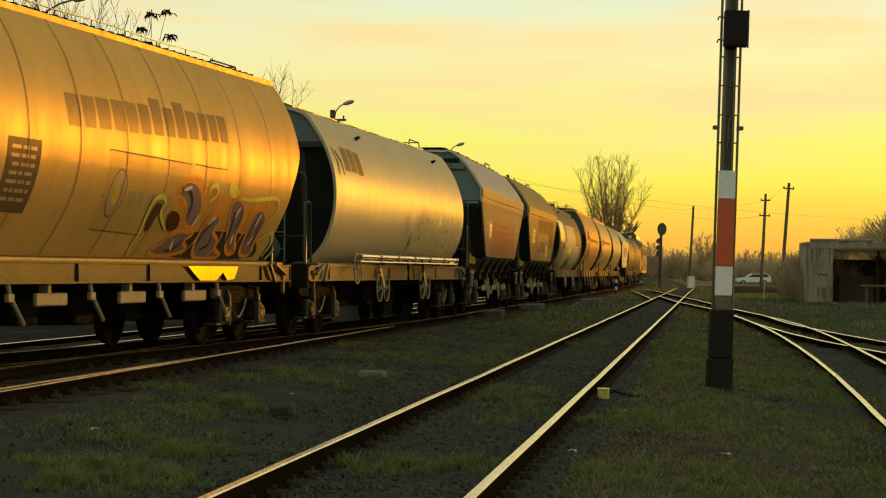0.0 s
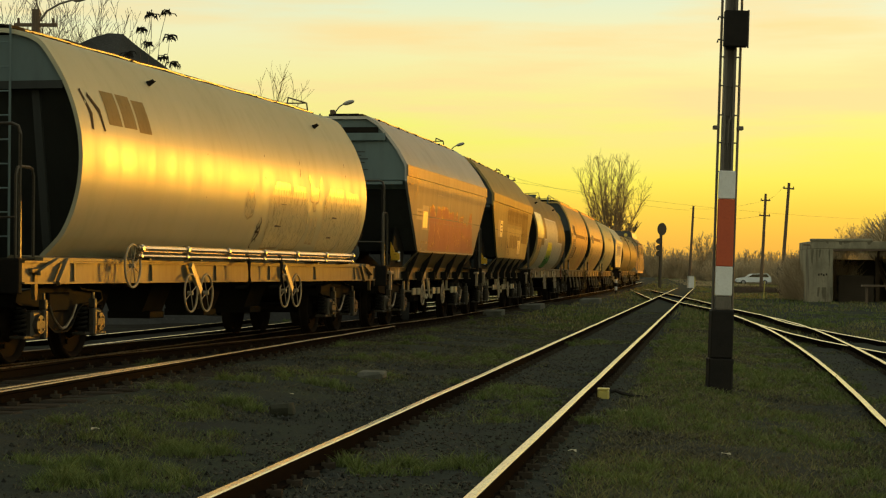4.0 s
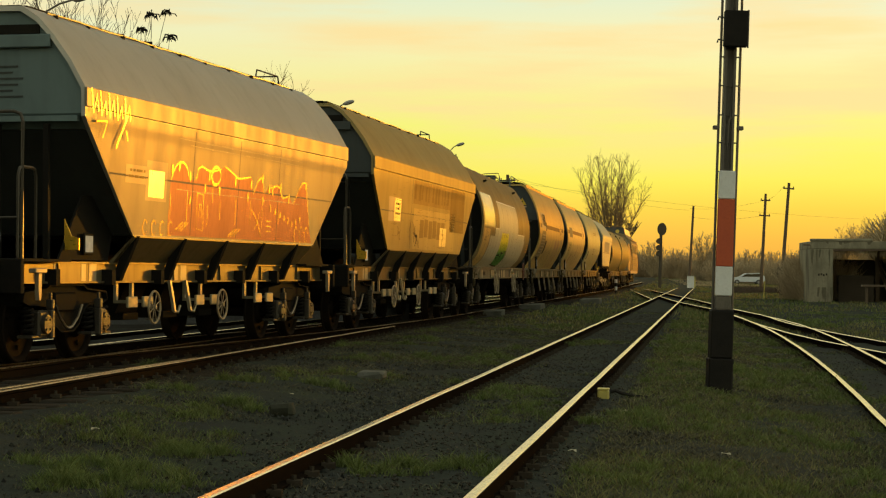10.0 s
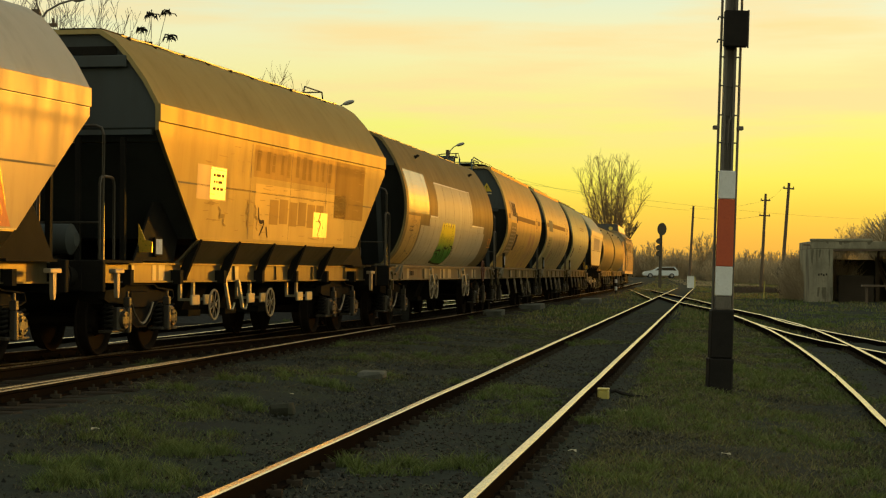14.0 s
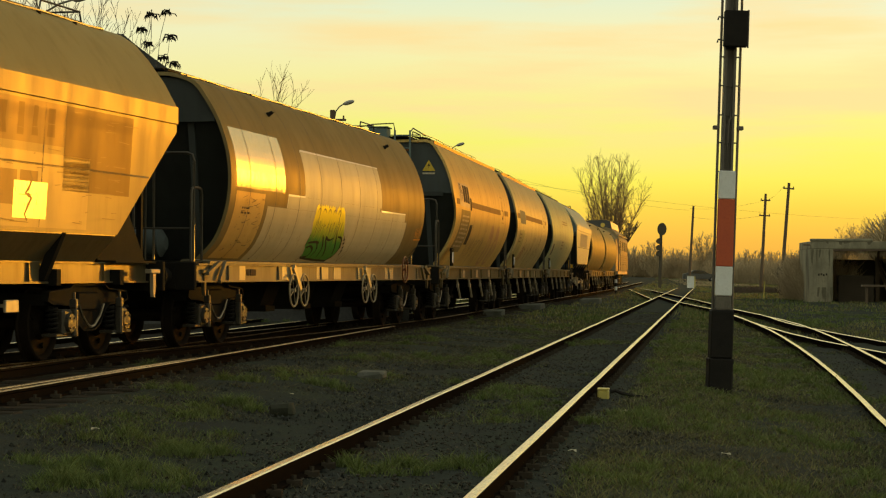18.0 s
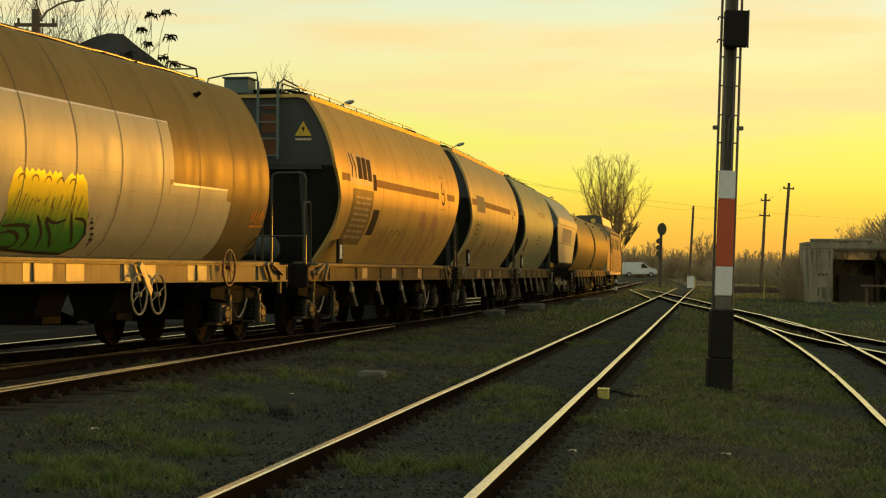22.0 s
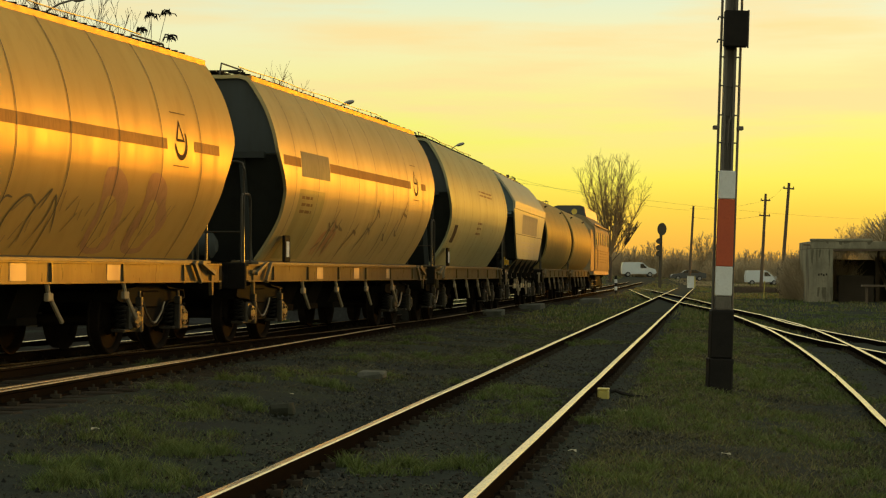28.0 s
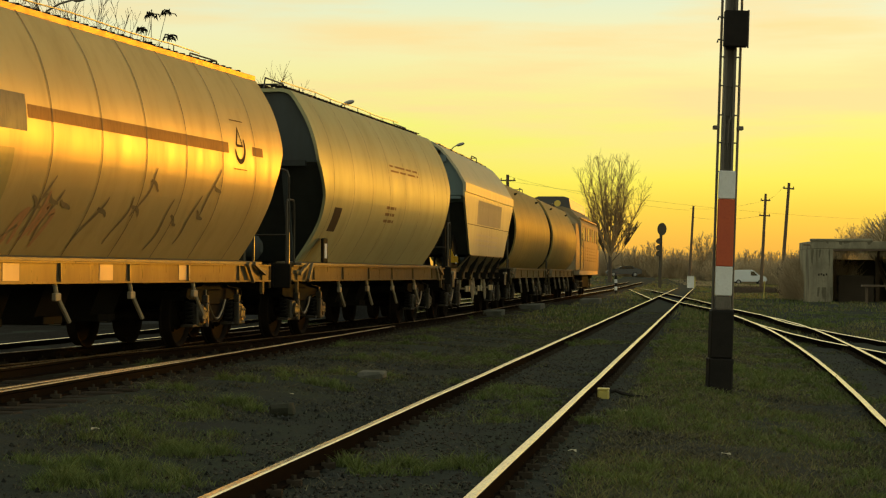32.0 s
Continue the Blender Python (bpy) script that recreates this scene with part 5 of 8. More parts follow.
    strokes(w, pr, [chaikin(l) for l in ([(0.88, 1.32), (0.8, 1.52), (0.84, 1.66), (0.74, 1.86), (0.77, 2.12), (1.1, 2.17), (1.3, 2.07), (1.14, 1.97), (1.46, 1.8), (1.72, 1.71)], [(2.85, 2.25), (2.86, 2.38), (3.15, 2.4), (3.21, 2.26), (2.93, 2.15)],
                                         [(4.28, 2.26), (4.71, 2.23), (5.49, 2.29), (6.1, 2.33), (6.24, 2.11), (5.92, 1.92)], [(5.95, 1.64), (6.38, 1.81), (6.74, 1.61), (6.63, 1.38)], [(6.9, 1.33), (7.02, 1.52)])], 0.075, G_LIME, off=0.042)
    strokes(w, pr, [chaikin(l) for l in ([(2.62, 1.78), (2.7, 1.86), (2.70, 1.95)], [(2.38, 1.44), (2.28, 1.5), (2.24, 1.59)], [(3.27, 1.82), (3.36, 1.9), (3.5, 1.93)], [(4.35, 1.95), (4.33, 2.03), (4.4, 2.12)], [(5.45, 1.84), (5.42, 1.95), (5.5, 2.04)],
                                         [(1.8, 2.28), (2.1, 2.33)], [(5.55, 1.55), (5.6, 1.7)], [(4.75, 1.55), (4.6, 1.7)])], 0.06, G_HILITE, off=0.044)
    strokes(w, pr, [chaikin(l) for l in ([(1.75, 2.3), (2.05, 2.28), (2.3, 2.12), (2.3, 1.9)], [(2.15, 1.42), (2.5, 1.45), (2.6, 1.6)], [(3.3, 1.5), (3.25, 1.7), (3.45, 1.85)], [(3.5, 1.45), (3.8, 1.52), (3.7, 1.66)],
                                         [(4.5, 1.55), (4.35, 1.8), (4.2, 2.05)], [(4.6, 2.05), (4.55, 1.8)], [(5.35, 1.6), (5.3, 1.85), (5.45, 2.05)], [(5.65, 1.95), (5.62, 1.75), (5.75, 1.5)])], 0.05, G_UMBERD, off=0.043)
    strokes(w, pr, [chaikin(l) for l in ([(2.9, 1.35), (3.15, 1.6), (3.05, 1.85), (3.3, 2.05), (3.7, 2.0)], [(4.0, 1.35), (4.2, 1.55), (4.0, 1.85)], [(4.95, 1.36), (5.05, 1.7), (4.9, 2.05), (5.2, 2.2)], [(2.0, 1.6), (2.3, 1.72), (2.75, 1.68)])], 0.05, G_ORANGE, off=0.041)
    bm = B()
    prism(bm, [(2.2, 1.21), (4.4, 1.21), (4.2, 1.02), (3.9, 1.0), (3.7, 1.12), (3.4, 1.0), (2.7, 1.0)], "x", 1.356, 1.360)
    part("graffiti_fill", bm, G_YELLOWB, w, "yellow spray run over the sole bar")
    for y in (-2.2, 0.4, 2.8):
        bm = B()
        box(bm, 1.20, 1.26, y - 0.45, y + 0.45, 0.70, 0.86, 0.015)
        box(bm, 1.10, 1.22, y - 0.05, y + 0.05, 0.80, 1.0)
        part("step_board", bm, M_WHEELRIM, w, "worn pale step board")

    # second wagon
    w, c, pr, (y0, y1, f0, f1) = W2
    letters(w, pr, -5.9, -4.3, 2.98, 3.42, 3, G_UMBER, seed=2)
    strokes(w, pr, [[(-6.6, 3.4), (-6.45, 3.1), (-6.5, 2.9)], [(-6.4, 3.35), (-6.15, 3.15), (-6.1, 2.9)]], 0.10, G_DARK, "emblem")
    for shape in ([(1.14, 1.52), (0.97, 1.86), (0.86, 2.32), (1.19, 2.6), (1.94, 2.59), (2.05, 2.39), (2.19, 2.57), (2.85, 2.57), (3.06, 2.22), (3.22, 1.82), (3.04, 1.53), (2.2, 1.51), (2.12, 1.74), (2.01, 1.55)],
                  [(3.19, 2.59), (3.72, 2.58), (3.66, 2.36), (3.51, 2.33), (3.53, 2.2), (3.38, 2.2), (3.35, 2.34), (3.2, 2.36)],
                  [(3.29, 2.07), (3.46, 2.07), (3.59, 1.8), (3.65, 1.65), (3.46, 1.65)], [(3.57, 2.08), (3.74, 2.09), (3.91, 1.64), (3.7, 1.64), (3.63, 1.87)],
                  [(4.31, 1.51), (4.15, 1.81), (4.05, 2.34), (4.43, 2.61), (4.88, 2.59), (5.28, 2.63), (5.42, 2.32), (5.53, 2.59), (6.33, 2.58), (6.68, 2.33), (6.78, 1.84), (6.53, 1.48), (5.73, 1.47), (5.61, 1.77), (5.45, 1.53)],
                  [(-0.36, 2.2), (-0.28, 2.38), (-0.04, 2.43), (0.1, 2.29), (0.09, 2.03), (-0.14, 1.97), (-0.3, 2.03)]):
        filled(w, pr, [(y + 0.04, z - 0.03) for y, z in shape], G_SHADOWP, 0.004, rounded=0)
        filled(w, pr, shape, G_CREAM, 0.012, "glossy cream sprayed block letter", rounded=0)
    # runs of thin paint and scratches down the letters
    rng = random.Random(44)
    runs = []
    for k in range(34):
        q = rng.choice([rng.uniform(1.0, 3.0), rng.uniform(4.2, 6.6)])
        z = rng.uniform(1.7, 2.45)
        runs.append([(q, z), (q - 0.02 + rng.uniform(0, 0.08), z - rng.uniform(0.1, 0.35))])
    strokes(w, pr, runs, 0.016, G_UMBER, "paint_run", 0.018)
    strokes(w, pr, [[(2.52, 2.5), (2.6, 2.8), (2.66, 3.03)], [(-2.2, 2.2), (-2.15, 2.85)], [(5.55, 2.85), (5.62, 3.12)], [(0.6, 2.6), (0.68, 3.0)]], 0.03, M_SEAM, "dent_line", 0.008)
    strokes(w, pr, [[(3.1, 2.8), (3.22, 2.62)], [(3.9, 2.78), (3.74, 2.6)]], 0.09, G_CREAM, off=0.014)
    for q in (0.5, 0.62, 0.5, 7.05):
        strokes(w, pr, [wiggle(q, 1.95, 0.06, -0.35, 0.04, 8, 2.0, q * 3)], 0.03, G_DARK, off=0.014)
    strokes(w, pr, [[(1.5, 2.25), (1.8, 2.25)], [(1.4, 1.88), (1.75, 1.88)], [(4.7, 2.1), (5.0, 2.1)], [(4.7, 1.75), (5.0, 1.75)], [(1.3, 1.7), (1.45, 1.5)], [(2.75, 1.75), (3.0, 2.0)], [(5.5, 1.6), (5.75, 1.95)],
                    wiggle(0.55, 1.95, 0.1, -0.4, 0.1), wiggle(6.95, 1.7, 0.1, -0.2, 0.07)], 0.035, G_DARK, off=0.012)
    for zz, r in ((1.43, 0.045), (1.33, 0.03)):
        bm = B()
        tube(bm, [(1.50, -5.1, zz), (1.50, 0.0, zz), (1.50, 5.8, zz)], r, 10)
        for y in np.arange(-5.0, 5.9, 1.8):
            cyl(bm, (1.50, y - 0.04, zz), (1.50, y + 0.04, zz), r * 1.45, n=10)
        part("side_pipe", bm, M_PIPE, w, "shiny steel discharge pipe")
    for y in np.arange(-4.6, 5.8, 2.05):
        bm = B()
        box(bm, 1.25, 1.50, y - 0.03, y + 0.03, 1.28, 1.34)
        part("pipe_bracket", bm, M_STEEL, w)
    for y in (-0.4, 1.3):
        bm = B()
        tube(bm, [(1.50, y, 1.38), (1.53, y, 1.25), (1.53, y + 0.02, 0.98), (1.47, y + 0.05, 0.9), (1.3, y + 0.05, 0.88)], 0.028, 7)
        part("pipe_branch", bm, M_DARK, w)
    bm = B()
    hand_wheel(bm, -5.25, 1.20, 1.50, 0.28)
    part("hand_wheel", bm, M_WHEELRIM, w)

    # third wagon
    w, c, pr, (y0, y1, f0, f1) = W3
    top_edge = [(-2.12, 2.39), (-1.98, 2.59), (-1.75, 2.68), (-1.5, 2.62), (-1.38, 2.43), (-1.1, 2.44), (-0.99, 2.67), (-0.49, 2.58), (-0.02, 2.65), (0.14, 2.7), (0.64, 2.59), (0.76, 2.54), (1.41, 2.6), (1.55, 2.34),
                (1.8, 2.59), (1.98, 2.62), (2.1, 2.36), (2.3, 2.45), (2.89, 2.55), (3.06, 2.32), (3.43, 2.38), (3.71, 2.26), (4.12, 2.62), (4.39, 2.65), (4.51, 2.33), (4.74, 1.85)]
    filled(w, pr, [(-2.15, 1.63)] + top_edge + [(4.9, 1.63)], G_RED, 0.004, "rust red sprayed field with ragged tops", rounded=0)
    rng = random.Random(12)
    # outlines, drips and loops in amber
    strokes(w, pr, [chaikin(top_edge[a:b], 1) for a, b in ((0, 5), (5, 9), (9, 13), (13, 17), (17, 21), (21, 26))], 0.032, G_AMBER, off=0.010)
    strokes(w, pr, [[(q, rng.uniform(2.1, 2.35)), (q + 0.02, rng.uniform(1.68, 1.95))] for q in (-2.1, -1.42, -0.55, 0.0, 0.72, 1.45, 2.05, 2.9)], 0.026, G_AMBER, off=0.010)
    strokes(w, pr, [curl(-0.24, 2.54, 0.20, 0.13, 0, 6.35, 18)], 0.06, G_AMBER, off=0.014)
    strokes(w, pr, [[(-0.36, 2.40), (-0.34, 2.14)], [(-0.99, 1.75), (-1.02, 2.26), (-0.74, 2.24), (-0.70, 1.72), (-0.99, 1.75)], [(-0.92, 1.9), (-0.9, 2.1), (-0.82, 2.1), (-0.8, 1.9)]]
            + [[(a + 0.12 * k, z), (a + 0.3 + 0.12 * k, z + 0.13)] for a, z in ((-1.85, 1.70), (0.45, 1.66)) for k in range(3)] + [[(2.3, 1.78 + 0.08 * k), (2.55, 1.78 + 0.08 * k)] for k in range(3)]
            + [chaikin([(1.5, 2.1), (1.8, 1.95), (2.0, 1.75), (2.05, 1.68)]), chaikin([(1.9, 2.1), (1.85, 1.9), (1.7, 1.8)])], 0.028, G_AMBER, off=0.012)
    strokes(w, pr, [curl(a, 1.76, 0.09, 0.13, 0, 5.6, 12) for a in (3.95, 4.25, 4.55)] + [curl(-3.0 + 0.32 * k, 1.72, 0.08, 0.10, 0.4, 5.8, 10) for k in range(4)], 0.028, G_AMBER, off=0.012)
    for k, (y, z) in enumerate(((-2.08, 2.55), (-1.81, 2.6), (-1.35, 2.48), (-1.3, 2.14), (-0.7, 2.33), (-0.54, 2.52), (-0.06, 2.33), (0.66, 2.49), (1.43, 2.49), (1.29, 2.29), (1.99, 2.6), (2.05, 2.26), (2.35, 2.45), (2.54, 2.42), (2.95, 2.5), (3.44, 2.33),
                                (2.47, 2.15), (2.74, 2.10), (3.01, 2.05), (3.24, 2.01), (3.46, 1.97), (3.68, 1.93), (3.88, 1.96), (4.13, 2.01), (4.38, 2.59))):
        bm = B()
        surface_blob(bm, pr, y, z, 0.035, 0.08 if z > 2.2 else 0.06, 0.018, 90 + k, n=10)
        part("graffiti_drop", bm, G_AMBER, w)
    strokes(w, pr, [[(-1.6 + 0.9 * k + rng.uniform(-0.3, 0.3), z), (-0.4 + 0.9 * k, z - 0.015)] for k in range(6) for z in (2.28, 2.92, 2.99)], 0.010, G_PALE, "scratch", 0.006)
    sheet(w, pr, -3.79, -3.02, 2.29, 2.53, P_BAND, "pale label panel")
    sheet(w, pr, -3.05, -2.26, 2.08, 2.62, P_BAND, "pale label frame")
    sheet(w, pr, -2.95, -2.37, 2.13, 2.49, G_SHINY, "shiny enamel label", off=0.011)
    bars(w, pr, -3.7, -3.1, 2.34, 2.5, 2, P_BROWN, off=0.012)
    scrawl = []
    for k in range(5):
        a, z = -5.1 + 0.27 * k, 3.40 - 0.012 * k
        scrawl.append([(a, z), (a + 0.04, z - 0.30), (a + 0.16, z - 0.08 - 0.05 * (k % 2)), (a + 0.20, z - 0.28)])
    scrawl += [[(-4.95, 3.0), (-4.6, 3.02), (-4.72, 2.8)], [(-3.9, 3.15), (-4.2, 2.78), (-4.25, 2.7)], [(-3.95, 2.95), (-3.86, 2.82)]]
    strokes(w, pr, scrawl, 0.036, G_AMBER, off=0.085)

    for k in range(6):
        bm = B()
        zz = 3.66 - 0.075 * k
        box(bm, 0.02 + 0.06 * (k % 3), 0.62 - 0.07 * ((k + 1) % 3), y0 + 0.050, y0 + 0.056, zz, zz + 0.022)
        part("small_writing", bm, P_ENDMID, w)

    # fourth wagon
    w, c, pr, (y0, y1, f0, f1) = W4
    sheet(w, pr, -4.0, -2.65, 2.18, 2.68, P_BAND, "pale label panel")
    sheet(w, pr, -3.4, -2.7, 2.2, 2.66, G_SHINY, "shiny enamel label", off=0.011)
    bars(w, pr, -3.3, -2.8, 2.3, 2.6, 3, G_DARK, off=0.014)
    sheet(w, pr, -1.35, 3.5, 2.62, 3.12, P_OCHRE, "dull ochre overpainted panel")
    rng = random.Random(14)
    for k in range(11):
        bm = B()
        a = -1.2 + k * 0.42 + rng.uniform(-0.06, 0.06)
        b = a + rng.uniform(0.16, 0.30)
        slant(bm, pr, [(2.68 + rng.uniform(0, 0.06), a, b), (2.86, a + 0.02, b - rng.uniform(0, 0.05)), (3.02 + rng.uniform(0, 0.07), a + rng.uniform(0, 0.06), b - 0.02)], 0.011)
        part("paint_smudge", bm, P_SMUDGE, w, "brown smudge of painted-over lettering")
    sheet(w, pr, -1.2, 4.3, 1.64, 2.52, P_PATCH, "pale repainted panel")
    letters(w, pr, -0.4, 2.9, 1.9, 2.3, 6, P_OCHRE, seed=8, off=0.011)
    sheet(w, pr, 3.52, 5.6, 2.10, 3.12, P_SMUDGE, "duller square of older paint")
    worn = []
    for _ in range(110):
        q, z = rng.uniform(-3.8, 5.4), rng.uniform(1.7, 3.1)
        worn.append([(q, z), (q + rng.uniform(0.05, 0.5), z + rng.uniform(-0.015, 0.015))])
    strokes(w, pr, worn, 0.012, G_UMBER, "scratch", 0.014)
    sheet(w, pr, -2.55, -1.4, 2.2, 2.6, P_OLIVE)
    # Gold sheet stands in for a glint low on the side.
    sheet(w, pr, 2.2, 3.1, 1.74, 2.17, G_SHINY, "glossy gold patch for a glint on the side", off=0.016)
    strokes(w, pr, [chaikin([(-1.0, 2.15), (-0.95, 1.9), (-0.6, 1.95), (-0.9, 1.7)]), [(-0.55, 1.85), (-0.45, 1.68)]], 0.06, G_DARK, off=0.016)
    strokes(w, pr, [wiggle(-1.6, 2.2, 0.1, -0.35, 0.05, 8), wiggle(-1.2, 2.15, 0.2, -0.35, 0.05, 8), wiggle(2.6, 2.25, 0.0, -0.5, 0.08, 8), wiggle(-3.0, 2.05, 0.4, -0.2, 0.08, 8)], 0.06, P_BROWN)

    # fifth wagon
    w, c, pr, (y0, y1, f0, f1) = W5
    sheet(w, pr, -7.07, -4.35, 2.42, 3.33, G_SHINYW, "fresh glossy white panel")
    sheet(w, pr, -7.06, -5.5, 1.34, 2.36, P_SAND, "paler lower panel")
    sheet(w, pr, -3.1, 2.75, 2.40, 3.19, P_WHITE, "dull white repainted panel")
    sheet(w, pr, -4.15, 2.62, 2.18, 2.398, P_WHITE)
    sheet(w, pr, -5.3, 5.2, 1.31, 2.178, P_WHITE)
    sheet(w, pr, 2.64, 5.0, 2.18, 2.34, P_WHITE)
    tops = []
    rng = random.Random(18)
    for k in range(27):
        q = -0.20 - 2.08 * k / 26
        dip = 0.10 if 8 <= k <= 9 else 0.0
        tops.append((q, 2.33 - 0.05 * (k % 2) * rng.uniform(0.4, 1.5) - dip - (0.10 if k in (0, 26) else 0.0)))
    filled(w, pr, [(-1.88, 1.39), (-0.86, 1.36), (-0.04, 1.35), (0.16, 1.42), (0.25, 1.58), (0.05, 1.85), (-0.12, 2.1)] + tops + [(-2.33, 2.0), (-2.22, 1.8), (-2.24, 1.6)],
           G_BLEND, 0.012, "sprayed letters fading from yellow tops to green feet", rounded=0)
    strokes(w, pr, [[(-2.24, 1.8), (-2.26, 1.6), (-1.9, 1.38), (-0.86, 1.35), (-0.04, 1.34), (0.17, 1.42), (0.26, 1.58), (0.06, 1.86)]], 0.035, G_DARK, off=0.022)
    strokes(w, pr, [chaikin(l) for l in ([(-2.15, 1.56), (-1.86, 1.6), (-1.56, 1.51), (-1.56, 1.4), (-1.86, 1.4)], [(-2.19, 1.64), (-1.68, 1.67), (-1.44, 1.65)], [(-1.34, 1.4), (-1.32, 1.53), (-1.62, 1.67)], [(-0.9, 1.4), (-1.04, 1.58), (-1.39, 1.79)],
                                         [(-0.54, 1.42), (-0.81, 1.58), (-1.21, 1.79), (-0.84, 1.69), (-0.53, 1.76)], [(-0.01, 1.47), (-0.32, 1.7), (-0.45, 1.85)], [(-0.29, 1.78), (0.06, 1.77), (0.22, 1.56), (0.21, 1.39)])], 0.045, G_DARK, off=0.022)
    rng = random.Random(8)
    strokes(w, pr, [[(-2.1 + 0.2 * k, 1.84 + rng.uniform(0, 0.1)), (-2.05 + 0.2 * k, 1.95 + rng.uniform(0, 0.12))] for k in range(10)] + [curl(-2.05 + 0.36 * k, 2.16, 0.10, 0.09, 0.3, 3.0, 8) for k in range(5)], 0.025, G_UMBER, off=0.022)
    strokes(w, pr, [wiggle(0.2 + 0.09 * k, 1.78 - 0.08 * k, 0.10, -0.07, 0.04, 8, 1.5, k) for k in range(4)], 0.03, G_DARK, off=0.02)
    bars(w, pr, -6.7, -6.2, 2.0, 2.15, 2, G_BROWN)
    for a, b in ((-6.39, -6.08), (-3.97, -2.71), (-1.72, -0.89), (-0.49, 0.06), (1.26, 2.48), (3.73, 4.52)):
        bm = B()
        box(bm, 1.313, 1.317, a, b, 1.0, 1.22)
        part("sole_field", bm, P_FIELD, w, "pale painted field on the sole bar")
    for a, b in ((-6.0, -5.85), (-5.8, -5.5)):
        bm = B()
        box(bm, 1.313, 1.322, a, b, 1.07, 1.17, 0.003)
        part("data_plate", bm, G_DARK, w)
    # scratches, runs and edges of the rolled-on paint
    rng = random.Random(52)
    worn = []
    for _ in range(60):
        q, z = rng.uniform(-6.9, -5.5), rng.uniform(1.45, 2.3)
        worn.append([(q, z), (q + rng.uniform(-0.05, 0.25), z + rng.uniform(-0.02, 0.05))])
    for _ in range(46):
        q, z = rng.uniform(-5.0, 5.0), rng.uniform(1.4, 2.15)
        worn.append([(q, z), (q + rng.uniform(-0.03, 0.06), z - rng.uniform(0.05, 0.3))])
    strokes(w, pr, worn, 0.014, G_UMBER, "scratch", 0.012)
    strokes(w, pr, [[(a - 0.04, 1.62), (a - 0.03, 1.34)] for a in np.arange(y0 + 1.0, y1 - 0.5, 1.45)], 0.10, G_BROWN, "grime_run", 0.010)
    strokes(w, pr, [[(-3.1, 2.40), (-3.1, 3.19), (-3.08, 3.2), (2.75, 3.2)], [(-4.15, 2.19), (-4.15, 2.40), (-3.1, 2.405)], [(2.74, 3.19), (2.75, 2.34), (5.0, 2.345)]], 0.035, G_HILITE, "paint_edge", 0.014)

    strokes(w, pr, [wiggle(6.3 + 0.12 * k, 1.88, 0.03, 0.2, 0.03, 6, 1.0, k) for k in range(5)] + [[(6.72, 2.0), (6.82, 2.15)], [(6.3, 1.84), (6.95, 1.85)]], 0.035, G_ORANGE)
    strokes(w, pr, [chaikin([(6.6, 1.48), (6.9, 1.72), (7.0, 1.5), (6.7, 1.42)]), [(6.7, 1.5), (6.95, 1.7)]], 0.05, G_DARK)

    # sixth wagon
    w, c, pr, (y0, y1, f0, f1) = W6
    sheet(w, pr, -4.45, -2.45, 2.78, 3.36, P_BAND, "paler patch behind the emblem")
    letters(w, pr, -3.75, -2.5, 2.88, 3.3, 3, G_DARK, seed=6, off=0.012)
    strokes(w, pr, [[(-4.35, 3.34), (-4.2, 3.1), (-4.3, 2.9)], [(-4.15, 3.34), (-3.95, 3.1), (-3.95, 2.9)]], 0.10, G_DARK, "emblem")
    bm = B()
    surface_patch(bm, pr, -5.1, -4.45, 2.81, 2.95, 0.010, 3)
    surface_patch(bm, pr, -2.12, 4.63, 2.80, 2.95, 0.010, 3)
    part("stripe", bm, G_STRIPE, w, "brown stripe along the side")
    sheet(w, pr, -2.45, -2.13, 2.72, 3.04, G_DARK)
    sheet(w, pr, -4.2, -2.4, 1.66, 2.70, P_BROWN, "brown data panel")
    bars(w, pr, -4.0, -2.6, 1.75, 2.6, 8, P_BAND, seed=11)
    sheet(w, pr, -2.25, -1.68, 1.86, 2.36, G_DARK, "dark notice plate")
    emblem(w, pr, 5.15, 2.97)
    sheet(w, pr, 5.67, 6.7, 2.82, 2.97, G_STRIPE, name="stripe", off=0.010)
    rng = random.Random(31)
    strokes(w, pr, [chaikin([(a, rng.uniform(1.4, 1.6)), (a + rng.uniform(-0.2, 0.3), 1.8), (a + rng.uniform(0, 0.4), rng.uniform(1.9, 2.2)), (a + rng.uniform(0.1, 0.6), rng.uniform(1.5, 2.0))]) for a in (-1.3, -1.0, -0.6, -0.1, 0.3, 0.9, 1.2)], 0.035, G_SCRIBE)
    for k, shape in enumerate(([(2.53, 2.42), (2.88, 2.49), (3.25, 2.38), (3.49, 2.17), (3.51, 1.93), (3.67, 1.65), (3.67, 1.35), (2.85, 1.35), (2.69, 1.63), (2.74, 1.89)],
                               [(4.01, 2.4), (4.34, 2.49), (4.8, 2.3), (4.86, 2.05), (5.18, 1.88), (5.13, 1.68), (4.92, 1.52), (4.92, 1.37), (4.14, 1.36), (3.99, 1.7), (4.13, 1.97)])):
        filled(w, pr, shape, G_FADED, 0.008, "faded reddish overpainted stain")
        filled(w, pr, [(y * 0.55 + 0.45 * shape[0][0] + 0.25, z * 0.6 + 0.62) for y, z in shape], P_SAND, 0.014, "sand paint rolled over the stain")
    rng = random.Random(61)
    strokes(w, pr, [[(a, z), (a + rng.uniform(-0.1, 0.25), z + rng.uniform(0.1, 0.3))] for a in np.arange(-1.6, 5.2, 0.16) for z in (rng.uniform(1.38, 1.9),)], 0.018, G_SCRIBE, "scratch", 0.022)
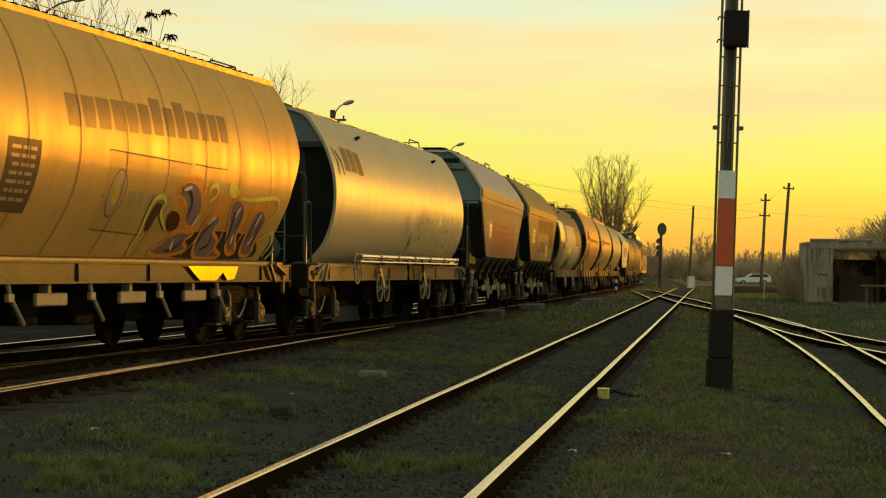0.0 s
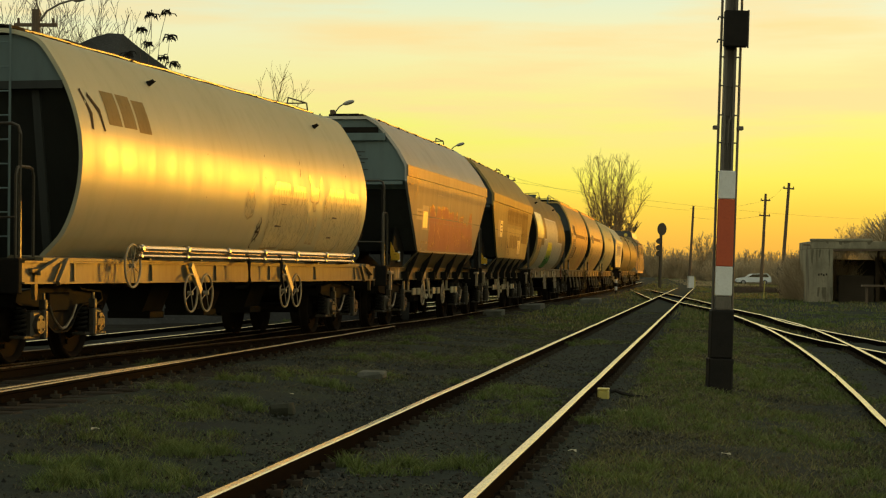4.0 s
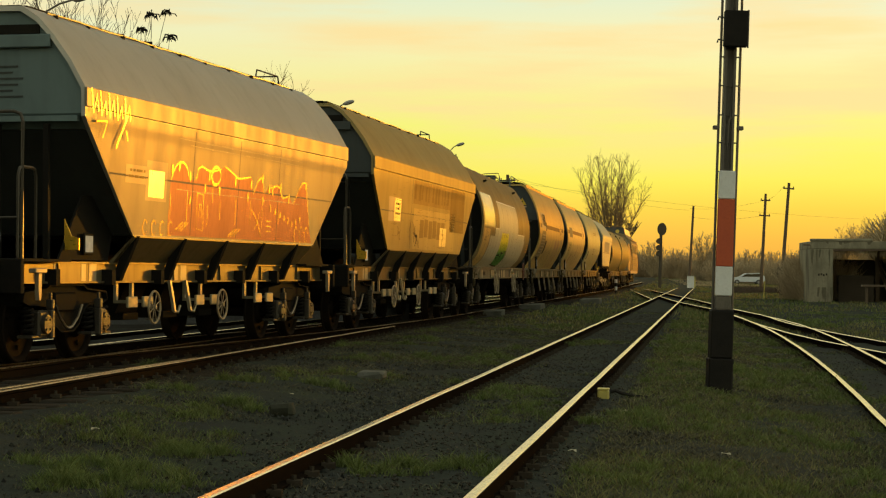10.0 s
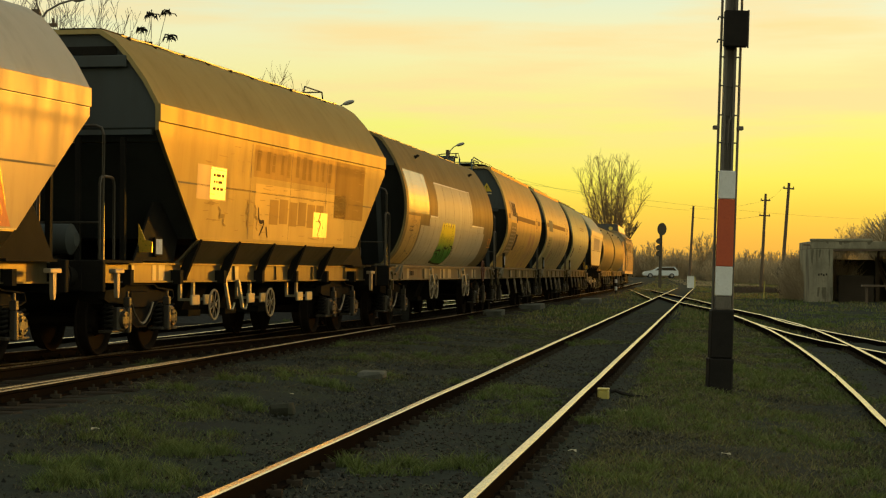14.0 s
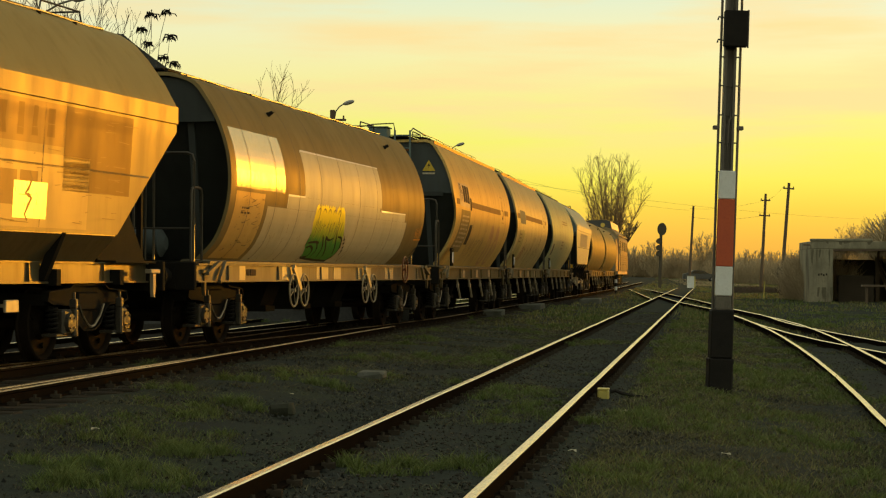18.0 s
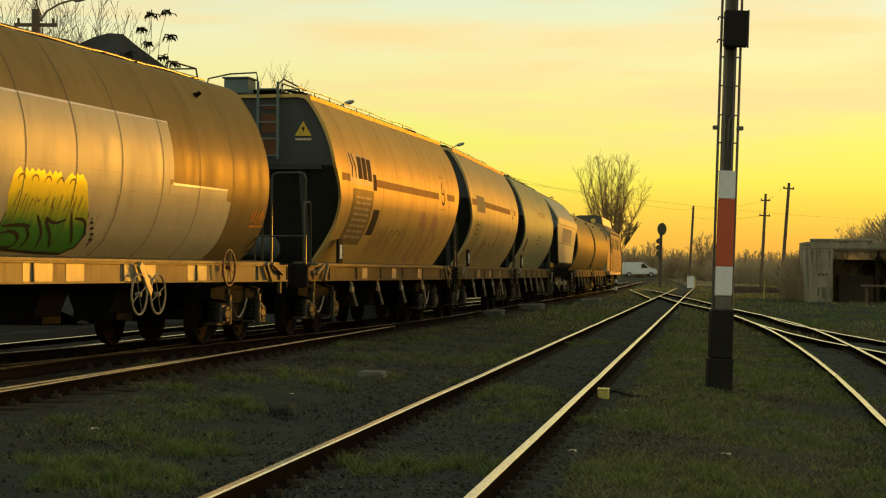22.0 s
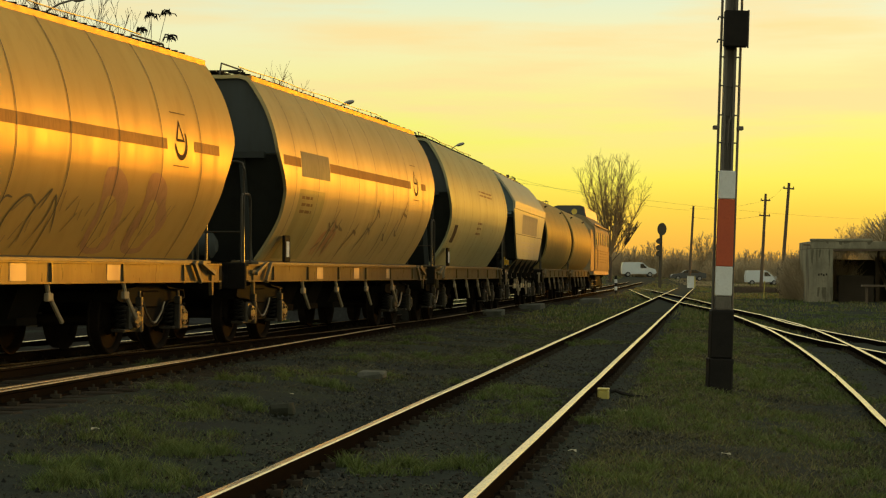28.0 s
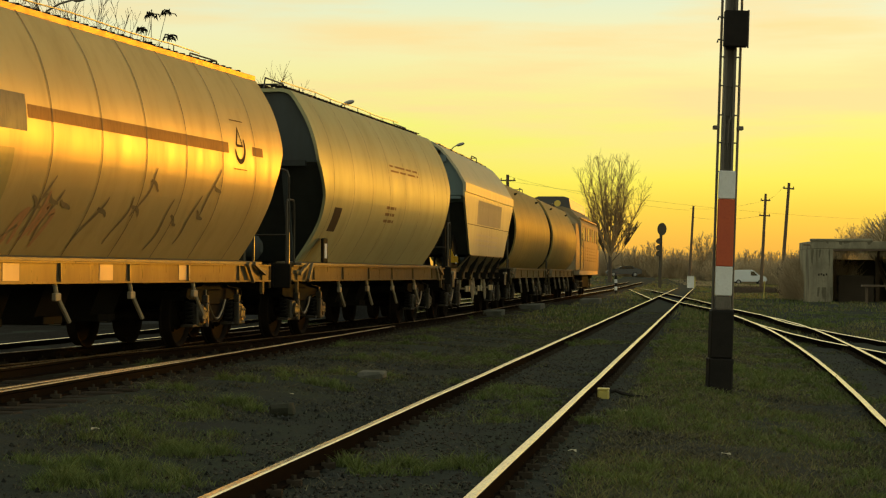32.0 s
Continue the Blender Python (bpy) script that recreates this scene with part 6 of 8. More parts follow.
    for x, z, size in ((-0.13, 3.82, 0.25), (0.85, 3.71, 0.31)):
        bm = B()
        prism(bm, [(x - size / 2, z - size * 0.42), (x + size / 2, z - size * 0.42), (x, z + size * 0.44)], "y", y0 + 0.040, y0 + 0.05)
        part("warning_sign", bm, G_YELLOW, w, "yellow triangle warning sign", smooth=False)
        bm = B()
        prism(bm, [(x + 0.015, z + size * 0.2), (x - 0.035, z - size * 0.02), (x, z - size * 0.02), (x - 0.015, z - size * 0.24), (x + 0.035, z + size * 0.06), (x + 0.005, z + size * 0.06)], "y", y0 + 0.034, y0 + 0.039)
        part("bolt_symbol", bm, M_BLACKP, w, smooth=False)
    bm = B()
    box(bm, 0.70, 1.0, y0 + 0.045, y0 + 0.05, 3.50, 3.54)
    part("small_writing", bm, G_PALE, w)
    bm = B()
    cyl(bm, (-0.15, y0 + 0.04, 3.59), (-0.15, y0 + 0.05, 3.59), 0.09, n=18)
    ring(bm, (-0.15, y0 + 0.04, 3.59), (0, 1, 0), 0.085, 0.008, 18, 4)
    part("round_sign", bm, G_PALE, w, "round prohibition sign")
    # rust where the ladder's rungs are bolted on
    for x0, x1, z0, z1 in ((0.07, 0.39, 3.64, 3.98), (0.08, 0.36, 3.24, 3.56), (0.08, 0.38, 4.06, 4.14)):
        bm = B()
        box(bm, x0, x1, y0 + 0.046, y0 + 0.054, z0, z1, 0.004)
        part("rust_patch", bm, G_RUST, w, "streaked rusty sheet behind the ladder")
    bm = B()
    for x in (0.04, 0.41):
        box(bm, x - 0.022, x + 0.022, y0 - 0.10, y0 - 0.07, 3.16, 4.55)
    for z in np.arange(3.22, 4.5, 0.30):
        cyl(bm, (0.04, y0 - 0.085, z), (0.41, y0 - 0.085, z), 0.014, n=6)
        for x in (0.04, 0.41):
            cyl(bm, (x, y0 - 0.07, z), (x, y0 + 0.06, z), 0.01, n=5)
    part("ladder", bm, P_END, w, "grey steel ladder")
    bm = B()
    box(bm, -0.61, -0.16, y0 - 0.05, y0 + 0.5, 4.34, 4.62, 0.02)
    box(bm, -0.64, -0.13, y0 - 0.08, y0 + 0.53, 4.62, 4.65, 0.01)
    part("end_tank", bm, P_END, w, "blue grey box on the roof end")
    bm = B()
    tube(bm, [(-0.95, y0 - 0.05, 4.34), (-0.9, y0 - 0.05, 4.62), (-0.5, y0 - 0.05, 4.70), (0.0, y0 - 0.05, 4.72), (0.04, y0 - 0.085, 4.55)], 0.016, 6)
    tube(bm, [(0.41, y0 - 0.085, 4.5), (0.44, y0 + 0.2, 4.62), (0.6, y0 + 1.2, 4.5)], 0.016, 6)
    part("handrail", bm, M_STEEL, w)

    # seventh wagon
    w, c, pr, (y0, y1, f0, f1) = W7
    bm = B()
    surface_patch(bm, pr, -5.42, -4.35, 2.89, 3.05, 0.008, 3)
    surface_patch(bm, pr, -2.35, 4.6, 2.90, 3.06, 0.008, 3)
    surface_patch(bm, pr, 5.7, 6.2, 2.92, 3.06, 0.008, 3)
    part("stripe", bm, G_STRIPE, w, "brown stripe along the side")
    sheet(w, pr, -4.32, -2.38, 2.74, 3.17, G_GREYP, "grey painted nameplate")
    emblem(w, pr, 5.12, 3.06)
    sheet(w, pr, -4.4, -2.68, 1.36, 2.53, P_OCHREPAN, "duller lower panel")
    bars(w, pr, -4.2, -3.4, 2.1, 2.45, 3, G_STRIPE, seed=17)
    rng = random.Random(77)
    ln = []
    for k, (yy, zz) in enumerate(((-2.2, 1.5), (-1.8, 1.55), (-1.4, 1.5), (-0.2, 1.45), (0.9, 1.5), (1.3, 1.85), (2.4, 1.4), (3.3, 1.5), (3.7, 1.9))):
        ln += [wiggle(yy, zz, rng.uniform(0.2, 0.8), rng.uniform(0.45, 0.75), 0.06, 10, 1.0, k), wiggle(yy + 0.3, zz + 0.5, 0.35, -0.12, 0.03, 6, 1, k)]
    strokes(w, pr, ln, 0.06, G_SCRIBE)
    strokes(w, pr, [chaikin([(a, rng.uniform(1.4, 1.6)), (a + rng.uniform(-0.1, 0.3), rng.uniform(1.7, 2.0)), (a + rng.uniform(0, 0.3), rng.uniform(1.6, 2.1))]) for a in (-2.1, -1.9, -1.7, -1.5, -1.3)], 0.10, G_FADED)
    for w7 in (W6, W7):
        for yy in (-2.42, 0.37, 3.2):
            bm = B()
            box(bm, 1.313, 1.318, yy - 0.22, yy + 0.22, 1.01, 1.215)
            part("number_plate_field", bm, P_BAND, w7[0], "pale painted field on the sole bar")

    # eighth and ninth wagons
    w, c, pr, (y0, y1, f0, f1) = W8
    sheet(w, pr, -4.42, -3.85, 1.87, 2.30, G_DARK, "dark data plate")
    bars(w, pr, 0.3, 3.2, 3.15, 3.35, 2, G_STRIPE)
    bars(w, pr, -0.2, 0.8, 2.1, 2.5, 3, G_STRIPE, seed=5)
    w, c, pr, (y0, y1, f0, f1) = W9
    sheet(w, pr, -2.3, 3.6, 2.42, 3.05, G_PALEP, "faded grey panel")
    bars(w, pr, -2.5, 3.0, 1.8, 2.2, 3, P_HOPPER, seed=6)


G_SHINYW = material("glossy_cream_panel", (0.60, 0.49, 0.25), 0.19, 0.6, second=(0.5, 0.4, 0.2), scale=1.2, amount=0.4, bump=0.22, bump_scale=2.2, spec=0.0, stretch=(1, 1, 0.8))
G_FADED = flat("faded_red_stain", (0.47, 0.29, 0.15), 0.45)
G_SCRIBE = flat("faded_scribble", (0.26, 0.21, 0.12), 0.42)
M_BLACKP = flat("black_symbol", (0.02, 0.02, 0.02))
decorate()


# ---- locomotive ----
def locomotive():
    w = thing("locomotive", "diesel locomotive with pale ribbed sides and dark roof", "locomotive")
    p0, p1 = 121.0, 131.2
    c = (p0 + p1) / 2
    bs = [add_bogie(w, p - c) for p in (p0, p1)]
    MOVES.append((w, p0, p1, tuple(zip(bs, (p0, p1)))))
    a, b = 117.5 - c, 135.0 - c
    body = paint("loco_silver", (0.30, 0.235, 0.13), (0.20, 0.15, 0.08), 0.5)
    bm = B()
    prism(bm, [(-1.47, 1.28), (1.47, 1.28), (1.50, 1.6), (1.50, 3.55), (1.42, 3.72), (0.95, 4.25), (0.6, 4.35), (-0.6, 4.35), (-0.95, 4.25), (-1.42, 3.72), (-1.50, 3.55), (-1.50, 1.6)], "y", a + 0.9, b - 0.9)
    part("body_shell", bm, body, w)
    for y, d in ((a, 1), (b, -1)):
        bm = B()
        sec = [(-1.40, 1.28), (1.40, 1.28), (1.42, 2.3), (1.36, 3.5), (0.8, 4.05), (-0.8, 4.05), (-1.36, 3.5), (-1.42, 2.3)]
        lo = [bm.verts.new((x * 0.93, y + d * max(0, (z - 2.3)) * 0.35, z)) for x, z in sec]
        hi = [bm.verts.new((x * 1.04, y + d * 0.92, z * 1.02)) for x, z in sec]
        n = len(sec)
        for i in range(n):
            bm.faces.new((lo[i], lo[(i + 1) % n], hi[(i + 1) % n], hi[i]))
        bm.faces.new(lo)
        part("cab_nose", bm, body, w)
        for x in (-0.68, 0.68):
            bm = B()
            box(bm, x - 0.48, x + 0.48, y + d * 0.32 - 0.1, y + d * 0.32 + 0.02, 2.85, 3.5, 0.03)
            part("windscreen", bm, M_GLASS, w, "dark windscreen")
    bm = B()
    prism(bm, [(-0.95, 4.27), (0.95, 4.27), (0.85, 4.78), (0.6, 4.86), (-0.6, 4.86), (-0.85, 4.78)], "y", a + 1.6, b - 3.6)
    part("roof_cowl", bm, M_ROOFD, w, "dark raised roof cowl")
    bm = B()
    box(bm, 1.0, 1.45, a + 1.5, b - 1.5, 3.80, 3.86)
    part("gutter", bm, P_BAND, w)
    for k, y in enumerate(np.linspace(a + 2.6, b - 2.6, 7)):
        bm = B()
        box(bm, 1.495, 1.525, y - 0.42, y + 0.42, 2.75, 3.42, 0.02)
        part("window" if k % 2 == 0 else "louvre", bm, M_GLASS if k % 2 == 0 else body, w)
        for z in np.arange(1.75, 2.5, 0.16):
            bm = B()
            box(bm, 1.495, 1.522, y - 0.62, y + 0.62, z, z + 0.06)
            part("side_rib", bm, body, w)
    for y in (a + 1.25, b - 1.25):
        bm = B()
        box(bm, 1.49, 1.52, y - 0.33, y + 0.33, 1.35, 3.2, 0.02)
        part("cab_door", bm, P_SAND, w)
        bm = B()
        box(bm, 1.515, 1.53, y - 0.22, y + 0.22, 2.45, 3.05, 0.02)
        part("window", bm, M_GLASS, w)
        bm = B()
        tube(bm, [(1.55, y + 0.42, 1.35), (1.58, y + 0.42, 1.5), (1.58, y + 0.42, 2.7), (1.55, y + 0.42, 2.8)], 0.02, 6)
        for z in (0.45, 0.75, 1.05):
            box(bm, 1.30, 1.52, y - 0.28, y + 0.28, z, z + 0.03)
        part("steps", bm, M_WHEELRIM, w)
    bm = B()
    box(bm, -1.46, 1.46, a + 0.4, b - 0.4, 1.05, 1.28, 0.02)
    part("frame", bm, P_BAND, w)
    bm = B()
    box(bm, -1.25, 1.25, -2.6, 2.6, 0.35, 1.05, 0.08)
    part("fuel_tank", bm, M_DARK, w)
    for y, d in ((a, -1), (b, 1)):
        for s in (-1, 1):
            share("buffer", BUFFER, w, pose(0.87 * s, y + 0.15 * -d, 1.06, 0, 0, 0 if d > 0 else 180))
    bm = B()
    cyl(bm, (0.35, a + 1.2, 4.42), (0.35, a + 0.95, 4.5), 0.10, 0.16, n=12)
    part("horn", bm, G_YELLOW, w)


M_GLASS = material("dark_glass", (0.02, 0.022, 0.02), 0.08, second=(0.03, 0.03, 0.03), scale=2, amount=0.2, spec=0.8)
M_ROOFD = material("dark_roof", (0.06, 0.06, 0.055), 0.5, second=(0.04, 0.038, 0.034), scale=1.5, amount=0.5)
locomotive()


# ---- things beside the tracks ----
DRIVES = []
M_WOODPOLE = material("weathered_pole", (0.13, 0.092, 0.055), 0.9, second=(0.085, 0.06, 0.04), scale=2, amount=0.6, stretch=(2, 2, 0.2))
M_BLACK = material("black_paint_worn", (0.014, 0.013, 0.011), 0.7, second=(0.026, 0.022, 0.018), scale=4, amount=0.6, bump=0.2, spec=0.1)
M_MAST = material("mast_grey_brown", (0.13, 0.115, 0.085), 0.7, second=(0.08, 0.068, 0.05), scale=3, amount=0.6, bump=0.2, stretch=(2, 2, 0.4))
M_RED = material("signal_red", (0.50, 0.085, 0.02), 0.55, second=(0.38, 0.06, 0.02), scale=3, amount=0.5, bump=0.1)
M_WHITEP = material("signal_white", (0.72, 0.73, 0.69), 0.55, second=(0.58, 0.57, 0.51), scale=3, amount=0.5, bump=0.1)
M_CONC = material("concrete", (0.35, 0.32, 0.215), 0.95, second=(0.11, 0.10, 0.07), third=(0.19, 0.17, 0.11), scale=0.9, amount=0.9, bump=0.5, bump_scale=12, stretch=(1, 1, 0.35), spec=0.1)
M_BARK = material("bark", (0.085, 0.065, 0.045), 0.95, second=(0.05, 0.04, 0.03), scale=3, amount=0.6)
M_TWIG = material("twigs", (0.10, 0.07, 0.045), 0.95, second=(0.06, 0.045, 0.03), scale=1, amount=0.5)
M_YELLOW = material("yellow_box_paint", (0.55, 0.46, 0.10), 0.5, second=(0.40, 0.32, 0.08), scale=6, amount=0.5, bump=0.1)

# near signal mast
mast = thing("signal_mast", "tall railway signal mast with red and white bands and side rods", "signal mast", at=pose(3.545, 25.7, -0.08, 0, 1.65, 0))


def build_mast():
    def up(y):
        return (693 - y) * 25.7 / 3548.8
    bm = B()
    box(bm, -0.16, 0.15, -0.16, 0.16, -0.3, up(630), 0.02)
    part("foundation", bm, M_BLACK, mast)
    bm = B()
    box(bm, -0.145, 0.14, -0.14, 0.14, up(630), up(545), 0.015)
    box(bm, -0.16, 0.155, -0.15, 0.15, up(640), up(630), 0.01)
    part("relay_case", bm, M_BLACK, mast)
    bm = B()
    box(bm, -0.10, 0.105, -0.10, 0.10, up(545), up(520), 0.01)
    for x in (-0.08, 0.08):
        for z in (up(530), up(540)):
            cyl(bm, (x, -0.13, z), (x, -0.09, z), 0.018, n=6)
    part("clamp", bm, M_MAST, mast)
    for name, a, b, mat in (("white_band", 520, 468, M_WHITEP), ("red_band", 468, 349, M_RED), ("white_band", 349, 299, M_WHITEP)):
        bm = B()
        box(bm, -0.108, 0.108, -0.11, -0.075, up(a) + 0.003, up(b), 0.008)
        part(name, bm, mat, mast)
    bm = B()
    for x in (-0.058, 0.058):
        box(bm, x - 0.016, x + 0.016, -0.074, 0.075, up(545), up(-160))
    box(bm, -0.045, 0.045, -0.008, 0.008, up(545), up(-160))
    part("mast_column", bm, M_MAST, mast)
    for x in (-0.123, 0.128):
        bm = B()
        tube(bm, [(x, -0.02, up(545)), (x, -0.02, up(-160))], 0.017, 6)
        part("side_rod", bm, M_MAST, mast)
    for yy in (97, 148, 200, 249, 300):
        bm = B()
        box(bm, -0.13, 0.135, -0.03, 0.0, up(yy) - 0.008, up(yy) + 0.008)
        part("rung", bm, M_MAST, mast)
    for x in (-0.15, 0.155):
        bm = B()
        box(bm, x - 0.04, x + 0.04, -0.06, 0.04, up(226), up(219), 0.006)
        part("lug", bm, M_MAST, mast)
    bm = B()
    tube(bm, [(0.02, -0.09, up(200)), (0.0, -0.09, up(215)), (-0.01, -0.09, up(255))], 0.008, 5)
    tube(bm, [(0.0, -0.09, up(215)), (0.05, -0.09, up(200))], 0.008, 5)
    part("cable", bm, M_MAST, mast)
    bm = B()
    box(bm, -0.11, 0.19, -0.22, -0.085, up(81), up(17), 0.012)
    part("apparatus_case", bm, M_BLACK, mast)
    bm = B()
    for yy in (30, 70):
        tube(bm, [(-0.10, -0.15, up(yy)), (-0.18, -0.15, up(yy) + 0.01), (-0.19, -0.15, up(yy) - 0.03)], 0.012, 5)
    tube(bm, [(0.20, -0.15, up(82)), (0.20, -0.15, up(15))], 0.012, 5)
    part("bracket", bm, M_MAST, mast)


build_mast()

# yellow track box with its cable
tbox = thing("track_box", "small yellow cast track box beside the rail", "track box", at=pose(1.88, 23.4, 0.0, 0, 0, -7))
bm = B()
box(bm, -0.066, 0.066, -0.10, 0.10, -0.02, 0.095, 0.015)
part("case", bm, M_YELLOW, tbox)
bm = B()
box(bm, -0.072, 0.072, -0.108, 0.108, 0.095, 0.115, 0.008)
part("lid", bm, M_YELLOW, tbox)
bm = B()
tube(bm, [(0.08, 0, 0.07), (0.14, 0, 0.085), (0.2, 0.0, 0.06), (0.34, 0.1, 0.02), (0.5, 0.2, 0.0)], 0.022, 6)
part("cable", bm, M_BLACK, tbox)


# stones and concrete blocks in the grass
M_SLAB = material("old_slab", (0.13, 0.13, 0.11), 0.95, second=(0.07, 0.075, 0.055), scale=3, amount=0.8, bump=0.6, bump_scale=20, spec=0.05)


M_KERBD = material("dark_mossy_block", (0.055, 0.055, 0.042), 0.95, second=(0.035, 0.04, 0.025), scale=4, amount=0.8, bump=0.5, bump_scale=18, spec=0.05)


def slab(x, y, w, d, h, rz, label, mat):
    ob = thing("concrete_block", label, "concrete block", "blocks in the grass", at=pose(x, y, float(ground_z(x, y)) - 0.02, 2, -3, rz))
    bm = B()
    vs = box(bm, -w / 2, w / 2, -d / 2, d / 2, 0, h, 0.03)
    rng = random.Random(int(x * 100))
    for v in bm.verts:
        v.co += Vector((rng.uniform(-1, 1), rng.uniform(-1, 1), rng.uniform(-1, 1))) * 0.015
    part("block", bm, mat, ob)


slab(-0.93, 26.6, 0.34, 0.5, 0.12, -8, "grey broken concrete slab lying in grass", M_SLAB)
slab(-1.60, 20.2, 0.24, 0.22, 0.13, -8, "small dark broken concrete block in grass", M_KERBD)
slab(1.55, 60.5, 0.6, 0.9, 0.20, -8, "low concrete block beside the track", M_SLAB)
slab(3.2, 72, 0.8, 1.2, 0.20, -10, "low concrete block beside the track", M_SLAB)
slab(6.5, 88, 0.9, 1.2, 0.25, -10, "low concrete block beside the track", M_SLAB)


# ---- poles and lamps ----
def lamp_post(x, y, h, cross=True, arm=1.6, label="timber post with a street lamp on a bent arm"):
    ob = thing("lamp_post", label, "lamp post", "posts along the railway", at=pose(x, y, float(ground_z(x, y)) - 0.1))
    bm = B()
    cyl(bm, (0, 0, 0), (0, 0, h), 0.17, 0.12, n=10)
    part("post", bm, M_WOODPOLE, ob)
    if cross:
        bm = B()
        box(bm, -0.62, 0.62, -0.05, 0.05, h - 0.50, h - 0.40, 0.01)
        for k in (-0.5, 0.5):
            cyl(bm, (k, 0, h - 0.4), (k, 0, h - 0.25), 0.04, n=8)
        part("crossarm", bm, M_WOODPOLE, ob)
    if arm:
        bm = B()
        tube(bm, [(0.1, 0, h - 0.35), (arm * 0.2, 0, h - 0.05), (arm * 0.42, 0, h + 0.16), (arm * 0.7, 0, h + 0.30)], 0.032, 6)
        part("lamp_arm", bm, M_MAST, ob)
        bm = B()
        bmesh.ops.create_uvsphere(bm, u_segments=14, v_segments=8, radius=1, matrix=Matrix.Translation((arm * 0.7 + 0.2, 0, h + 0.34)) @ Matrix.Rotation(-0.3, 4, "Y") @ Matrix.Diagonal((0.28, 0.13, 0.10, 1)))
        part("lamp_head", bm, M_LAMP, ob)
    return ob


M_LAMP = material("lamp_alloy", (0.30, 0.29, 0.26), 0.4, second=(0.2, 0.18, 0.15), scale=4, amount=0.4)
lamp_post(-11.75, 57.6, 8.9)
lamp_post(-5.05, 91, 8.75, arm=0.75)
lamp_post(0.25, 121, 8.8, arm=0.8)
lamp_post(5.0, 156, 9.0, cross=True, arm=0)


def pole(x, y, h, lean, arms, label="weathered timber line pole leaning slightly"):
    ob = thing("line_pole", label, "line pole", "poles along the road", at=pose(x, y, float(ground_z(x, y)) - 0.1, 0, lean, 0))
    bm = B()
    cyl(bm, (0, 0, 0), (0, 0, h), 0.15, 0.10, n=8)
    part("post", bm, M_WOODPOLE, ob)
    for z, wdt in arms:
        bm = B()
        box(bm, -wdt, wdt, -0.05, 0.05, z - 0.05, z + 0.05)
        for k in (-wdt * 0.85, wdt * 0.85):
            cyl(bm, (k, 0, z), (k, 0, z + 0.16), 0.04, n=6)
        part("crossarm", bm, M_WOODPOLE, ob)


pole(23.8, 194, 8.0, 3.0, ())
pole(26.0, 164, 8.1, 2.7, ((7.55, 0.4), (6.3, 0.45)))
pole(24.1, 143, 8.1, 4.0, ((7.7, 0.4),))

# Black lightened to grey-brown: the haze before the far signal, as colour.
M_SIGNAL = material("hazed_signal_paint", (0.10, 0.085, 0.06), 0.8, second=(0.07, 0.058, 0.04), scale=4, amount=0.6, spec=0.1)
# signal by the crossing
sig = thing("light_signal", "dark railway light signal with round hoods on a post", "light signal", at=pose(19.9, 184, 0.1, 0, 1.2, 0))
bm = B()
cyl(bm, (0, 0, 0), (0, 0, 5.6), 0.16, 0.13, n=10)
part("post", bm, M_SIGNAL, sig)
bm = B()
prism(bm, [(0.42 * math.cos(t) + 0.05, 5.45 + 0.58 * math.sin(t)) for t in np.linspace(0, 2 * math.pi, 20)[:-1]], "y", -0.25, -0.12)
part("signal_head", bm, M_SIGNAL, sig)
for z in (4.35, 3.75, 3.2):
    bm = B()
    cyl(bm, (-0.2, -0.4, z), (-0.2, 0.1, z), 0.26, 0.24, n=14)
    part("lamp_hood", bm, M_SIGNAL, sig)


# ---- shed beside the yard ----
shed = thing("concrete_shed", "weathered open-fronted concrete shed with a flat roof", "shed", at=pose(19.6, 107, -0.12, 0, 0, -4))


M_STAIN = material("damp_stain", (0.17, 0.155, 0.10), 0.95, second=(0.11, 0.10, 0.07), scale=2, amount=0.8, spec=0.05)
# Dark tone puts the shed's inner shade into the back wall; worn writing shares it.
M_SHADE = material("shade_and_writing_plaster", (0.075, 0.065, 0.045), 0.95, second=(0.045, 0.038, 0.028), scale=1.5, amount=0.8, spec=0.05)


def build_shed():
    bm = B()
    box(bm, 0, 1.2, 0, 0.35, 0, 2.95, 0.02)
    part("pillar", bm, M_CONC, shed)
    bm = B()
    box(bm, 0.0, 0.3, 0.35, 5.5, 0, 2.95)
    part("side_wall", bm, M_CONC, shed)
    bm = B()
    box(bm, 0, 9, 5.5, 5.75, 0, 2.42)
    part("back_wall", bm, M_SHADE, shed)
    bm = B()
    box(bm, 8.7, 9, 0.0, 5.5, 0, 2.95)
    part("side_wall", bm, M_CONC, shed)
    bm = B()
    box(bm, 0.03, 9.0, 0.03, 5.75, 2.953, 3.36, 0.03)
    part("roof", bm, M_CONC, shed)
    bm = B()
    box(bm, 0.0, 3.3, 0.0, 0.3, 3.363, 3.50, 0.03)
    part("parapet", bm, M_CONC, shed)
    bm = B()
    box(bm, -0.35, 0.0, 0.1, 0.3, 3.12, 3.2)
    part("bracket", bm, M_WOODPOLE, shed)
    for x in (3.9, 6.4):
        bm = B()
        box(bm, x, x + 0.22, 3.2, 3.45, 0, 2.95)
        part("post", bm, M_WOODPOLE, shed)
    bm = B()
    box(bm, 1.2, 8.7, 0.05, 0.25, 2.86, 2.95)
    part("lintel", bm, M_WOODPOLE, shed)


